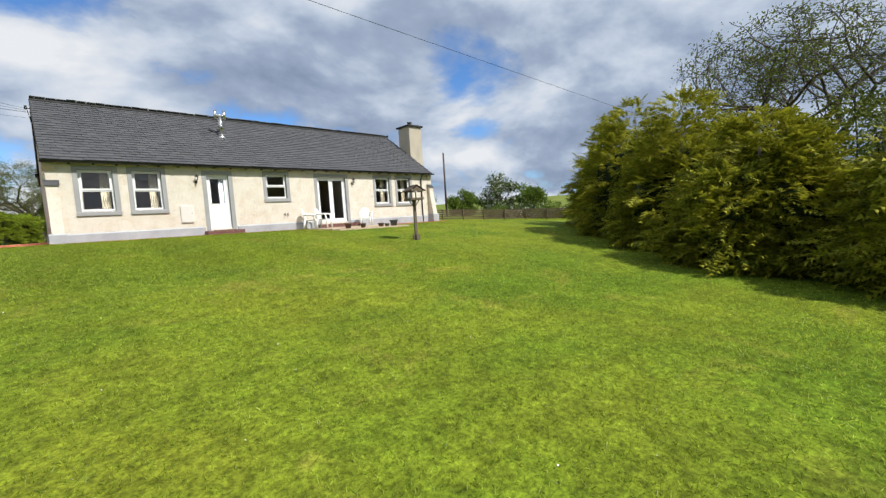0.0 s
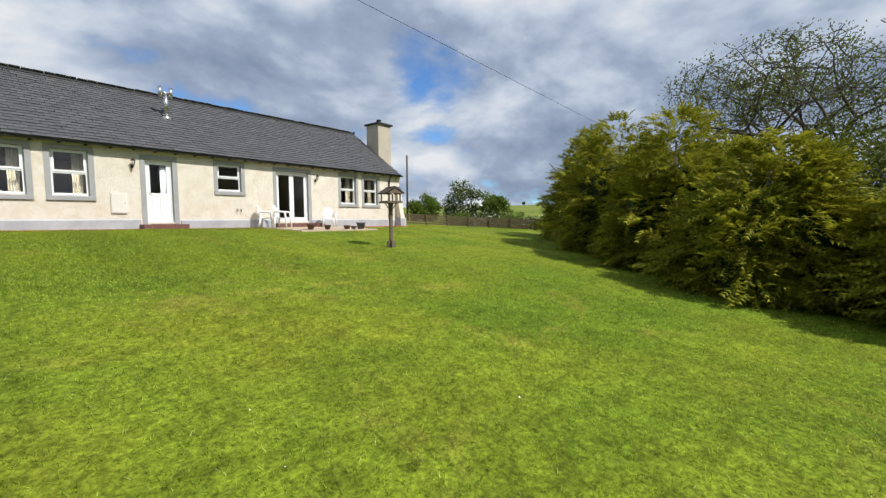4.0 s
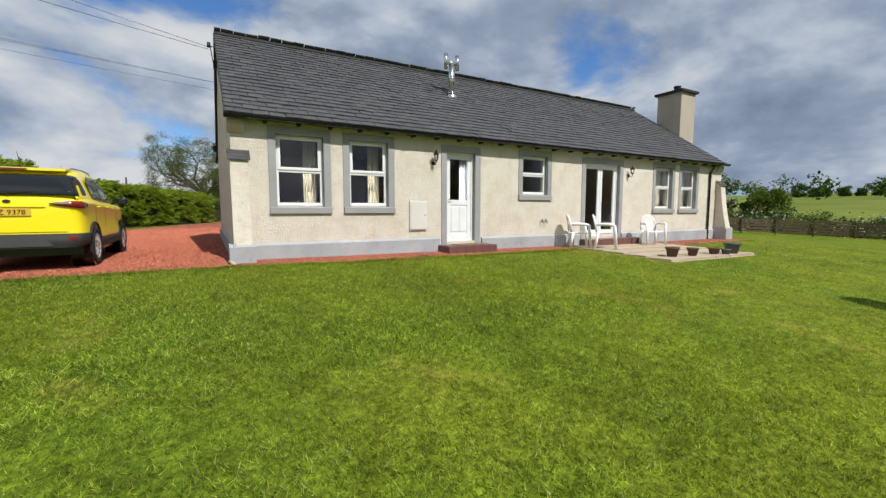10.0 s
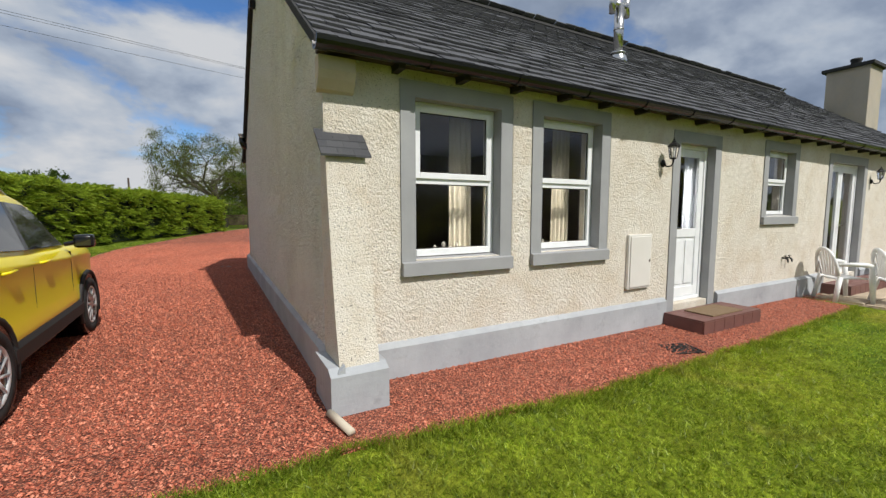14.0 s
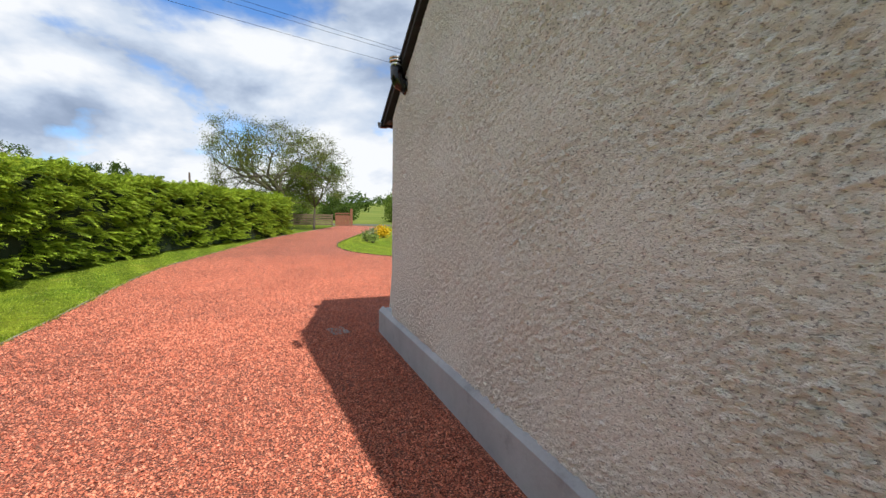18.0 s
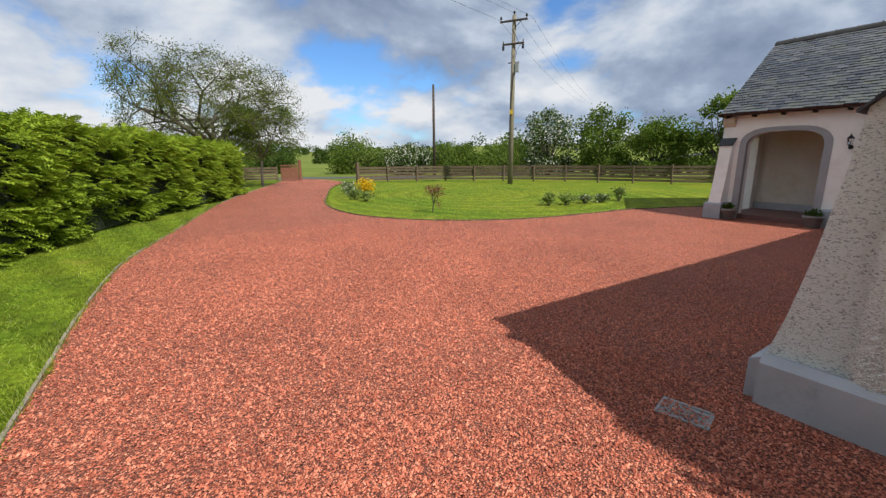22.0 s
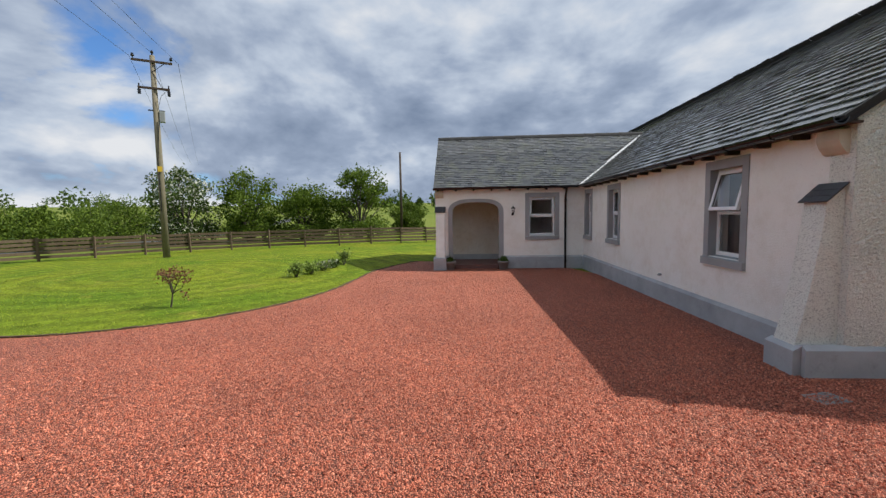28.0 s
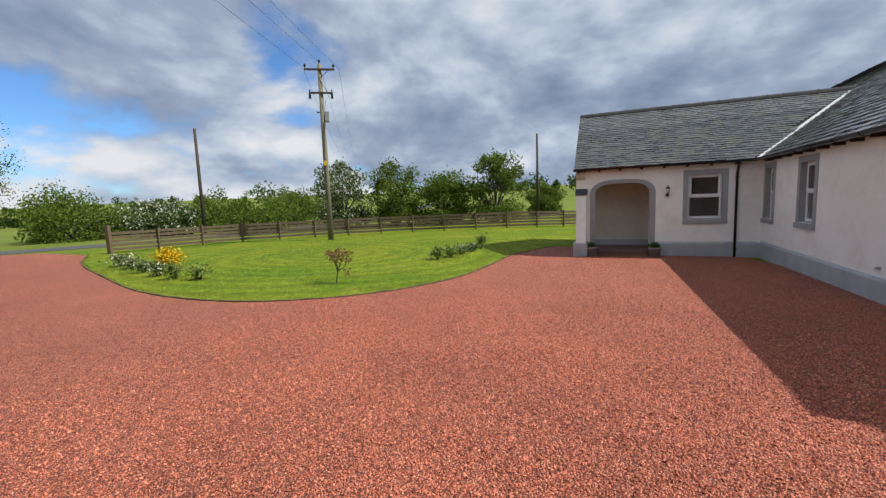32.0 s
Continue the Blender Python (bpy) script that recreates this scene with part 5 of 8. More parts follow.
def garden_chair():
    """A one-piece plastic armchair with a fan back; it faces +y."""
    c = base_of("garden_chair", 0, 0, 0, label="white moulded plastic garden armchair on the patio", category="chair", group="garden chairs")
    bm = bmesh.new()
    rows = []
    for j in range(6):
        v = j / 5
        rows.append([bm.verts.new(((-0.21 + 0.42 * i / 6) * (0.92 + 0.12 * v), -0.21 + 0.44 * v, 0.40 + 0.025 * v - 0.014 * math.sin(math.pi * i / 6) + (-0.02 if j == 5 else 0))) for i in range(7)])
    for a, b in zip(rows, rows[1:]):
        for i in range(6):
            bm.faces.new((a[i], a[i + 1], b[i + 1], b[i]))
    s = part("seat", bm, PLASTIC, c, "", True)
    s.modifiers.new("thickness", "SOLIDIFY").thickness = 0.022
    rim = []
    for i in range(13):
        t = math.pi * i / 12
        rim.append((-0.235 * math.cos(t), -0.225 - 0.10 * math.sin(t) - 0.02, 0.44 + 0.45 * math.sin(t) ** 0.7))
    part("backrest", tubes((rim, 0.028), sides=8), PLASTIC, c, "", True)
    for i in range(7):
        u = (i - 3) / 3
        top = math.sqrt(max(0.0, 1 - (u * 0.93) ** 2)) ** 0.7
        bm = bmesh.new()
        prism(bm, [(u * 0.15 - 0.02, -0.215, 0.42), (u * 0.15 + 0.02, -0.215, 0.42), (u * 0.215 + 0.028, -0.205 - 0.09 * top, 0.44 + 0.44 * top), (u * 0.215 - 0.028, -0.205 - 0.09 * top, 0.44 + 0.44 * top)], (0, -0.012, 0))
        part("back_slat", bm, PLASTIC, c)
    for s in (-1, 1):
        part("armrest", tubes(([(s * 0.235, -0.24, 0.62), (s * 0.285, -0.10, 0.645), (s * 0.30, 0.10, 0.64), (s * 0.295, 0.20, 0.62)], [0.024, 0.034, 0.04, 0.032]), sides=8), PLASTIC, c, "", True)
        part("front_leg", tubes(([(s * 0.295, 0.20, 0.625), (s * 0.275, 0.225, 0.40), (s * 0.285, 0.26, 0.0)], [0.034, 0.042, 0.030]), sides=8), PLASTIC, c, "", True)
        part("rear_leg", tubes(([(s * 0.215, -0.20, 0.42), (s * 0.25, -0.27, 0.0)], [0.042, 0.032]), sides=8), PLASTIC, c, "", True)
    return c


chair = garden_chair()
pz = gz(9.5, -0.3) + 0.047
chair.matrix_basis = pose(8.72, -0.02, gz(8.7, 0.0) + 0.03, 0, 0, -128)
copy_thing(chair, pose(9.06, -0.64, pz, 0, 0, -140))
copy_thing(chair, pose(11.50, -0.36, gz(11.5, -0.3) + 0.046, 0, 0, 152))

TERRA = grained("dark_terracotta", (0.07, 0.035, 0.025), (0.13, 0.065, 0.045), 8.0, 0.7, 0.3)
POTGREY = grained("grey_glaze", (0.05, 0.055, 0.06), (0.10, 0.105, 0.11), 8.0, 0.5, 0.2)
SOIL = grained("potting_soil", (0.02, 0.014, 0.009), (0.05, 0.036, 0.025), 30.0, 0.95, 0.8, 0.01)
STONEPOT = grained("cast_stone", (0.16, 0.155, 0.15), (0.28, 0.27, 0.26), 9.0, 0.85, 0.4, 0.003)


def pot(x, y, z, r, h, mat, label, group="patio pots"):
    p = base_of("plant_pot", x, y, z, label=label, category="plant pot", group=group)
    bm = bmesh.new()
    spin(bm, [(r * 0.62, 0), (r * 0.70, 0.01), (r * 0.92, h * 0.78), (r * 1.04, h * 0.80), (r * 1.06, h), (r * 0.94, h), (r * 0.88, h * 0.82)], sides=20)
    part("pot", bm, mat, p, "", True)
    bm = bmesh.new()
    spin(bm, [(r * 0.86, h * 0.80), (r * 0.60, h * 0.86), (r * 0.1, h * 0.88)], sides=14)
    part("soil", bm, SOIL, p, "", True)
    return p


pot(9.20, -2.42, gz(9.2, -2.4) + 0.047, 0.15, 0.22, TERRA, "brown glazed plant pot on the patio edge")
pot(9.90, -2.50, gz(9.9, -2.5) + 0.047, 0.13, 0.19, TERRA, "brown glazed plant pot on the patio edge")
pot(10.85, -2.50, gz(10.9, -2.5) + 0.047, 0.14, 0.16, TERRA, "low brown bowl on the patio edge")
pot(11.05, -2.68, gz(11.1, -2.7) + 0.047, 0.11, 0.14, POTGREY, "small grey plant pot on the patio edge")
pot(11.5, -2.60, gz(11.5, -2.6) + 0.047, 0.19, 0.28, POTGREY, "large dark grey plant pot on the patio edge")

# ---- bird table ----
bird = base_of("bird_table", 8.77, -7.31, gz(8.77, -7.31), 72, label="weathered wooden bird table with a pitched roof", category="bird table")
part("post", boxes((-0.045, 0.045, -0.045, 0.045, 0.0, 1.33), bevel=0.006), WOOD, bird)
for s, t in ((1, 0), (-1, 0), (0, 1), (0, -1)):
    part("foot_block", boxes((s * 0.085 - 0.038, s * 0.085 + 0.038, t * 0.085 - 0.038, t * 0.085 + 0.038, 0, 0.21 if s else 0.19), bevel=0.005), WOOD, bird)
    bm = bmesh.new()
    a = Vector((s * 0.05, t * 0.05, 1.14))
    tube(bm, [a, a + Vector((s * 0.14, t * 0.14, 0.19))], 0.016, 4)
    part("brace", bm, WOOD, bird)
part("tray", boxes((-0.30, 0.30, -0.22, 0.22, 1.33, 1.355), bevel=0.003), WOOD, bird)
for a in ((-0.30, 0.30, -0.235, -0.22), (-0.30, 0.30, 0.22, 0.235), (-0.315, -0.30, -0.235, 0.235), (0.30, 0.315, -0.235, 0.235)):
    part("tray_lip", boxes((*a, 1.325, 1.385)), WOOD, bird)
for x in (-0.26, 0.26):
    for y in (-0.185, 0.185):
        part("roof_post", boxes((x - 0.016, x + 0.016, y - 0.016, y + 0.016, 1.355, 1.62)), DARKWOOD, bird)
for s in (-1, 1):
    for k in range(3):
        bm = bmesh.new()
        y0, y1 = s * (0.30 - k * 0.10), s * (0.30 - (k + 1) * 0.10 - 0.02)
        zz0, zz1 = 1.60 + k * 0.062, 1.60 + (k + 1.2) * 0.062
        prism(bm, [(-0.335, y0, zz0), (-0.335, y1, zz1), (-0.335, y1, zz1 + 0.014), (-0.335, y0, zz0 + 0.02)], (0.67, 0, 0))
        part("roof_board", bm, DARKWOOD, bird)
for x in (-0.320, 0.305):
    bm = bmesh.new()
    prism(bm, [(x, -0.24, 1.60), (x, 0.24, 1.60), (x, 0, 1.75)], (0.015, 0, 0))
    part("roof_gable", bm, WOOD, bird)

# ---- the parked car: local x to its right, y ahead ----


def car_paint(k):
    k.base(k.mix(k.ramp(k.noise(3, 4), (0.3, 0.0), (0.8, 0.12)), (0.90, 0.75, 0.012), (0.84, 0.68, 0.02)))
    k.rough(0.30)
    k.b.inputs["Coat Weight"].default_value = 0.35
    k.b.inputs["Coat Roughness"].default_value = 0.05


YELLOW = material("yellow_car_paint", car_paint)
CLAD = material("dark_cladding", plain((0.016, 0.015, 0.015), 0.7))
CARGLASS = material("tinted_glass", plain((0.010, 0.012, 0.013), 0.04, 0.0, 0.5))
RUBBER = grained("tyre_rubber", (0.012, 0.012, 0.012), (0.022, 0.022, 0.022), 12.0, 0.85, 0.4, 0.003)
ALLOY = material("alloy", plain((0.62, 0.62, 0.63), 0.35, 0.35))
REDLENS = material("red_lens", plain((0.20, 0.006, 0.010), 0.1, 0.0, 1.0))
CLEARLENS = material("clear_lens", plain((0.40, 0.22, 0.22), 0.08, 0.0, 1.0))
PLATE = material("yellow_plate", plain((0.68, 0.45, 0.04), 0.4))
SKID = material("grey_bumper_panel", plain((0.055, 0.057, 0.06), 0.5))
SILVER = material("silver_trim", plain((0.45, 0.46, 0.47), 0.35, 0.6))
car = base_of("car", -2.90, 0.26, gz(-2.9, 2) + 0.022, label="bright yellow compact suv parked on the red gravel", category="car")


def loft(bm, rings, cap=True):
    vs = [[bm.verts.new(p) for p in r] for r in rings]
    n = len(vs[0])
    for a, b in zip(vs, vs[1:]):
        for i in range(n - 1):
            bm.faces.new((a[i], a[i + 1], b[i + 1], b[i]))
    if cap:
        bm.faces.new(vs[0])
        bm.faces.new(vs[-1][::-1])
    return bm


def mirrored(half):
    return half + [(-x, y, z) for x, y, z in half[::-1]]


# stations: y, half width, bottom, shoulder height
BODY = [(0.06, 0.70, 0.46, 1.06), (0.09, 0.79, 0.42, 1.11), (0.16, 0.845, 0.40, 1.135), (0.35, 0.872, 0.38, 1.145), (0.80, 0.882, 0.36, 1.135), (1.6, 0.882, 0.36, 1.095), (2.5, 0.882, 0.36, 1.055),
        (3.0, 0.878, 0.36, 1.05), (3.35, 0.872, 0.36, 1.035), (3.65, 0.845, 0.37, 0.995), (3.86, 0.78, 0.38, 0.91), (3.97, 0.68, 0.42, 0.80), (4.0, 0.58, 0.46, 0.70)]
bm = bmesh.new()
loft(bm, [mirrored([(w * 0.965, y, zb), (w * 0.995, y, zb + 0.10), (w, y, zb + 0.15), (w * 0.985, y, zb + 0.24), (w * 0.980, y, zb + 0.38), (w * 0.982, y, zt - 0.12), (w * 0.995, y, zt - 0.095), (w * 0.985, y, zt - 0.075), (w * 0.965, y, zt - 0.03), (w * 0.93, y, zt), (w * 0.45, y, zt + 0.03)]) for y, w, zb, zt in BODY])
body = part("body", bm, YELLOW, car, "glossy yellow panels", True)
CABIN = [(0.11, 0.80, 0.74, 1.12, 1.15), (0.18, 0.81, 0.72, 1.125, 1.30), (0.29, 0.825, 0.68, 1.13, 1.48), (0.40, 0.83, 0.66, 1.13, 1.575), (0.9, 0.835, 0.65, 1.12, 1.62), (1.5, 0.835, 0.65, 1.08, 1.635),
         (2.05, 0.83, 0.64, 1.05, 1.605), (2.35, 0.82, 0.63, 1.04, 1.535), (2.75, 0.80, 0.64, 1.03, 1.29), (3.12, 0.78, 0.66, 1.01, 1.045)]
bm = bmesh.new()
loft(bm, [mirrored([(wb, y, zb), (wb * 0.5 + wr * 0.5 + 0.012, y, (zb + zt) / 2), (wr + 0.03, y, zt - 0.055), (wr - 0.03, y, zt - 0.012), (wr * 0.4, y, zt)]) for y, wb, wr, zb, zt in CABIN])
part("cabin", bm, YELLOW, car, "yellow roof and pillars", True)


def cabin_x(y, z):
    """Half width of the cabin side at a place along and up the car."""
    ys = [c[0] for c in CABIN]
    wb, wr, zb, zt = (float(np.interp(y, ys, [c[k] for c in CABIN])) for k in (1, 2, 3, 4))
    f = np.clip((z - zb) / max(zt - 0.055 - zb, 0.05), 0, 1)
    return wb + (wr + 0.03 - wb) * float(f) + 0.024 * math.sin(math.pi * float(f)) * 0.5


def side_glass(name, outline, s, mat=CARGLASS, lift=0.012):
    bm = bmesh.new()
    vs = [bm.verts.new((s * (cabin_x(y, z) + lift), y, z)) for y, z in outline]
    bm.faces.new(vs)
    ob = part(name, bm, mat, car)
    ob.modifiers.new("thickness", "SOLIDIFY").thickness = 0.006
    return ob


for s in (-1, 1):
    side_glass("side_window", [(0.90, 1.165), (1.60, 1.125), (1.60, 1.525), (1.15, 1.53), (0.86, 1.42)], s)
    side_glass("side_window", [(1.68, 1.12), (2.78, 1.085), (2.66, 1.16), (2.28, 1.43), (2.10, 1.50), (1.68, 1.525)], s)
    side_glass("quarter_glass", [(0.125, 1.162), (0.52, 1.185), (0.58, 1.24), (0.56, 1.40), (0.50, 1.485), (0.36, 1.485), (0.27, 1.385), (0.19, 1.24)], s)
    side_glass("door_pillar", [(1.602, 1.125), (1.678, 1.122), (1.678, 1.525), (1.602, 1.525)], s, BLACK, 0.013)
    # doors, sills, handles, mirrors, lamps
    for y in (0.93, 1.64, 2.70):
        part("door_seam", boxes((s * 0.862 - 0.016, s * 0.862 + 0.006, y, y + 0.004, 0.48, 1.02)), CLAD, car)
    for y in (1.02, 1.78):
        part("door_handle", tubes(([(s * 0.865, y, 0.995), (s * 0.90, y + 0.03, 1.0), (s * 0.90, y + 0.17, 1.0), (s * 0.865, y + 0.20, 0.995)], 0.013), sides=6), YELLOW, car, "", True)
    bm = bmesh.new()
    loft(bm, [[(s * 0.84, y, 0.28), (s * 0.898, y, 0.31), (s * 0.902, y, 0.42), (s * 0.87, y, 0.475)] for y in (1.05, 1.6, 2.3, 2.92)])
    part("sill_cladding", bm, CLAD, car)
    for y in (0.72, 3.24):
        arc = [(s * 0.876, y + 0.395 * math.cos(t), 0.335 + 0.395 * math.sin(t)) for t in (math.pi * (-0.12 + 1.24 * i / 14) for i in range(15))]
        part("wheel_arch", tubes((arc, 0.026), sides=6), CLAD, car, "", True)
        part("arch_liner", tubes(([(s * 0.60, y, 0.345), (s * 0.884, y, 0.345)], 0.385), sides=24), BLACK, car)
    mirror = part("door_mirror", tubes(([(s * 0.84, 2.62, 1.10), (s * 0.95, 2.64, 1.12)], 0.025), sides=6), BLACK, car)
    bm = boxes((s * 0.92, s * 1.09, 2.57, 2.70, 1.06, 1.20), bevel=0.035)
    part("mirror_shell", bm, BLACK, mirror, "black mirror shell", True)
    part("mirror_glass", boxes((s * 0.945, s * 1.07, 2.562, 2.572, 1.085, 1.175)), CARGLASS, mirror)
    for name, lens, out, line in (("tail_lamp", REDLENS, 0.020, ((0.47, 0.052, 1.034, 1.048), (0.56, 0.052, 1.012, 1.062), (0.66, 0.054, 0.992, 1.076), (0.72, 0.062, 0.982, 1.082), (0.785, 0.092, 0.972, 1.084), (0.832, 0.150, 0.966, 1.076), (0.852, 0.24, 0.968, 1.064), (0.860, 0.34, 0.985, 1.048))),
                                  ("tail_lamp_stripe", CLEARLENS, 0.026, ((0.50, 0.052, 1.036, 1.050), (0.58, 0.052, 1.030, 1.058), (0.67, 0.055, 1.026, 1.062), (0.73, 0.066, 1.028, 1.058)))):
        bm = bmesh.new()
        cols = [[bm.verts.new((s * (x + out * min(max(y - 0.05, 0) * 20, 1)), y - out, z)) for z in (z0, z0 * 0.5 + z1 * 0.5, z1)] for x, y, z0, z1 in line]
        for a, b in zip(cols, cols[1:]):
            for k in range(2):
                bm.faces.new((a[k], b[k], b[k + 1], a[k + 1]) if s > 0 else (a[k], a[k + 1], b[k + 1], b[k]))
        lamp = part(name, bm, lens, car, "dark red wraparound tail lamp" if lens is REDLENS else "", True)
        lamp.modifiers.new("thickness", "SOLIDIFY").thickness = 0.010
    part("rear_reflector", boxes((s * 0.62, s * 0.78, 0.006, 0.04, 0.47, 0.525), bevel=0.006), REDLENS, car)
    bm = bmesh.new()
    prism(bm, [(s * 0.55, 3.93, 0.80), (s * 0.80, 3.70, 0.86), (s * 0.78, 3.66, 0.95), (s * 0.55, 3.88, 0.88)], (s * 0.02, 0.025, 0))
    part("headlamp", bm, CLEARLENS, car)
    part("roof_rail", tubes(([(s * 0.60, 0.58, 1.585), (s * 0.61, 0.72, 1.636), (s * 0.61, 1.4, 1.655), (s * 0.61, 1.9, 1.640), (s * 0.60, 2.06, 1.585)], 0.014), sides=6), SILVER, car, "", True)

bm = bmesh.new()
rows = []
for z, y in ((1.168, 0.088), (1.23, 0.116), (1.29, 0.146), (1.35, 0.178), (1.41, 0.214), (1.46, 0.246), (1.495, 0.270)):
    reach = cabin_x(y + 0.10, z) + 0.012
    rows.append([bm.verts.new((math.copysign(abs(u / 12) ** 0.6, u) * reach, y - 0.014 + 0.10 * abs(u / 12) ** 18, z)) for u in range(-12, 13)])
for a, b in zip(rows, rows[1:]):
    for p, q, t, u in zip(a, a[1:], b[1:], b):
        bm.faces.new((p, q, t, u))
part("rear_window", bm, CARGLASS, car, "tinted wraparound rear window", True).modifiers.new("thickness", "SOLIDIFY").thickness = 0.006
part("rear_wiper", tubes(([(0.0, 0.06, 1.17), (0.05, 0.07, 1.195), (-0.02, 0.075, 1.20)], 0.012), ([(-0.05, 0.075, 1.195), (0.28, 0.085, 1.225)], 0.010), sides=5), BLACK, car)
bm = bmesh.new()
prism(bm, [(0.65, 0.25, 1.552), (0.665, 0.56, 1.588), (-0.665, 0.56, 1.588), (-0.65, 0.25, 1.552)], (0, 0, 0.03))
part("roof_spoiler", bm, YELLOW, car)
part("brake_light", boxes((-0.20, 0.20, 0.238, 0.252, 1.558, 1.58)), REDLENS, car)
part("tailgate_seam", boxes((-0.66, 0.66, 0.052, 0.062, 0.600, 0.605)), CLAD, car)
part("plate_recess", boxes((-0.42, 0.42, 0.040, 0.062, 0.985, 1.005), bevel=0.004), YELLOW, car)
plate = part("number_plate", boxes((-0.26, 0.26, 0.038, 0.050, 0.855, 0.965), bevel=0.003), PLATE, car, "yellow rear number plate")
text = bpy.data.curves.new("plate_text", "FONT")
text.body, text.size, text.align_x, text.extrude = "JGZ 9378", 0.105, "CENTER", 0.001
text.materials.append(BLACK)
lettering = new("plate_text", text)
lettering.parent, lettering.matrix_basis = plate, pose(0, 0.0355, 0.875, 90, 0, 0)
bm = bmesh.new()
spin(bm, [(0.045, 0), (0.045, 0.01), (0.02, 0.014)], sides=16)
badge = part("badge", bm, CLAD, car)
badge.matrix_basis = pose(0, 0.052, 1.075, 90, 0, 0) @ Matrix.Diagonal((1.0, 0.5, 1, 1))
part("model_badge", boxes((-0.68, -0.42, 0.050, 0.062, 0.765, 0.785)), CLAD, car)
bm = bmesh.new()
loft(bm, [mirrored([(w - 0.05, y, 0.36), (w + 0.010, y, 0.42), (w + 0.012, y, 0.575)]) for y, w in ((0.005, 0.66), (0.02, 0.78), (0.10, 0.868), (0.34, 0.892))])
part("rear_bumper", bm, CLAD, car, "dark grey plastic rear bumper", True)
bm = bmesh.new()
prism(bm, [(-0.50, -0.008, 0.385), (0.50, -0.008, 0.385), (0.40, -0.008, 0.505), (-0.40, -0.008, 0.505)], (0, 0.05, 0))
part("skid_plate", bm, SKID, car, "grey skid plate")
bm = bmesh.new()
loft(bm, [mirrored([(w, y, 0.26), (w + 0.012, y, 0.36), (w + 0.01, y, 0.48)]) for y, w in ((3.66, 0.86), (3.88, 0.79), (4.02, 0.66), (4.04, 0.5))])
part("front_bumper", bm, CLAD, car, "dark grey plastic front bumper", True)
bm = bmesh.new()
loft(bm, [[(x * (0.57 + 0.12 * f), 2.40 + 0.70 * f, 1.53 - 0.485 * f + 0.02) for x in (-1, -0.5, 0, 0.5, 1)] for f in (0, 0.33, 0.66, 0.96)], False)
part("windscreen", bm, CARGLASS, car, "", True).modifiers.new("thickness", "SOLIDIFY").thickness = 0.006
part("aerial", tubes(([(0, 0.75, 1.61), (0, 0.62, 1.86)], [0.008, 0.003]), sides=5), BLACK, car)
part("underbody", boxes((-0.80, 0.80, 0.25, 3.8, 0.22, 0.45)), BLACK, car)


def wheel(x, y, s):
    bm = bmesh.new()
    spin(bm, [(0.20, -0.10), (0.30, -0.105), (0.325, -0.085), (0.333, -0.05), (0.333, 0.05), (0.325, 0.085), (0.30, 0.105), (0.22, 0.10), (0.21, 0.05)], sides=28)
    w = part("wheel", bm, RUBBER, car, "black tyre on a silver alloy rim", True)
    w.matrix_basis = pose(x, y, 0.333, 0, 90 * s, 0)
    bm = bmesh.new()
    spin(bm, [(0.20, 0.02), (0.222, 0.095), (0.212, 0.103), (0.20, 0.09), (0.19, 0.03)], sides=28)
    for k in range(10):
        t = 2 * math.pi * k / 10
        tube(bm, [(0.04 * math.cos(t), 0.04 * math.sin(t), 0.085), (0.205 * math.cos(t + 0.08), 0.205 * math.sin(t + 0.08), 0.088)], [0.017, 0.012], 5)
    spin(bm, [(0.055, 0.06), (0.052, 0.098), (0.02, 0.10)], sides=14)
    part("rim", bm, ALLOY, w, "multi-spoke alloy rim", True)
    bm = bmesh.new()
    spin(bm, [(0.19, 0.03), (0.10, 0.032)], sides=20)
    part("brake_disc", bm, CLAD, w)


for y in (0.72, 3.24):
    for s in (-1, 1):
        wheel(s * 0.800, y, s)


# ---- fences, gate, poles ----
RAILWOOD = grained("weathered_rail", (0.070, 0.048, 0.028), (0.165, 0.118, 0.072), 5.0, 0.85, 0.5, 0.004)
post_m = mesh_of("post", boxes((-0.045, 0.045, -0.045, 0.045, -0.3, 1.08), bevel=0.008), RAILWOOD)
thick_m = mesh_of("post", boxes((-0.09, 0.09, -0.09, 0.09, -0.3, 1.35), bevel=0.012), RAILWOOD)
rail_m = mesh_of("rail", boxes((0, 1, -0.019, 0.019, -0.066, 0.066), bevel=0.0), RAILWOOD)


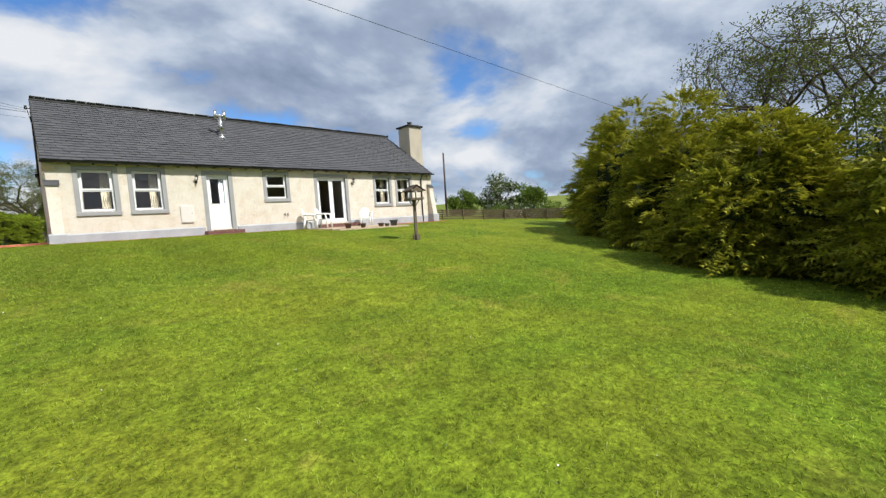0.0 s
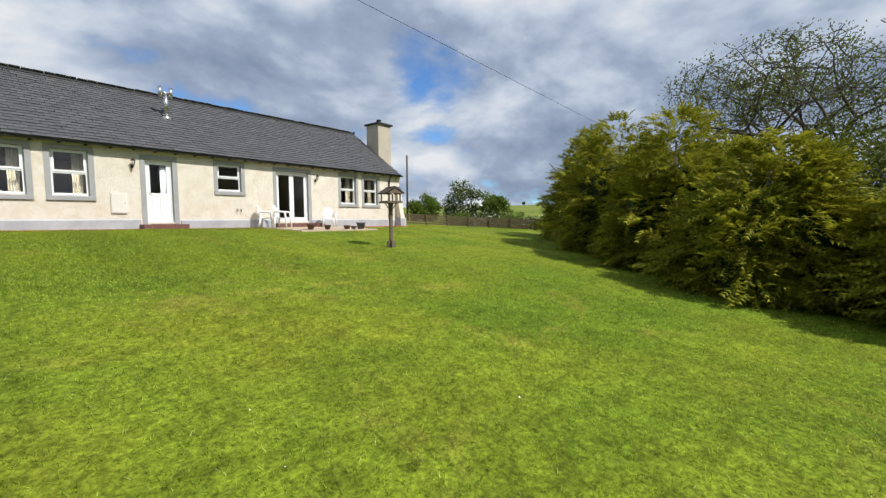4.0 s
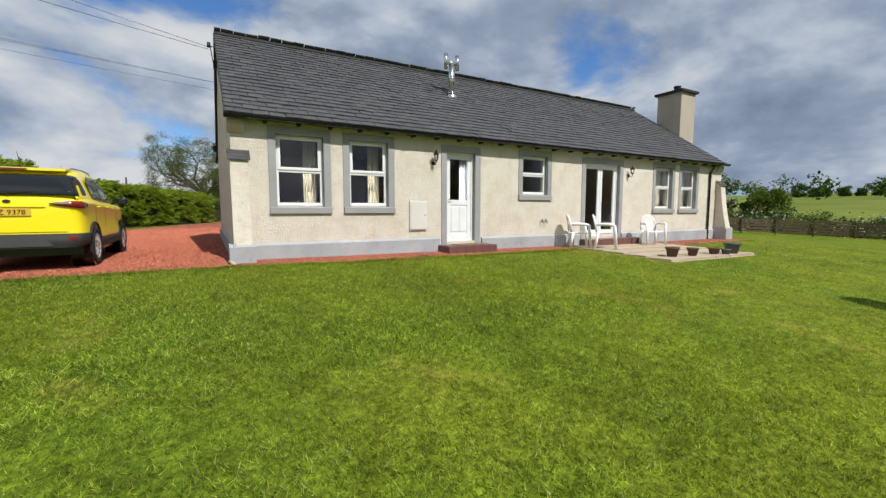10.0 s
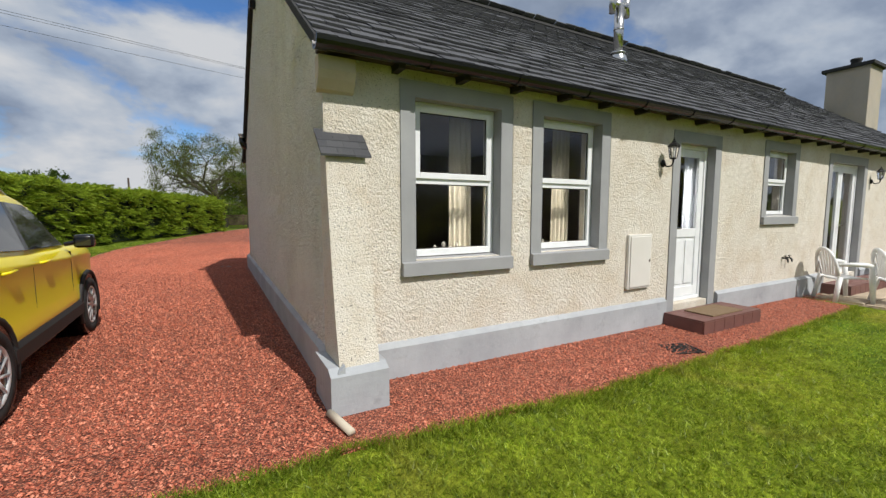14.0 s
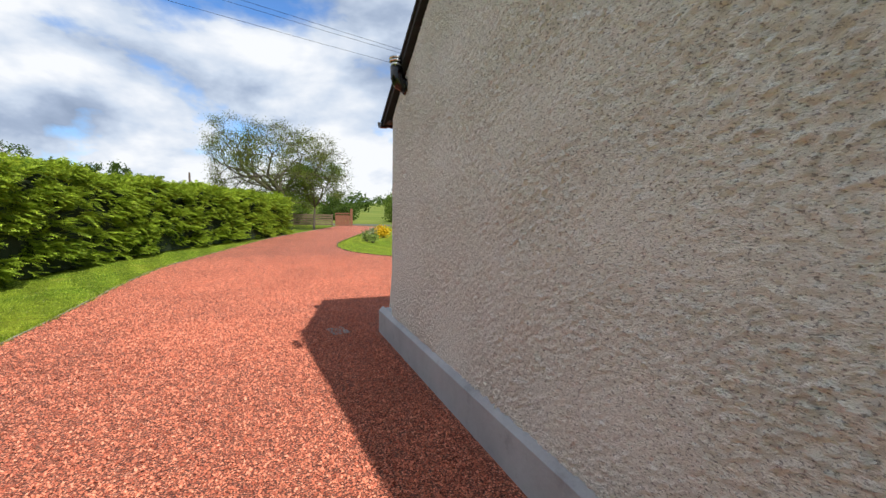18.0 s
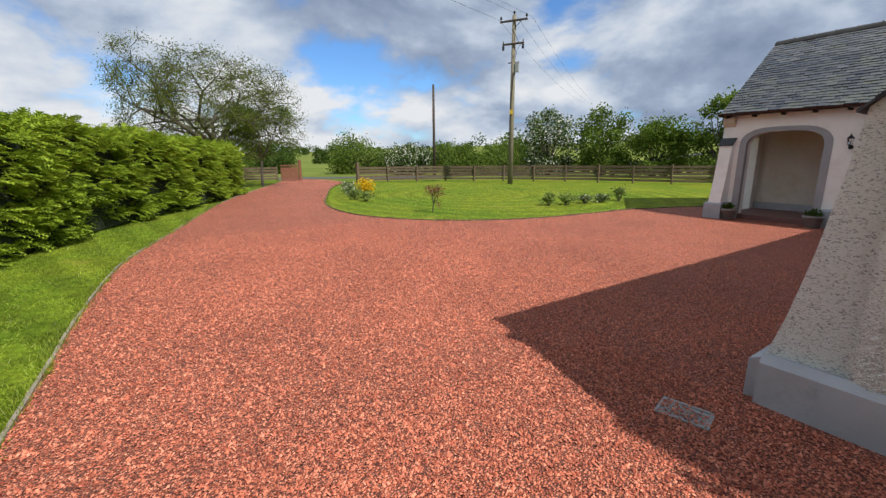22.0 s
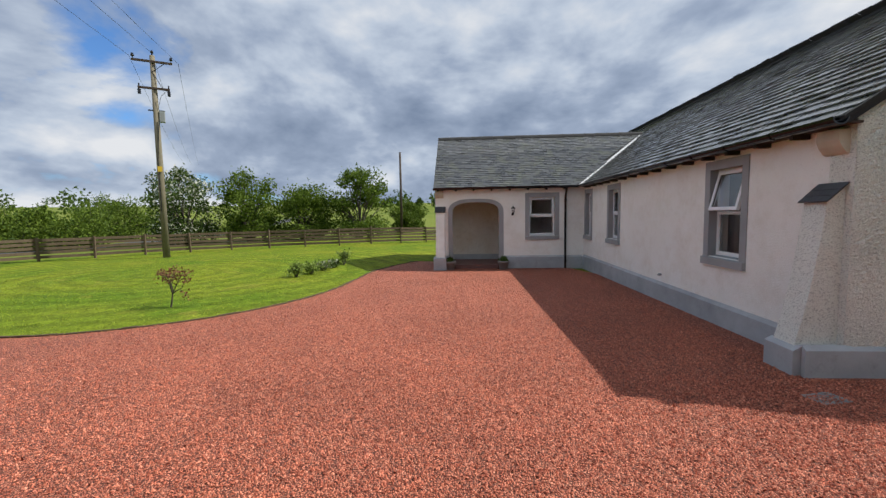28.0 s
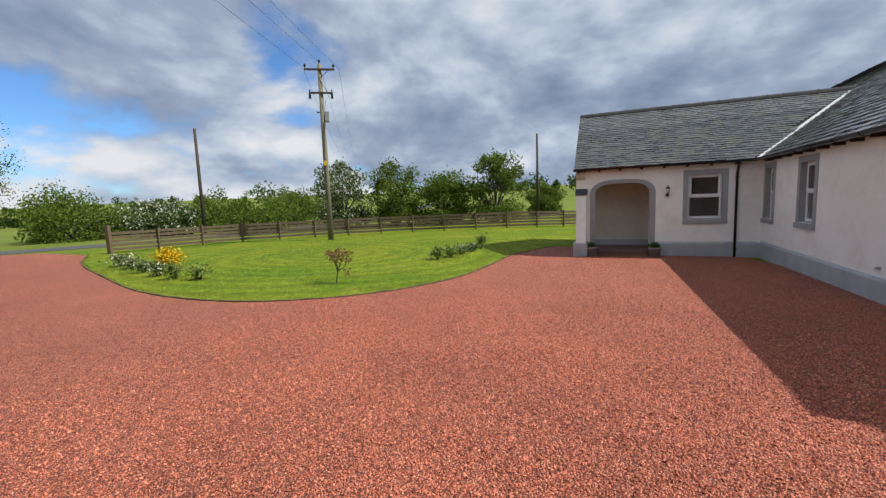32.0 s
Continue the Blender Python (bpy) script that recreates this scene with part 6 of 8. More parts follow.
def rail_fence(name, line, label, bay=2.0, first=None, rails=(0.19, 0.385, 0.58, 0.775, 0.97)):
    f = base_of(name, line[0][0], line[0][1], gz(*line[0]), label=label, category="fence")
    ox, oy, oz = f.location
    pts = [Vector((p[0], p[1], 0)) for p in line]
    steps = [0.0]
    for a, b in zip(pts, pts[1:]):
        steps.append(steps[-1] + (b - a).length)
    n = max(1, round(steps[-1] / bay))
    spots = []
    for i in range(n + 1):
        s = steps[-1] * i / n
        spots.append((float(np.interp(s, steps, [p.x for p in pts])), float(np.interp(s, steps, [p.y for p in pts]))))
    for i, (x, y) in enumerate(spots):
        o = new("post", thick_m if i == 0 and first else post_m)
        o.parent, o.matrix_basis = f, pose(x - ox, y - oy, gz(x, y) - oz, random.uniform(-1.5, 1.5), random.uniform(-1.5, 1.5), random.uniform(0, 20)) @ Matrix.Diagonal((1, 1, random.uniform(0.96, 1.04), 1))
    for (xa, ya), (xb, yb) in zip(spots, spots[1:]):
        for h in rails:
            a, b = Vector((xa - ox, ya - oy, gz(xa, ya) - oz + h)), Vector((xb - ox, yb - oy, gz(xb, yb) - oz + h + random.uniform(-0.02, 0.02)))
            d = b - a
            o = new("rail", rail_m)
            o.parent = f
            o.matrix_basis = Matrix.Translation(a + Vector((-d.y, d.x, 0)).normalized() * 0.065) @ d.to_track_quat("X", "Z").to_matrix().to_4x4() @ Matrix.Diagonal((d.length, 1, 1, 1))
    return f


FENCE = [(7.9, 34.9), (10.6, 33.9), (13.4, 32.2), (16.6, 28.6), (18.9, 25.2), (20.4, 21.0), (22.6, 17.0), (26.0, 13.0), (30.5, 9.0), (34.0, 5.0), (36.0, 1.0), (36.6, -4.0), (36.0, -9.0), (35.0, -14), (34, -20)]
rail_fence("rail_fence", FENCE, "five-rail weathered timber fence round the front lawn", 2.0, True)
rail_fence("rail_fence", [(4.0, 41.0), (0.5, 41.6), (-4.0, 42.0), (-9, 42.4)], "five-rail weathered timber fence beside the gate", 2.2)

GATEBROWN = grained("brown_stained_wood", (0.12, 0.046, 0.022), (0.20, 0.080, 0.04), 5.0, 0.7, 0.4, 0.003)
gate = base_of("wooden_gate", 5.6, 40.6, gz(5.6, 40.6), 176, label="brown stained boarded gate standing open", category="gate")
part("gate_post", boxes((-0.10, 0.10, -0.10, 0.10, -0.2, 1.55), bevel=0.012), GATEBROWN, gate)
for i in range(10):
    h = 1.12 if i % 9 else 1.2
    part("gate_board", boxes((0.14 + i * 0.125, 0.14 + i * 0.125 + 0.117, -0.012, 0.012, 0.08, 0.95), bevel=0.003), GATEBROWN, gate)
    part("gate_spindle", boxes((0.18 + i * 0.125, 0.18 + i * 0.125 + 0.04, -0.012, 0.012, 0.95, h)), GATEBROWN, gate)
part("gate_rail", boxes((0.12, 1.40, -0.045, -0.013, 0.25, 0.37)), GATEBROWN, gate)
part("gate_rail", boxes((0.12, 1.40, -0.045, -0.013, 0.85, 0.97)), GATEBROWN, gate)
part("top_rail", boxes((0.12, 1.40, -0.03, 0.03, 1.12, 1.19), bevel=0.006), GATEBROWN, gate)

POLEWOOD = grained("pole_wood", (0.13, 0.115, 0.075), (0.23, 0.20, 0.14), 4.0, 0.85, 0.4, 0.004)
pole = base_of("power_pole", 14.45, 26.95, gz(14.4, 26.9), -58, label="grey green wooden power pole with two crossarms", category="power pole")
part("pole_shaft", tubes(([(0, 0, -0.3), (0, 0, 4), (0, 0, 9.35)], [0.155, 0.135, 0.105]), sides=12), POLEWOOD, pole, "", True)
for z, w, up in ((9.05, 0.78, 1), (7.85, 0.62, 0)):
    arm = part("crossarm", boxes((-w, w, -0.16, -0.09, z - 0.05, z + 0.05), bevel=0.006), DARKWOOD, pole)
    part("arm_brace", tubes(([(-w * 0.1, -0.1, z - (0.5 if up else -0.8)), (w * 0.6, -0.14, z - 0.04)], 0.014), sides=5), IRON, pole)
    for x in (-w + 0.05, w - 0.05):
        bm = bmesh.new()
        if up:
            spin(bm, [(0.02, 0), (0.02, 0.08), (0.065, 0.09), (0.075, 0.13), (0.045, 0.16), (0.065, 0.18), (0.03, 0.23)], (x, -0.125, z + 0.05), 10)
        else:
            spin(bm, [(0.03, -0.26), (0.075, -0.24), (0.05, -0.20), (0.08, -0.15), (0.05, -0.11), (0.08, -0.06), (0.03, 0.0), (0.03, 0.22)], (x, -0.125, z - 0.05), 10)
        part("insulator", bm, BLACK, arm, "dark glazed insulator", True)
bm = bmesh.new()
spin(bm, [(0.03, 0), (0.03, 0.10), (0.07, 0.12), (0.05, 0.17), (0.06, 0.20), (0.02, 0.24)], (0, 0, 9.35), 10)
part("insulator", bm, BLACK, pole, "dark glazed insulator", True)
part("fuse_box", boxes((0.12, 0.34, -0.12, 0.10, 6.35, 6.85), bevel=0.02), GALV, pole, "grey fuse box")
part("fuse_bracket", boxes((-0.30, 0.34, -0.03, 0.03, 6.85, 6.90)), IRON, pole)
part("warning_sign", boxes((-0.09, 0.09, -0.162, -0.150, 4.05, 4.30)), PLATE, pole, "small yellow warning sign")
part("pole_cable", tubes(([(-0.05, -0.14, 2.2), (-0.06, -0.135, 4.5), (0.1, -0.14, 6.4)], 0.018), ([(0.1, -0.1, 6.9), (0.25, -0.2, 7.5), (0.5, -0.15, 7.8)], 0.010), sides=5), BLACK, pole)

for x, y, h, lab in ((18.7, 42.2, 8.2, "plain dark brown telegraph pole"), (36.8, 19.2, 8.0, "plain dark brown telegraph pole beyond the fence"), (-9.45, 60.0, 5.4, "plain dark telegraph pole behind the hedge"), (160, 27.2, 5.6, "distant telegraph pole on the field")):
    p = base_of("telegraph_pole", x, y, gz(x, y), label=lab, category="telegraph pole", group="telegraph poles")
    part("pole_shaft", tubes(([(0, 0, -0.3), (0, 0, h)], [0.14, 0.10]), sides=10), DARKWOOD, p, "", True)


def wire(points, r, label="thin black overhead cable"):
    bm = bmesh.new()
    tube(bm, points, r, 5)
    w = part("overhead_cable", bm, BLACK, None, label, True)
    return tagged(w, category="cable", group="overhead cables")


def sag(a, b, drop, n=14):
    a, b = Vector(a), Vector(b)
    return [a.lerp(b, i / n) - Vector((0, 0, drop * 4 * (i / n) * (1 - i / n))) for i in range(n + 1)]


POWER_TOP = [(14.45, 26.95, 9.45), (13.82, 27.55, 9.15), (15.07, 26.15, 9.15)]
for (x, y, z), (x2, y2) in zip(POWER_TOP, ((-48, 4.0), (-48.6, 4.8), (-47.4, 3.2))):
    wire(sag((x, y, z), (x2, y2, 9.6), 0.9), 0.007)
    wire(sag((x, y, z), (x + 46, y + 30, 10.5), 0.7), 0.007)
wire(sag((-60, -4.05, 9.1), (52, -10.8, 3.9), 0.35, 20), 0.007)
wire(sag((-0.10, 4.54, 5.19), (-26, 4.2, 11.5), 0.4), 0.0055)
wire(sag((-0.10, 4.44, 5.10), (-26, 4.5, 10.1), 0.4), 0.0055)
for x, y, h in ((-60, -4.05, 9.4), (52, -10.8, 4.6), (-48, 4.0, 10.2), (-26, 4.35, 11.8)):
    p = base_of("telegraph_pole", x, y, gz(x, y), label="plain wooden pole carrying the overhead cables", category="telegraph pole", group="telegraph poles")
    part("pole_shaft", tubes(([(0, 0, -0.3), (0, 0, h - gz(x, y))], [0.14, 0.10]), sides=10), DARKWOOD, p, "", True)

# road beyond the fence
ROAD = smooth_line([(-60, 50), (-20, 47.5), (0, 46.2), (8, 43.5), (14, 40.0), (22, 38.5), (34, 40.0), (50, 43), (90, 50)], 5)
out, inn = [], []
for i, (x, y) in enumerate(ROAD):
    a, b = ROAD[max(i - 1, 0)], ROAD[min(i + 1, len(ROAD) - 1)]
    d = Vector((b[0] - a[0], b[1] - a[1])).normalized()
    out.append((x - d.y * 1.6, y + d.x * 1.6))
    inn.append((x + d.y * 1.6, y - d.x * 1.6))
bm = bmesh.new()
ra = [bm.verts.new((x, y, gz(x, y) + 0.02)) for x, y in out]
rb = [bm.verts.new((x, y, gz(x, y) + 0.02)) for x, y in inn]
for i in range(len(ra) - 1):
    bm.faces.new((ra[i], ra[i + 1], rb[i + 1], rb[i]))
tagged(part("road", bm, TARMAC, None, "narrow grey tarmac lane beyond the fence"), category="road", kind="structure")

# ---- shed ----
SHEDWOOD = grained("red_brown_boards", (0.11, 0.035, 0.022), (0.19, 0.065, 0.04), 4.0, 0.75, 0.4, 0.003)
SHEDROOF = grained("felt_roof", (0.05, 0.065, 0.07), (0.09, 0.11, 0.115), 6.0, 0.9, 0.4, 0.004)
shed = base_of("garden_shed", -11.5, -3.2, gz(-11.5, -3.2), 2, label="red brown weatherboarded summerhouse with a felt roof", category="shed")
W, D, E1, E2 = 2.6, 2.6, 2.48, 3.45
for side, rows in (("south", 17), ("east", 17)):
    for r in range(rows):
        z0, z1 = 0.08 + r * 0.14, 0.08 + r * 0.14 + 0.15
        bm = bmesh.new()
        if side == "east":
            prism(bm, [(0.0, 0, z0), (0.022, 0, z0), (0.008, 0, z1), (0.0, 0, z1)], (0, D, 0))
        else:
            prism(bm, [(-W, 0.35, z0), (-W, 0.328, z0), (-W, 0.342, z1), (-W, 0.35, z1)], (W - 0.02, 0, 0))
        part("weatherboard", bm, SHEDWOOD, shed)
part("corner_post", boxes((-0.02, 0.04, -0.04, 0.03, 0.0, E1)), SHEDWOOD, shed)
part("back_wall", boxes((-W, 0, D - 0.05, D, 0, E1)), SHEDWOOD, shed)
part("side_wall", boxes((-W, -W + 0.05, 0.35, D - 0.05, 0, E1)), SHEDWOOD, shed)
part("floor", boxes((-W, 0.02, -0.25, D, -0.02, 0.06)), PAVING, shed, "pale concrete base")
bm = bmesh.new()
prism(bm, [(0.0, -0.02, E1), (-W / 2, -0.02, E2), (-W, -0.02, E1)], (0, D, 0))
part("roof_gable", bm, SHEDWOOD, shed)
for s in (0, 1):
    bm = bmesh.new()
    xa = 0.18 if s == 0 else -W - 0.18
    prism(bm, [(xa, -0.25, E1 - 0.12), (-W / 2, -0.25, E2 + 0.02), (-W / 2, -0.25, E2 + 0.07), (xa, -0.25, E1 - 0.05)], (0, D + 0.4, 0))
    part("roof_panel", bm, SHEDROOF, shed, "blue grey felt roof")
pot(-11.9, -3.45, gz(-11.9, -3.45), 0.16, 0.24, POTGREY, "black tub beside the summerhouse", "summerhouse pots")
# ---- planting ----
def rand(seed):
    return np.random.default_rng(seed)


def unit(v):
    return v / np.maximum(np.linalg.norm(v, axis=-1, keepdims=True), 1e-9)


def leaf_cards(points, size, rng, up=0.3):
    """Small pointed leaves, two triangles each, turned at random. Returns corners and triangles."""
    n = len(points)
    d = unit(rng.normal(size=(n, 3)) + np.array((0, 0, up)))
    s = unit(np.cross(d, rng.normal(size=(n, 3))))
    L = size * rng.uniform(0.6, 1.3, (n, 1))
    fold = unit(np.cross(d, s)) * L * 0.12
    v = np.stack([points, points + d * L * 0.5 + s * L * 0.30 + fold, points + d * L, points + d * L * 0.5 - s * L * 0.30 + fold], 1).reshape(-1, 3)
    k = np.arange(n)[:, None] * 4
    return v, np.concatenate([k + np.array((0, 1, 2)), k + np.array((0, 2, 3))])


def sprays(points, ways, length, rng, pairs=4, droop=0.25, width=0.42):
    """Flat fern-like conifer sprays: a row of paired leaflets along a drooping stem."""
    n = len(points)
    d = unit(ways)
    s = unit(np.cross(d, np.array((0, 0, 1.0)) + rng.normal(size=(n, 3)) * 0.45))
    L = length * rng.uniform(0.65, 1.3, (n, 1))
    down = np.array((0, 0, -1.0))
    verts, count = [], 0
    for k in range(pairs):
        f = k / pairs
        base = points + d * L * f + down * L * droop * f * f
        tip = base + (d * 0.55 + down * 0.12) * L * (0.62 - 0.30 * f)
        for sign in (-1, 1):
            verts.append(np.stack([base, base + d * L * 0.17, tip + s * sign * L * width * (1 - 0.55 * f)], 1))
            count += 1
    end = points + d * L + down * L * droop
    verts.append(np.stack([points + s * L * 0.05, points - s * L * 0.05, end], 1))
    v = np.concatenate(verts, 0).reshape(-1, 3)
    return v, np.arange(len(v)).reshape(-1, 3)


def joined(*sets):
    vs, ts, k = [], [], 0
    for v, t in sets:
        vs.append(v)
        ts.append(t + k)
        k += len(v)
    return np.concatenate(vs), np.concatenate(ts)


BARK = grained("bark", (0.045, 0.037, 0.028), (0.11, 0.09, 0.07), 8.0, 0.9, 0.8, 0.01)
CYPRESS = leafy("cypress_green", (0.054, 0.115, 0.011), (0.35, 0.455, 0.038), 0.34)
GOLD = leafy("golden_cypress", (0.045, 0.085, 0.010), (0.39, 0.37, 0.030), 0.34)
# near-black green: the shade deep inside the foliage is put into this colour
CORE = grained("foliage_inner_shade", (0.008, 0.017, 0.003), (0.018, 0.034, 0.006), 6.0, 1.0, 0.8, 0.03)
THORN = leafy("hawthorn_green", (0.024, 0.060, 0.010), (0.165, 0.235, 0.030), 0.36)
BLOSSOM = leafy("hawthorn_in_flower", (0.035, 0.065, 0.015), (0.075, 0.12, 0.02), 0.25, (0.62, 0.62, 0.52))
LIME = leafy("fresh_spring_leaves", (0.12, 0.19, 0.010), (0.36, 0.43, 0.022), 0.45)
WOODLEAF = leafy("spring_wood_leaves", (0.065, 0.120, 0.013), (0.28, 0.36, 0.034), 0.40)
SILVERLEAF = leafy("grey_green_leaves", (0.060, 0.085, 0.014), (0.17, 0.205, 0.035), 0.35)
DARKLEAF = leafy("dark_leaves", (0.024, 0.055, 0.010), (0.08, 0.13, 0.018), 0.28)
SHRUB = leafy("border_leaves", (0.10, 0.16, 0.03), (0.25, 0.32, 0.08), 0.35)
YELLOWFLOWER = leafy("yellow_flowers", (0.42, 0.27, 0.01), (0.70, 0.46, 0.015), 0.2)


def lumpy_core(bm, rings, seed):
    """A closed lumpy body from rings of points."""
    loft_rings = []
    for ring in rings:
        loft_rings.append([bm.verts.new(p) for p in ring])
    for a, b in zip(loft_rings, loft_rings[1:]):
        n = len(a)
        for i in range(n):
            bm.faces.new((a[i], a[(i + 1) % n], b[(i + 1) % n], b[i]))
    bm.faces.new(loft_rings[0][::-1])
    bm.faces.new(loft_rings[-1])


def conifer(x, y, high, wide, seed, mat, label, count, spray=0.30, group="garden conifers", power=0.50):
    rng = rand(seed)
    z = gz(x, y)
    t = base_of("conifer", x, y, z, label=label, category="conifer", group=group)
    part("trunk", tubes(([(0, 0, -0.2), (0, 0, high * 0.5), (0, 0, high * 0.78)], [0.14, 0.09, 0.02]), sides=8), BARK, t, "", True)

    spires = [(0.0, 0.0, high, wide)]
    for i in range(5):
        way, off = 2 * math.pi * (i + rng.uniform(-0.25, 0.25)) / 5, wide * rng.uniform(0.38, 0.55)
        spires.append((off * math.cos(way), off * math.sin(way), high * rng.uniform(0.66, 0.93), wide * rng.uniform(0.45, 0.62)))
    area = np.array([q[2] * q[3] for q in spires])
    P, W = [], []
    for i, (ox, oy, tall, broad) in enumerate(spires):
        n = int(count * area[i] / area.sum())

        def radius(h, a):
            f = np.clip(h / tall, 0, 1)
            lobes = 1 + 0.15 * np.sin(a * 3 + seed + i) + 0.12 * np.sin(a * 7 + seed * 2 + h * 2.5) + 0.10 * np.sin(h * 5.1 + a * 2)
            return broad * (1 - f) ** power * np.clip(0.72 + 1.6 * f, 0, 1) * lobes + 0.05

        # solid core, no leaves: its dark colour stands for shade between the sprays
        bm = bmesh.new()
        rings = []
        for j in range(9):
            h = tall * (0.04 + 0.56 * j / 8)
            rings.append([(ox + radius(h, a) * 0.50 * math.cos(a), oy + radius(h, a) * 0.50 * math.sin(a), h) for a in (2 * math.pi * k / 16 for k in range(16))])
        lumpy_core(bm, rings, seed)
        part("inner_foliage", bm, CORE, t, "solid dark core with the inner shade put into its colour", True)
        m = max(20, n // 12)
        h0, a0 = tall * (1 - rng.uniform(0, 1, m) ** 0.62), rng.uniform(0, 2 * math.pi, m)
        r0 = rng.uniform(0.80, 1.06, m)
        pick = rng.integers(0, m, n)
        fan = rng.normal(size=(n, 3))
        h = np.clip(h0[pick] + fan[:, 0] * 0.055, 0.05, tall)
        a = a0[pick] + fan[:, 1] * 0.22 / np.maximum(radius(h, a0[pick]), 0.3)
        r = radius(h, a) * r0[pick] - np.abs(fan[:, 2]) * 0.22
        P.append(np.stack([ox + r * np.cos(a), oy + r * np.sin(a), h], 1))
        W.append(np.stack([np.cos(a), np.sin(a), -0.05 + 0.75 * (h / tall) ** 2], 1) + rng.normal(size=(n, 3)) * 0.30)
    p, w = np.concatenate(P), np.concatenate(W)
    v, tr = sprays(p, w, spray, rng, 4, 0.22, 0.30)
    o = new("crown", tri_mesh("crown", v, tr, mat))
    o.parent = t
    tagged(o, "feathery drooping sprays")
    return t


def hedge_run(name, line, high, deep, seed, mat, label, per_m2, spray=0.24, top_wave=0.12):
    """A clipped conifer hedge: a dark core under layered sprays. The line is its face."""
    rng = rand(seed)
    h = base_of(name, line[0][0], line[0][1], gz(*line[0]), label=label, category="hedge")
    o3 = np.array((line[0][0], line[0][1], gz(*line[0])))
    pts = np.array(line)
    seg = np.linalg.norm(np.diff(pts, axis=0), axis=1)
    s_at = np.concatenate([[0], np.cumsum(seg)])
    total = s_at[-1]

    def at(s):
        x, y = np.interp(s, s_at, pts[:, 0]), np.interp(s, s_at, pts[:, 1])
        x2, y2 = np.interp(np.minimum(s + 0.3, total), s_at, pts[:, 0]), np.interp(np.minimum(s + 0.3, total), s_at, pts[:, 1])
        x1, y1 = np.interp(np.maximum(s - 0.3, 0), s_at, pts[:, 0]), np.interp(np.maximum(s - 0.3, 0), s_at, pts[:, 1])
        d = unit(np.stack([x2 - x1, y2 - y1], -1))
        return np.stack([x, y], -1), np.stack([-d[..., 1], d[..., 0]], -1)

    def top(s):
        return (np.interp(s, *high) if isinstance(high, tuple) else high) + top_wave * np.sin(s * 1.9) + 0.6 * top_wave * np.sin(s * 5.3 + 1)

    sets = []
    n_face = int(total * 2.8 * per_m2)
    for side in (0, 1):
        n = n_face if side == 0 else n_face // 3
        m = max(10, n // 15)
        s0, z0, d0 = rng.uniform(0, total, m), rng.uniform(0.03, 1.0, m) ** 0.85, rng.uniform(0, 1, m) ** 1.5 * 0.26
        pick = rng.integers(0, m, n)
        s = np.clip(s0[pick] + rng.normal(size=n) * 0.14, 0, total)
        p, away = at(s)
        z = np.clip(z0[pick] * top(s) + rng.normal(size=n) * 0.04, 0.02, None)
        zf = np.clip(z / top(s), 0, 1)
        bulge = 0.16 * np.sin(s * 2.3 + z * 1.3) + 0.12 * np.sin(s * 6.1 - z * 4.0)
        inn = d0[pick] + np.abs(rng.normal(size=n)) * 0.08 - bulge * 0.6 + 0.35 * np.clip(zf - 0.85, 0, 1) * 2 + 0.10 * (1 - zf)
        off = inn if side == 0 else deep - inn
        q = p + away * off[:, None]
        out = -away if side == 0 else away
        gz_ = ground_z(q[:, 0], q[:, 1])
        P = np.stack([q[:, 0], q[:, 1], gz_ + z], 1) - o3
        w = np.concatenate([out, np.full((n, 1), 0.05)], 1) + rng.normal(size=(n, 3)) * 0.34
        sets.append(sprays(P, w, spray, rng, 5, 0.22, 0.26))
    n = int(total * deep * per_m2)
    s = rng.uniform(0, total, n)
    p, away = at(s)
    q = p + away * rng.uniform(0.1, deep - 0.1, n)[:, None]
    P = np.stack([q[:, 0], q[:, 1], ground_z(q[:, 0], q[:, 1]) + top(s) - rng.uniform(0, 1, n) ** 2 * 0.22], 1) - o3
    w = np.concatenate([-away * 0.5, np.full((n, 1), 0.8)], 1) + rng.normal(size=(n, 3)) * 0.5
    sets.append(sprays(P, w, spray, rng))
    for end in (0.0, total):
        n = int(deep * 2.5 * per_m2)
        s = np.full(n, end)
        p, away = at(s)
        d = np.stack([away[:, 1], -away[:, 0]], -1) * (-1 if end == 0 else 1)
        q = p + away * rng.uniform(0, deep, n)[:, None] - d * (rng.uniform(0, 1, n) ** 2 * 0.25)[:, None]
        P = np.stack([q[:, 0], q[:, 1], ground_z(q[:, 0], q[:, 1]) + rng.uniform(0.03, 1, n) * top(s)], 1) - o3
        w = np.concatenate([d, np.full((n, 1), 0.2)], 1) + rng.normal(size=(n, 3)) * 0.42
        sets.append(sprays(P, w, spray, rng))
    v, t = joined(*sets)
    o = new("foliage", tri_mesh("foliage", v, t, mat))
    o.parent = h
    tagged(o, "layered feathery conifer sprays")
    # solid core behind the sprays, coloured as the hedge's inner shade
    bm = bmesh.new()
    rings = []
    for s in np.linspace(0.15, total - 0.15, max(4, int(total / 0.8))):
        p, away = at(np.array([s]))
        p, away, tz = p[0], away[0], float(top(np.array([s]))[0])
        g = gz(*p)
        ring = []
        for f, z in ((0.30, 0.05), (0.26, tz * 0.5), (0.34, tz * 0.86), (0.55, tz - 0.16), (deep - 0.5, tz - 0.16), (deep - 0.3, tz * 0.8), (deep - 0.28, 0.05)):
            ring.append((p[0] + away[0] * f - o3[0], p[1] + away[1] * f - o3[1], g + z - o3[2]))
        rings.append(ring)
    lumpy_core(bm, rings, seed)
    part("inner_foliage", bm, CORE, h, "solid dark core with the inner shade put into its colour")
    return h


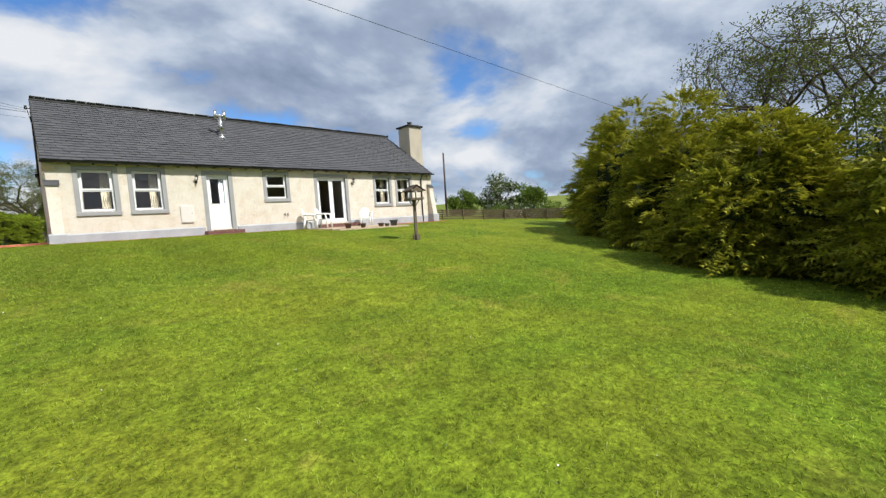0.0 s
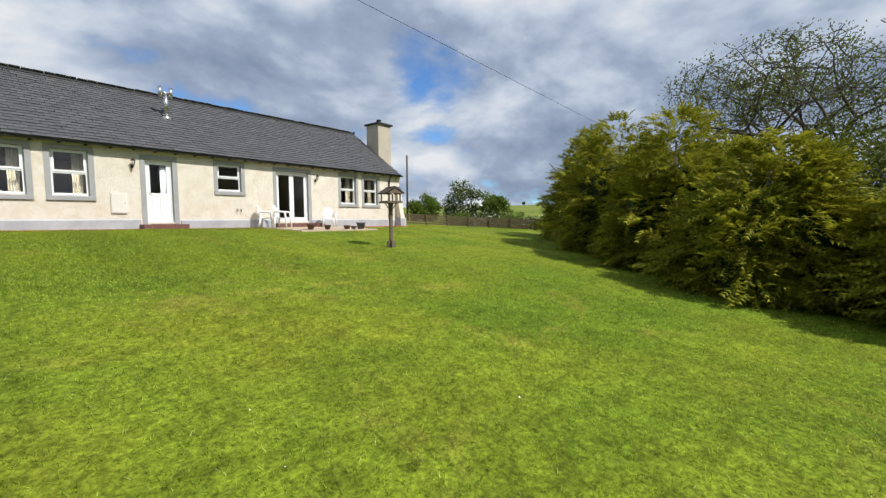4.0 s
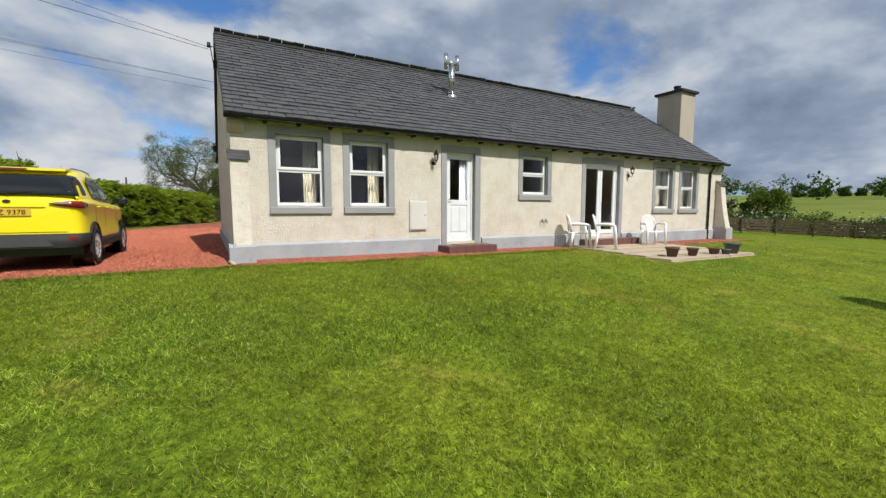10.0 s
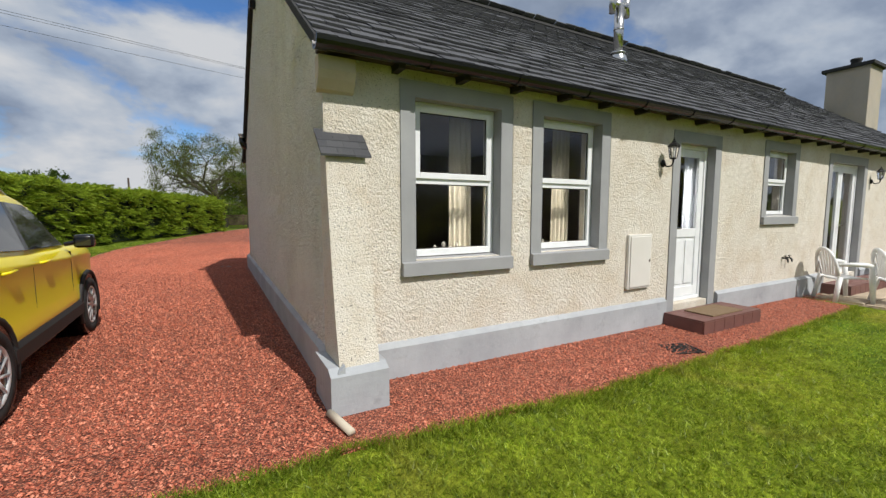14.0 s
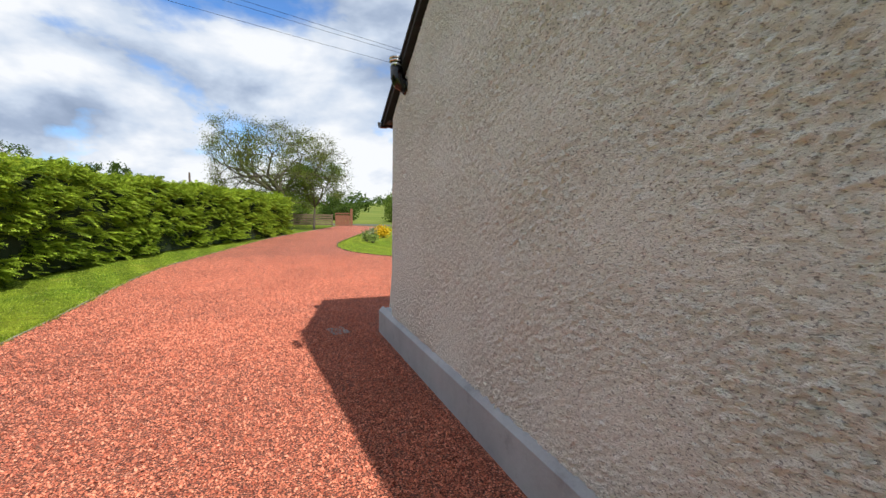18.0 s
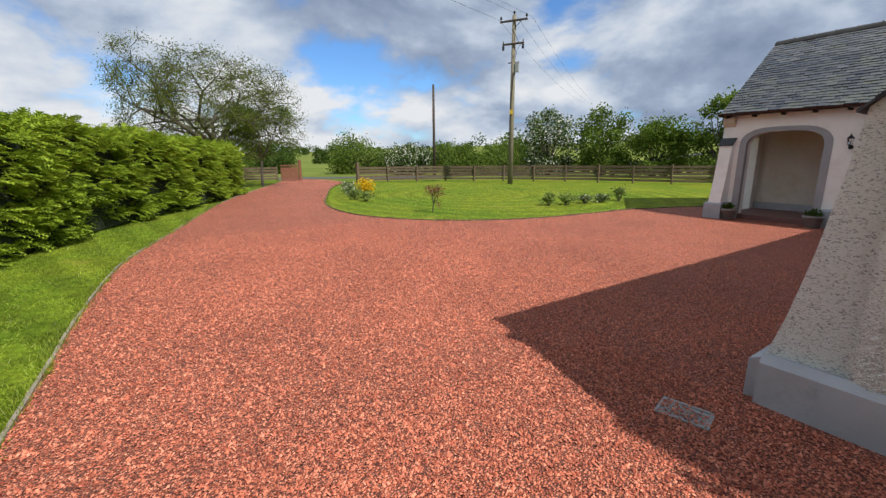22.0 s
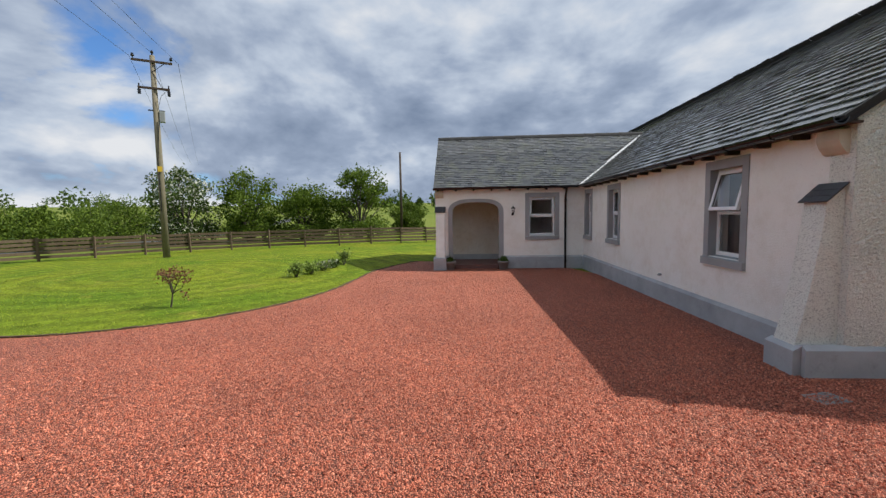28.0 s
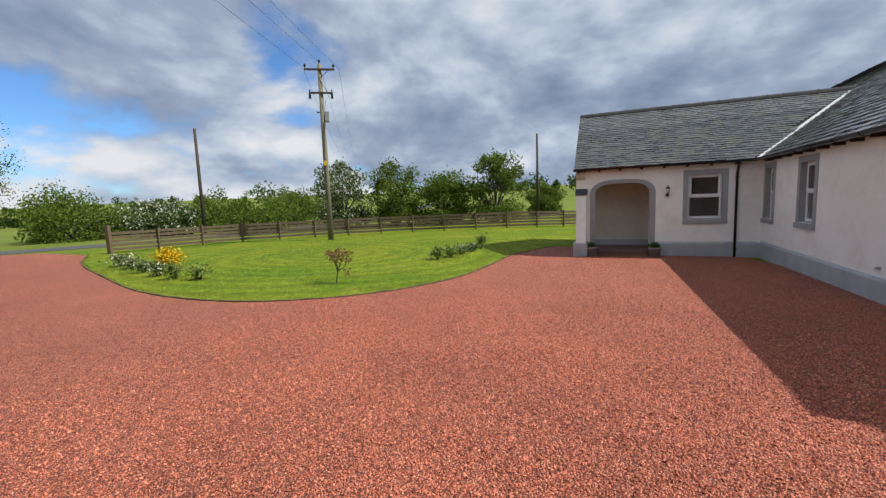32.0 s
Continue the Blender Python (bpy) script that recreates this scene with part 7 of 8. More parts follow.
def tree(x, y, high, wide, seed, mat, label, leaves, leaf=0.12, trunk=0.16, name="tree", group="", clear=0.25, levels=4, split=(3, 4), cluster=0.45, lean=0.0, flat=1.0, first=5, category="tree", open_=1.0, floor=0.15, sway=0.0):
    """A broadleaf tree: tapered trunk and limbs, and leaves in clumps round the twigs."""
    rng = rand(seed)
    t = base_of(name, x, y, gz(x, y), label=label, category=category, group=group)
    bm = bmesh.new()
    tips, limbs = [], []

    def grow(p, d, length, r, level, lead):
        pts, q = [p], p
        bend = rng.normal(size=3) * 0.22
        dd = d
        for k in range(3):
            dd = dd + bend / 3 + rng.normal(size=3) * 0.10 + np.array((0, 0, 0.05))
            dd = dd / np.linalg.norm(dd)
            q = q + dd * length / 3
            pts.append(q)
        r2 = r * 0.62
        limbs.append(([lead, p + (pts[1] - p) * 0.06, pts[1], pts[2], pts[3] + (pts[2] - pts[3]) * 0.06, pts[3]], [0.0, r, r * 0.88, r * 0.74, r2, 0.0], 7 if level < 2 else (5 if level < 3 else 3)))
        if level >= 2:
            tips.extend(pts[1:])
        if level >= levels:
            return
        n = first if level == 0 else rng.integers(split[0], split[1] + 1)
        for k in range(n):
            a = 2 * math.pi * (k + rng.uniform(-0.3, 0.3)) / n
            s = np.cross(dd, (0.3, 0.1, 1.0) if abs(dd[2]) < 0.9 else (1.0, 0.2, 0))
            s = s / np.linalg.norm(s)
            u = np.cross(dd, s)
            tilt = (rng.uniform(0.45, 0.95) if level else rng.uniform(0.40, 0.85)) * open_
            nd = dd * math.cos(tilt) + (s * math.cos(a) + u * math.sin(a)) * math.sin(tilt)
            nd[2] *= flat
            nd = nd / np.linalg.norm(nd)
            start = pts[3] if k % 2 == 0 or level == 0 else pts[2]
            grow(start, nd, length * rng.uniform(0.62, 0.85), r2 * rng.uniform(0.80, 1.0), level + 1, pts[3])

    grow(np.array((0, 0, -0.15)), np.array((lean, lean * 0.4, 1.0)), high * clear + 0.15, trunk, 0, np.array((0, 0, -0.16)))
    reach = np.array(tips)
    sx = wide / max(np.percentile(np.abs(reach[:, :2]), 98), 0.1)
    sz = high / max(np.percentile(reach[:, 2], 99), 0.1)
    grown = np.array((sx, sx, sz))

    def bounded(q):
        """Draws outlying twigs back towards the crown."""
        q = q * grown
        q = q + np.array((sway * min(max(q[2], 0) / (0.45 * high), 1.0), 0, 0))
        r = math.hypot(q[0], q[1])
        if r > wide * 0.8:
            pull = wide * (0.8 + 0.25 * math.tanh((r / wide - 0.8) / 0.5)) / r
            q = q * np.array((pull, pull, 1.0))
        if q[2] > high * 0.8:
            q = np.array((q[0], q[1], high * (0.8 + 0.22 * math.tanh((q[2] / high - 0.8) / 0.4))))
        return q

    for pts, radii, sides in limbs:
        tube(bm, [tuple(bounded(q)) for q in pts], [max(q, trunk * 0.07) if q else 0.0 for q in radii], sides, False)
    bmesh.ops.remove_doubles(bm, verts=bm.verts[:], dist=1e-5)
    reach = np.array([bounded(q) for q in reach])
    part("trunk", bm, BARK, t, "trunk and bare limbs", True)
    if leaves:
        c = reach[rng.integers(0, len(reach), leaves)]
        p = c + rng.normal(size=(leaves, 3)) * cluster * np.array((1, 1, 0.8))
        p = p[p[:, 2] > floor]
        v, tr = leaf_cards(p, leaf, rng)
        o = new("crown", tri_mesh("crown", v, tr, mat))
        o.parent = t
        tagged(o, "open crown of small leaves")
    return t


def bush(x, y, high, wide, seed, mat, label, leaves, leaf=0.17, name="hawthorn", group="hawthorns beyond the fence", category="hawthorn", low=0.05, stems=5):
    """A bushy tree, leafy nearly to the ground: several stems and a crown of uneven clumps with gaps between."""
    rng = rand(seed)
    t = base_of(name, x, y, gz(x, y), label=label, category=category, group=group)
    bm = bmesh.new()
    k = 34
    c = unit(rng.normal(size=(k, 3))) * rng.uniform(0.45, 0.92, (k, 1))
    c = c * np.array((wide, wide, high * 0.5)) + np.array((0, 0, high * 0.48))
    c[:, 2] = np.clip(c[:, 2], high * (low + 0.06), high * 0.93)
    big = rng.uniform(0.20, 0.40, k) * wide
    skirt = np.arange(k) < 9
    c[skirt] = np.stack([wide * 0.58 * np.cos(np.arange(9) * 0.7), wide * 0.58 * np.sin(np.arange(9) * 0.7), np.full(9, high * 0.17)], -1)
    for i in range(stems):
        a = 2 * math.pi * i / stems + rng.uniform(-0.4, 0.4)
        end = c[rng.integers(0, k)]
        tube(bm, [(0, 0, -0.15), (0.12 * math.cos(a), 0.12 * math.sin(a), 0.02), (end[0] * 0.35, end[1] * 0.35, high * 0.3), tuple(end)], [0.0, 0.022 * high, 0.015 * high, 0.005 * high], 6, False)
    for i in range(k):
        root = c[i] * np.array((0.3, 0.3, 0.45))
        tube(bm, [(0, 0, -0.15), tuple(root), tuple((root + c[i]) / 2 + rng.normal(size=3) * 0.12), tuple(c[i]), tuple(c[i] + unit(rng.normal(size=3) + (0, 0, 1.2)) * big[i] * 1.25)], [0.0, 0.008 * high, 0.006 * high, 0.004 * high, 0.002], 4, False)
    bmesh.ops.remove_doubles(bm, verts=bm.verts[:], dist=1e-5)
    part("trunk", bm, BARK, t, "stems and twigs", True)
    which = rng.integers(0, k, leaves)
    d = unit(rng.normal(size=(leaves, 3)))
    p = c[which] + d * big[which][:, None] * rng.uniform(0.2, 1.0, (leaves, 1)) ** 0.6 * 1.08 * np.array((1, 1, 0.85))
    shoot = rng.uniform(0, 1, leaves) < 0.05
    p[shoot] += d[shoot] * 0.25 + np.array((0, 0, 0.15))
    p[:, 2] = np.maximum(p[:, 2], 0.08)
    v, tr = leaf_cards(p, leaf, rng)
    o = new("crown", tri_mesh("crown", v, tr, mat))
    o.parent = t
    tagged(o, "uneven leafy clumps")
    return t


# the long clipped hedge by the drive
HEDGE_LINE = smooth_line([(-6.9, 2.2), (-6.45, 5.0), (-6.1, 9.0), (-5.95, 11.5), (-5.75, 14.5), (-5.15, 17.5), (-4.1, 20.5), (-2.45, 23.9), (-1.1, 26.7), (0.1, 29.8)], 4)
hedge_run("conifer_hedge", HEDGE_LINE, ([0, 1.2, 3, 5, 9, 14, 30], [1.9, 2.35, 2.75, 2.80, 2.58, 2.36, 2.05]), 2.2, 11, CYPRESS, "tall clipped green conifer hedge along the drive", 225, 0.235)

# golden conifers at the garden's edge
conifer(11.0, -16.2, 3.3, 1.9, 21, GOLD, "golden green conifer, broad and feathery, by the lawn", 9500, 0.33)
conifer(13.6, -14.0, 4.7, 2.2, 23, GOLD, "tall golden green conifer by the lawn", 11000, 0.33)
conifer(16.2, -11.7, 5.2, 2.3, 24, GOLD, "golden green conifer, yellow at the tips, by the lawn", 9500, 0.34)
conifer(19.4, -9.5, 5.3, 2.2, 25, GOLD, "golden green conifer at the lawn's far edge", 7500, 0.36)
conifer(22.6, -8.2, 5.5, 2.3, 27, GOLD, "dark golden conifer at the lawn's far edge", 7500, 0.36)
conifer(9.4, -19.4, 3.1, 2.0, 22, GOLD, "low spreading golden green conifer by the lawn", 8000, 0.33)
conifer(8.8, -22.4, 3.4, 2.2, 26, GOLD, "low golden green conifer beside the lawn", 3000)
for i, (x, y, h, w, s) in enumerate(((18.6, -17.2, 7.8, 4.6, 31), (23.8, -13.2, 5.9, 3.4, 32), (15.0, -21.5, 8.0, 4.4, 33))):
    tree(x, y, h, w, s, SILVERLEAF, "gnarled tree just coming into leaf behind the conifers", 14000, 0.08, 0.17, group="trees behind the conifers", clear=0.16, levels=5, split=(3, 4), cluster=0.13, open_=1.25, first=5)
bush(15.4, -17.6, 5.2, 2.6, 34, SILVERLEAF, "tree in fresh leaf between the conifers", 15000, 0.11, "tree", "trees behind the conifers", "tree")
bush(12.2, -20.6, 5.0, 2.6, 35, SILVERLEAF, "tree in fresh leaf behind the low conifer", 13000, 0.11, "tree", "trees behind the conifers", "tree")

# west side: big conifer and bright bushes behind the summerhouse
conifer(-14.6, 3.4, 9.5, 3.6, 41, leafy("spruce_green", (0.070, 0.135, 0.022), (0.27, 0.36, 0.055), 0.38), "tall drooping dark conifer behind the summerhouse", 7000, 0.62, "western trees", 0.6)
bush(-16.0, 9.5, 7.2, 3.3, 42, LIME, "bright green tree in spring leaf behind the lawn", 9000, 0.20, "tree", "western trees", "tree")
bush(-13.6, 14.5, 5.6, 3.0, 43, LIME, "yellow green maple in spring leaf behind the lawn", 9000, 0.18, "tree", "western trees", "tree")
bush(-18.5, 15.5, 7.8, 3.6, 44, LIME, "tall green tree in spring leaf behind the lawn", 8000, 0.22, "tree", "western trees", "tree")
bush(-20.5, 7.0, 7.6, 3.8, 45, WOODLEAF, "leafy green tree behind the summerhouse", 8000, 0.22, "tree", "western trees", "tree")
bush(-11.0, 16.5, 4.2, 2.6, 46, LIME, "leafy green bush at the end of the hedge", 6000, 0.17, "shrub", "western shrubs", "shrub")
bush(-12.6, 10.8, 2.6, 2.0, 49, WOODLEAF, "green low shrub at the lawn's west edge", 4500, 0.15, "shrub", "western shrubs", "shrub")
bush(-15.8, 4.6, 3.8, 2.2, 47, WOODLEAF, "green shrub behind the summerhouse", 4500, 0.16, "shrub", "western shrubs", "shrub")
bush(-14.9, -4.6, 3.4, 1.5, 48, BLOSSOM, "shrub in white flower beside the summerhouse", 4500, 0.11, "shrub", "western shrubs", "shrub")
for i, (x, y, h, w, m, lab) in enumerate(((-13.0, 0.6, 3.8, 2.0, THORN, "dense green shrub between summerhouse and hedge"), (-12.4, 4.2, 3.4, 2.0, THORN, "dense green shrub between summerhouse and hedge"), (-14.2, 7.4, 4.4, 2.2, LIME, "bright green shrub at the lawn's west edge"),
                                          (-12.4, 8.0, 2.8, 2.0, WOODLEAF, "green low shrub between the hedge and the lawn"), (-11.2, 6.0, 2.0, 1.6, WOODLEAF, "green low shrub between the hedge and the lawn"), (-17.6, -1.5, 6.4, 2.6, WOODLEAF, "green tree behind the summerhouse"), (-18.0, -8.0, 5.2, 3.0, THORN, "green tree west of the lawn"), (-17.0, -14.0, 5.0, 3.2, THORN, "green tree west of the lawn"))):
    bush(x, y, h, w, 140 + i, m, lab, 6500, 0.15, "shrub" if h < 5 else "tree", "western shrubs" if h < 5 else "western trees", "shrub" if h < 5 else "tree")
mound = base_of("brush_heap", -8.6, 3.6, gz(-8.6, 3.6), label="low heap of brown garden cuttings on the lawn", category="brush heap")
rng = rand(77)
bm = bmesh.new()
for k in range(150):
    a, r = rng.uniform(0, 6.28), rng.uniform(0, 1) ** 0.7
    p0 = np.array((r * 1.5 * math.cos(a), r * 0.8 * math.sin(a), 0.45 * (1 - r * r)))
    d = unit(rng.normal(size=3) * np.array((1, 1, 0.35))) * rng.uniform(0.2, 0.6)
    tube(bm, [tuple(p0 - d / 2), tuple(p0 + d / 2)], [0.014, 0.006], 4)
part("cut_twigs", bm, WOOD, mound)

# the spreading tree by the gate
tree(0.2, 35.6, 7.7, 5.1, 51, SILVERLEAF, "spreading willow-like tree just in leaf by the gate", 46000, 0.078, 0.22, clear=0.10, levels=6, split=(2, 3), cluster=0.2, first=8, open_=1.35, floor=1.5, sway=-0.6)
tree(1.9, 35.2, 5.0, 2.0, 53, THORN, "young green tree grown up beside the gate fence", 15000, 0.085, 0.10, name="small_tree", clear=0.12, levels=5, split=(2, 3), cluster=0.22, first=5, open_=1.1, floor=0.8)
bush(1.2, 45.0, 3.3, 2.3, 52, THORN, "round green bush behind the fence by the gate", 7000, 0.15, "shrub", "gate shrubs", "shrub")

# hawthorns beyond the fence
THORNS = [(24.8, 33.4, 5.6, 2.7, BLOSSOM), (21.6, 39.5, 2.9, 3.0, THORN), (26.2, 29.2, 5.2, 2.5, THORN), (27.6, 25.6, 4.4, 2.7, THORN), (28.2, 21.2, 5.7, 2.7, THORN), (14.5, 51.0, 3.8, 3.8, THORN), (19.5, 49.0, 3.2, 3.6, BLOSSOM), (24.0, 47.0, 3.4, 3.4, THORN),
          (17.6, 44.6, 2.6, 2.0, BLOSSOM), (39.6, 19.0, 3.4, 2.1, THORN), (39.4, 12.8, 4.7, 2.5, BLOSSOM), (40.2, 9.0, 4.1, 1.9, THORN), (41.0, -14.0, 3.6, 3.4, THORN), (39.0, -19.0, 4.8, 3.4, THORN),
          (30.0, 44.0, 3.8, 3.4, THORN), (7.0, 58.0, 3.6, 3.2, DARKLEAF), (1.0, 60.0, 4.4, 3.6, DARKLEAF)]
for i, (x, y, h, w, m) in enumerate(THORNS):
    bush(x, y, h, w, 60 + i, m, "hawthorn bush in may leaf beyond the fence" if m is not BLOSSOM else "hawthorn bush with white blossom beyond the fence", 9500, 0.205)


for i in range(11):
    bush(36.0 + (i % 3) * 0.4 + 0.24 * i, 10.5 - i * 2.0, 1.25 + 0.15 * (i % 4), 1.5, 160 + i, BLOSSOM if i % 3 else THORN, "low hawthorn hedge plant with white blossom behind the fence", 1600, 0.17)
for x, y, h, w in ((-13.4, 50.0, 5.9, 1.1), (-15.8, 50.5, 5.6, 1.5), (-19.8, 46.0, 7.2, 2.6), (-23.5, 42.0, 7.6, 2.8)):
    bush(x, y, h, w, 230 + int(h * 10), DARKLEAF, "dark leafy tree rising beyond the hedge", 4500, 0.20, "tree", "trees beyond the hedge", "tree")
for i, (y, h) in enumerate(((50.2, 4.4), (46.5, 2.6), (44.2, 3.6), (39.4, 3.3), (36.0, 2.4), (32.1, 3.4))):
    bush(160, y, h, h * 0.55, 180 + i, DARKLEAF, "small round tree on the distant skyline", 3500, 0.34, "distant_tree", "skyline trees", "tree")


# borders on the front lawn
def border_plant(x, y, h, w, seed, mat, label, leaves, leaf, name="border_plant"):
    rng = rand(seed)
    b = base_of(name, x, y, gz(x, y), label=label, category="plant", group="front lawn border plants")
    bm = bmesh.new()
    for k in range(7):
        a = 2 * math.pi * k / 7
        tube(bm, [(0.02 * math.cos(a), 0.02 * math.sin(a), -0.03), (w * 0.3 * math.cos(a), w * 0.3 * math.sin(a), h * 0.5), (w * 0.55 * math.cos(a), w * 0.55 * math.sin(a), h * 0.85)], [0.012, 0.009, 0.004], 4)
    part("stem", bm, BARK, b)
    q = unit(rng.normal(size=(leaves, 3)) * np.array((1, 1, 1.2))) * rng.uniform(0.1, 1, (leaves, 1)) * (0.75 + 0.35 * np.sin(rng.integers(0, 5, (leaves, 1)) * 2.1 + seed))
    p = q * np.array((w, w, h * 0.5)) + np.array((0, 0, h * 0.52)) + rng.normal(size=(leaves, 3)) * 0.03
    p[:, 2] = np.maximum(p[:, 2], 0.02)
    v, t = leaf_cards(p, leaf, rng)
    o = new("foliage", tri_mesh("foliage", v, t, mat))
    o.parent = b
    return b


border_plant(4.6, 25.9, 0.7, 0.48, 81, YELLOWFLOWER, "azalea bush covered in yellow flowers", 1500, 0.10, "azalea")
PALE = leafy("pale_flowers", (0.06, 0.10, 0.03), (0.14, 0.18, 0.06), 0.2, (0.60, 0.60, 0.48))
for i, (x, y, h, w, m, lab) in enumerate(((3.2, 23.7, 0.5, 0.42, SHRUB, "leafy green border shrub on the lawn"), (3.5, 24.8, 0.42, 0.5, PALE, "pale flowered border plant"), (3.9, 26.1, 0.42, 0.45, PALE, "pale flowered border plant"),
                                           (4.4, 27.6, 0.45, 0.5, PALE, "pale flowered border plant"), (4.8, 28.8, 0.5, 0.5, PALE, "pale flowered border plant"), (3.3, 22.85, 0.4, 0.36, SHRUB, "leafy green border plant"),
                                           (7.7, 17.7, 0.46, 0.34, SHRUB, "leafy green border plant by the drive"), (8.4, 17.5, 0.40, 0.42, SHRUB, "leafy green border plant by the drive"), (9.2, 17.4, 0.34, 0.42, PALE, "pale flowered border plant by the drive"),
                                           (10.0, 17.3, 0.30, 0.40, PALE, "pale flowered border plant by the drive"), (10.9, 17.2, 0.60, 0.36, SHRUB, "dark green border shrub by the drive"))):
    border_plant(x, y, h, w, 90 + i, m, lab, 300, 0.10)
REDLEAF = leafy("red_tipped_leaves", (0.10, 0.05, 0.03), (0.24, 0.11, 0.06), 0.25)
tree(3.6, 18.62, 0.88, 0.42, 99, REDLEAF, "small standard shrub with red tipped leaves on the lawn", 420, 0.055, 0.022, name="standard_shrub", clear=0.4, levels=3, split=(2, 3), cluster=0.05, category="shrub")
for y in (11.28, 13.12):
    p = pot(WING_X - 0.30, y, gz(9.8, y) + 0.022, 0.20, 0.30, STONEPOT, "cast stone pot beside the porch arch", "porch pots")
    rng = rand(int(y * 10))
    q = unit(rng.normal(size=(160, 3))) * np.array((0.17, 0.17, 0.09)) * rng.uniform(0.4, 1, (160, 1)) + np.array((0, 0, 0.34))
    o = new("pot_plant", tri_mesh("pot_plant", *leaf_cards(q, 0.07, rng), DARKLEAF))
    o.parent = p

for x, y, h in ((30.5, 115, 4.6), (34, 116, 5.0), (37.5, 115, 4.4)):
    bush(x, y, h, h * 0.5, 190 + int(x), DARKLEAF, "small round tree on the distant skyline", 2500, 0.34, "distant_tree", "skyline trees", "tree")

# ---- distant fields' edges ----
rng = rand(300)
spots, sizes = [], []
for _ in range(170):
    a = rng.uniform(-2.2, 2.6)
    r = rng.uniform(130, 420)
    x, y = r * math.cos(a), r * math.sin(a)
    if x < -30 and y < 40:
        continue
    row = np.round((r - 130) / 75) * 75 + 130
    x, y = row * math.cos(a), row * math.sin(a)
    s = rng.uniform(2.0, 5.0) * (0.7 if rng.uniform() < 0.6 else 1.2)
    k = 150
    q = unit(rng.normal(size=(k, 3))) * np.array((s * 0.95, s * 0.95, s * 0.75)) * rng.uniform(0.3, 1, (k, 1)) + np.array((x, y, gz(x, y) + s * 0.8))
    spots.append(q)
far = np.concatenate(spots)
woods = new("far_woods", tri_mesh("far_woods", *leaf_cards(far, 1.0, rng), DARKLEAF))
tagged(woods, "distant hedgerow trees along the fields", "woods", kind="stuff")

# ---- grass and gravel, nearest last ----
def inside(x, y, outline):
    o = np.array(outline)
    hit = np.zeros(len(x), bool)
    for (xa, ya), (xb, yb) in zip(o, np.roll(o, -1, axis=0)):
        if ya != yb:
            hit ^= ((ya > y) != (yb > y)) & (x < (xb - xa) * (y - ya) / (yb - ya) + xa)
    return hit


HOUSE_OUT = [(-0.02, 0.0), (17.1, 0.0), (17.1, 8.9), (15.7, 8.9), (15.7, 13.7), (9.5, 13.7), (9.5, 8.9), (-0.02, 8.9)]
BED_OUT = [(12.27, 0.46), (12.27, -0.55), (16.6, -0.30), (17.6, -0.35), (17.9, 0.9), (16.95, 1.2)]


def turf(x0, x1, y0, y1, per_m2, high, seed):
    rng = rand(seed)
    n = int((x1 - x0) * (y1 - y0) * per_m2)
    x, y = rng.uniform(x0, x1, n), rng.uniform(y0, y1, n)
    ok = ~(inside(x, y, drive_outline) | inside(x, y, patio_out) | inside(x, y, HOUSE_OUT) | inside(x, y, BED_OUT))
    # thins out towards the patch's sides
    rim = np.minimum(np.minimum(x - x0, x1 - x), np.minimum(y - y0, y1 - y)) / (0.24 * min(x1 - x0, y1 - y0))
    ok &= rng.uniform(0, 1, n) < rim
    x, y = x[ok], y[ok]
    n = len(x)
    base = np.stack([x, y, ground_z(x, y) - 0.004], 1)
    vs = []
    for k in range(3):
        d = unit(np.concatenate([rng.normal(size=(n, 2)) * 0.75, np.full((n, 1), 0.8)], 1))
        s = unit(np.cross(d, rng.normal(size=(n, 3))))
        L = high * rng.uniform(0.5, 1.25, (n, 1))
        p = base + np.concatenate([rng.normal(size=(n, 2)) * high * 0.5, np.zeros((n, 1))], 1)
        w = 0.0018 + high * 0.045
        vs.append(np.stack([p - s * w, p + s * w, p + d * L], 1))
    v = np.concatenate(vs).reshape(-1, 3)
    return v, np.arange(len(v)).reshape(-1, 3)


def blade_surface(k):
    tone = k.mix(k.ramp(k.island(), (0.25, 0.0), (0.95, 1.0)), (0.078, 0.142, 0.009), (0.41, 0.48, 0.085))
    tone = k.mix(k.ramp(k.noise(0.35, 4), (0.38, 0.0), (0.68, 0.5)), tone, (0.22, 0.30, 0.022))
    tone = k.mix(k.ramp(k.noise(0.8, 5, 0.6, distort=0.6), (0.58, 0.0), (0.72, 0.6)), tone, (0.34, 0.31, 0.075))
    tone = k.mix(1.0, tone, mown(k), "MULTIPLY")
    tone = k.mix(1.0, tone, k.ramp(k.noise(17, 5, 0.8), (0.36, 0.60), (0.64, 1.50)), "MULTIPLY")
    k.base(k.mix(1.0, tone, k.ramp(k.noise(4.0, 5, 0.65), (0.32, 0.66), (0.68, 1.25)), "MULTIPLY"))
    k.rough(0.38)
    k.b.inputs["Specular IOR Level"].default_value = 0.22
    leak = k.t.nodes.new("ShaderNodeBsdfTranslucent")
    k.put(leak.inputs[0], k.mix(1.0, tone, (1.7, 1.5, 1.1), "MULTIPLY"))
    both = k.t.nodes.new("ShaderNodeMixShader")
    both.inputs[0].default_value = 0.50
    k.t.links.new(k.b.outputs[0], both.inputs[1])
    k.t.links.new(leak.outputs[0], both.inputs[2])
    k.t.links.new(both.outputs[0], k.t.nodes["Material Output"].inputs[0])


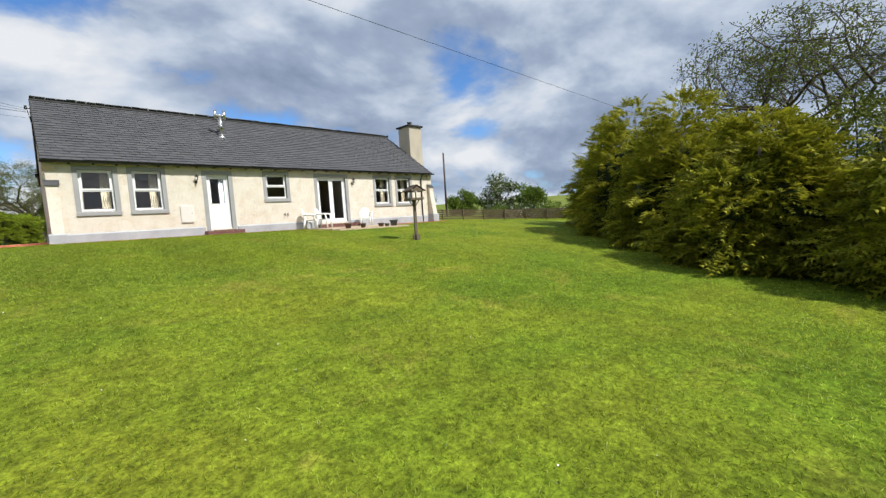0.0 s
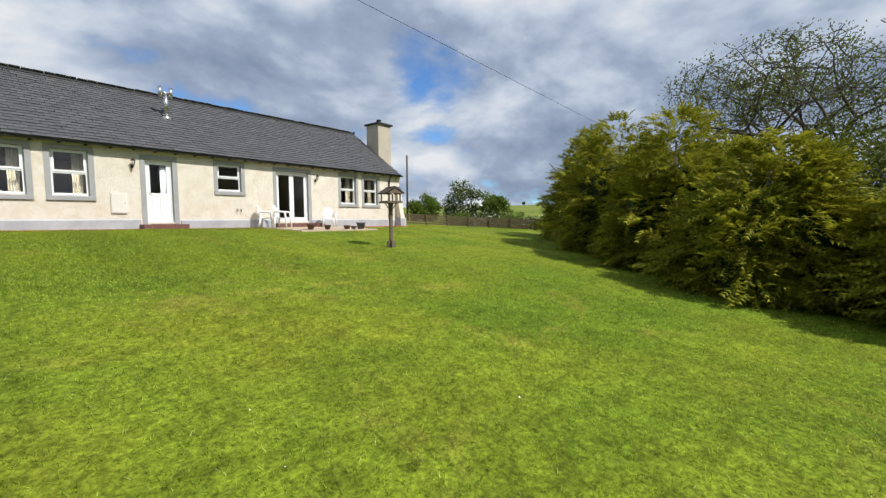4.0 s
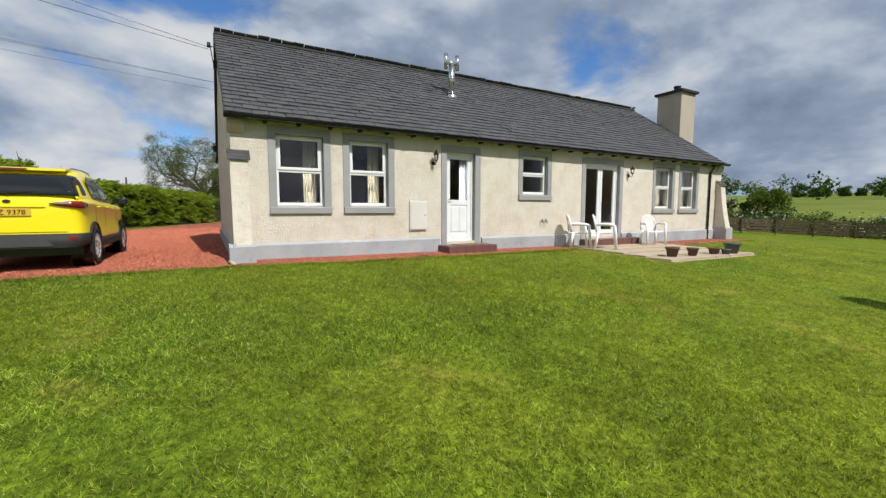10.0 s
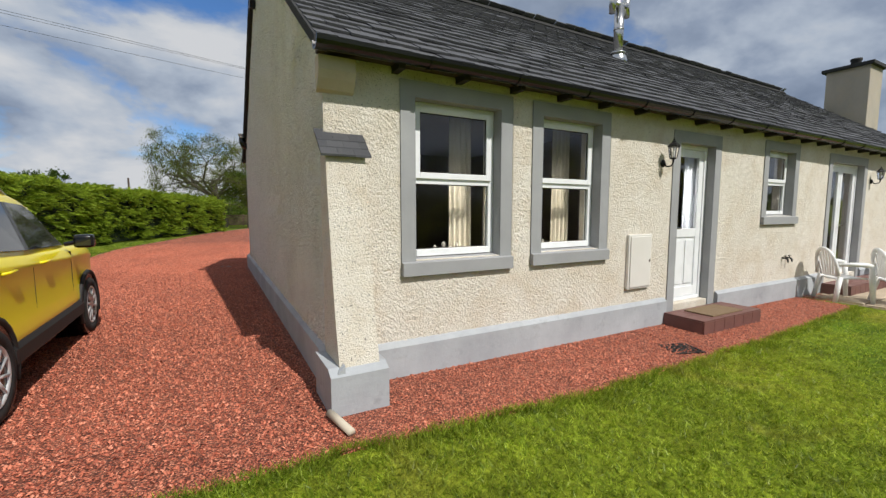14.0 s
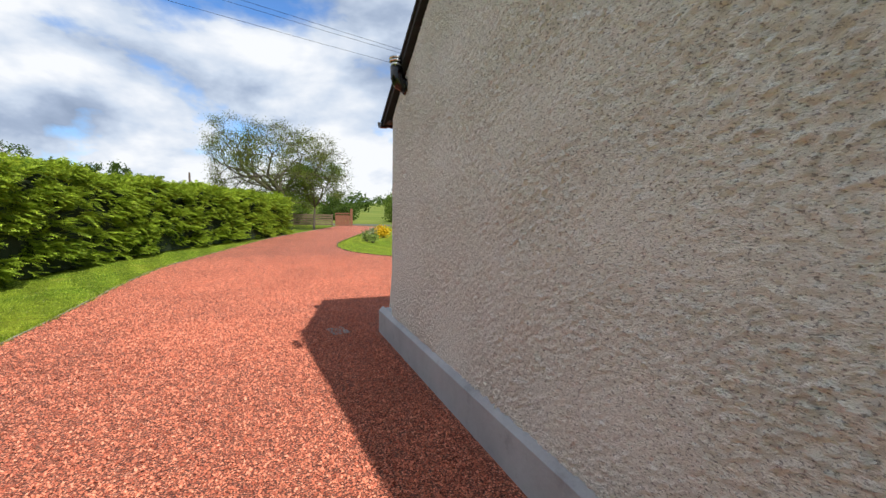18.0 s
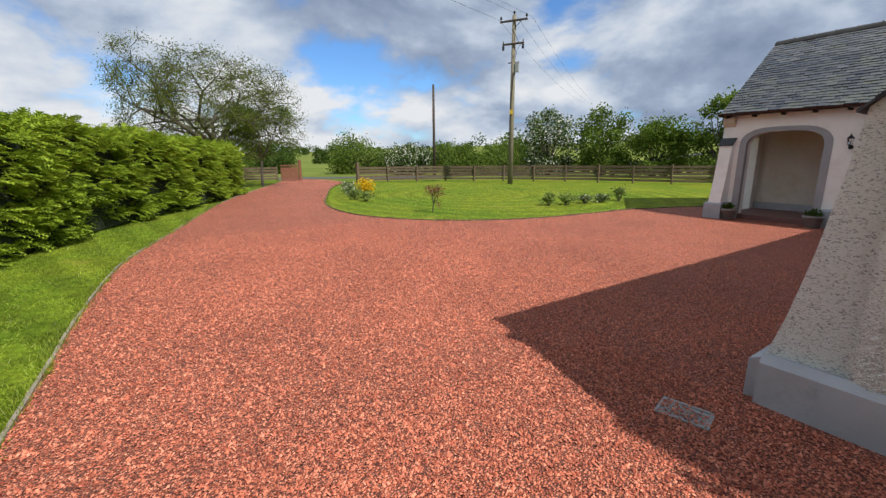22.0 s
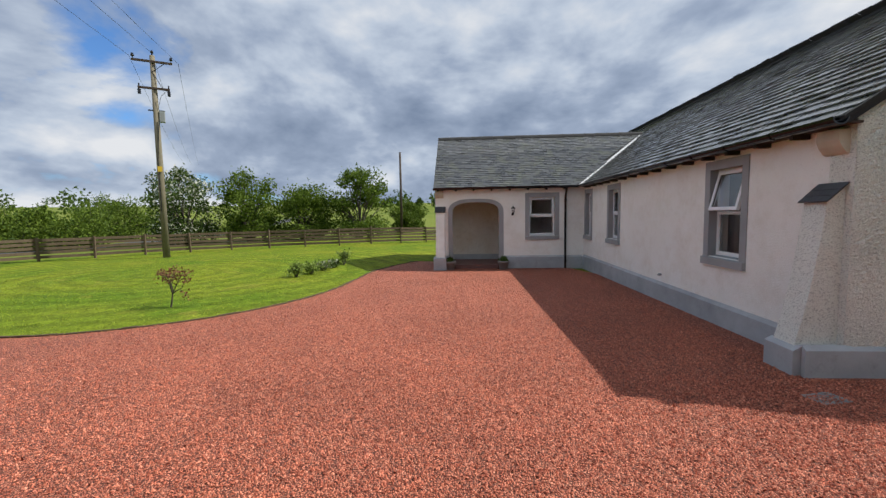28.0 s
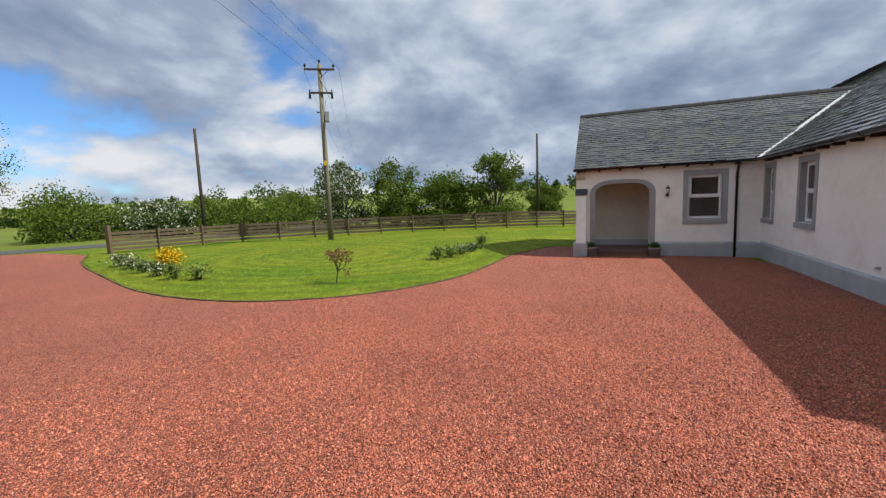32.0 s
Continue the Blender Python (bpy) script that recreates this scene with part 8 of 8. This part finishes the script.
BLADE = material("grass_blade", blade_surface)
for name, args in (("lawn_grass", (-6.0, 9.5, -22.5, 2.0, 400, 0.044, 401)), ("near_lawn_grass", (-4.0, 5.5, -10.0, 1.6, 1000, 0.052, 406)), ("outer_lawn_grass", (4.5, 19.0, -18.0, 3.0, 150, 0.045, 402)), ("west_lawn_grass", (-13.5, -2.0, -20.0, 6.0, 100, 0.045, 403)),
                   ("verge_grass", (-8.5, 2.5, -2.0, 32.0, 300, 0.05, 404)), ("front_lawn_grass", (0.8, 16.5, 13.8, 30.0, 80, 0.045, 405))):
    v, t = turf(*args)
    o = new(name, tri_mesh(name, v, t, BLADE))
    tagged(o, "short mown green grass blades", "grass", kind="stuff")


def fringe(line, wide, per_m, high, seed, side):
    """Longer grass that leans over a cut edge."""
    rng = rand(seed)
    pts = np.array(line)
    seg = np.linalg.norm(np.diff(pts, axis=0), axis=1)
    at = np.concatenate([[0], np.cumsum(seg)])
    n = int(at[-1] * per_m)
    s = rng.uniform(0, at[-1], n)
    x, y = np.interp(s, at, pts[:, 0]), np.interp(s, at, pts[:, 1])
    dx, dy = np.interp(s + 0.1, at, pts[:, 0]) - np.interp(s - 0.1, at, pts[:, 0]), np.interp(s + 0.1, at, pts[:, 1]) - np.interp(s - 0.1, at, pts[:, 1])
    k = np.maximum(np.hypot(dx, dy), 1e-6)
    off = np.abs(rng.normal(size=n)) * wide * (0.6 + 0.6 * np.sin(s * 3.1) * np.sin(s * 7.7 + 1)) - 0.02
    x, y = x - side * dy / k * off, y + side * dx / k * off
    base = np.stack([x, y, ground_z(x, y)], 1)
    d = unit(np.concatenate([rng.normal(size=(n, 2)) * 0.6, np.full((n, 1), 0.9)], 1))
    t = unit(np.cross(d, rng.normal(size=(n, 3))))
    L = high * rng.uniform(0.5, 1.3, (n, 1))
    v = np.stack([base - t * 0.004, base + t * 0.004, base + d * L], 1).reshape(-1, 3)
    return v, np.arange(len(v)).reshape(-1, 3)


rng = rand(420)
n = 300
dx, dy = rng.normal(-3.0, 2.2, n), rng.uniform(-17.5, -9.5, n)
ring = np.array([(math.cos(a), math.sin(a)) for a in (k * math.pi / 3 for k in range(6))])
tip = rng.normal(size=(n, 2)) * 0.35
rad = rng.uniform(0.004, 0.0075, n)
flat_z = ground_z(dx, dy) + rng.uniform(0.028, 0.045, n)
v = np.stack([dx[:, None] + rad[:, None] * ring[:, 0], dy[:, None] + rad[:, None] * ring[:, 1], flat_z[:, None] + rad[:, None] * (ring[:, 0] * tip[:, :1] + ring[:, 1] * tip[:, 1:])], -1).reshape(-1, 3)
t = (np.array([(0, 1, 2), (0, 2, 3), (0, 3, 4), (0, 4, 5)])[None] + 6 * np.arange(n)[:, None, None]).reshape(-1, 3)
o = new("daisies", tri_mesh("daisies", v, t, grained("daisy_petals", (0.66, 0.66, 0.60), (0.80, 0.80, 0.76), 40.0, 0.7)))
tagged(o, "small white daisies scattered in the mown lawn", "daisies", kind="stuff")

FRONT_LINE = [(-4.55, -0.55), (-1.5, -0.40), (0, -0.42), (2, -0.55), (5, -0.52), (8.3, -0.35)]
v, t = joined(fringe(FRONT_LINE, 0.10, 1500, 0.075, 411, -1), fringe(WEST_EDGE[:55], 0.10, 1100, 0.075, 412, 1), fringe(LAWN_EDGE, 0.08, 500, 0.06, 413, 1))
o = new("edge_grass", tri_mesh("edge_grass", v, t, BLADE))
tagged(o, "longer grass leaning over the gravel's edge", "grass", kind="stuff")


def chip_surface(k):
    chip = k.ramp(k.island(), (0.0, (0.26, 0.056, 0.029)), (0.35, (0.45, 0.120, 0.064)), (0.75, (0.61, 0.194, 0.110)), (1.0, (0.71, 0.275, 0.17)))
    k.base(k.mix(1.0, chip, k.mix(1.0, k.ramp(k.noise(0.6, 4), (0.35, 0.88), (0.7, 1.08)), k.ramp(k.noise(24, 4, 0.7), (0.34, 0.74), (0.66, 1.22)), "MULTIPLY"), "MULTIPLY"))
    k.rough(0.75)
    k.bump(k.noise(300, 3), 0.3, 0.001)


CHIP = material("granite_chip", chip_surface)
rng = rand(500)
zones = [((-4.4, 9.6, 8.6, 18.0), 38000), ((-4.3, 1.8, 9.2, 15.6), 80000), ((-3.0, 0.0, -0.5, 10.2), 40000), ((-4.5, -3.0, -0.5, 9.0), 8000), ((-4.6, 5.0, 18.0, 34.0), 2500), ((0.3, 9.2, -0.55, 0.45), 6000), ((12.9, 17.6, -0.4, 0.45), 1200)]
px, py = [], []
for (x0, x1, y0, y1), n in zones:
    x, y = rng.uniform(x0, x1, n), rng.uniform(y0, y1, n)
    if n == 80000:
        x, y = rng.normal(-1.6, 2.9, n), rng.normal(12.0, 2.9, n)
    ok = (inside(x, y, drive_outline) | inside(x, y, BED_OUT)) & ~inside(x, y, HOUSE_OUT)
    ok |= (y < 0.45) & (y > -0.05) & (x > 0.45) & (x < 9.1) & ~((x > 4.45) & (x < 5.9))
    px.append(x[ok])
    py.append(y[ok])
px, py = np.concatenate(px), np.concatenate(py)
n = len(px)
oct_v = np.array([(1, 0, 0), (0, 1, 0), (-1, 0, 0), (0, -1, 0), (0, 0, 1), (0, 0, -1.0)])
oct_t = np.array([(0, 1, 4), (1, 2, 4), (2, 3, 4), (3, 0, 4), (1, 0, 5), (2, 1, 5), (3, 2, 5), (0, 3, 5)])
size = rng.uniform(0.0060, 0.0132, (n, 1, 1))
shape = oct_v[None] * size * rng.uniform(0.6, 1.3, (n, 6, 1)) * np.array((1.15, 0.9, 0.85))
ang = rng.uniform(0, 2 * math.pi, n)
ca, sa = np.cos(ang)[:, None], np.sin(ang)[:, None]
tiltx = rng.normal(size=(n, 1)) * 0.55
vx, vy, vz = shape[..., 0], shape[..., 1], shape[..., 2] + shape[..., 0] * tiltx
stones = np.stack([px[:, None] + vx * ca - vy * sa, py[:, None] + vx * sa + vy * ca, (ground_z(px, py) + 0.0265)[:, None] + vz], -1).reshape(-1, 3)
o = new("gravel_chips", tri_mesh("gravel_chips", stones, (oct_t[None, :4] + (np.arange(n) * 6)[:, None, None]).reshape(-1, 3), CHIP))
tagged(o, "loose red granite chips on the drive", "gravel", kind="stuff")
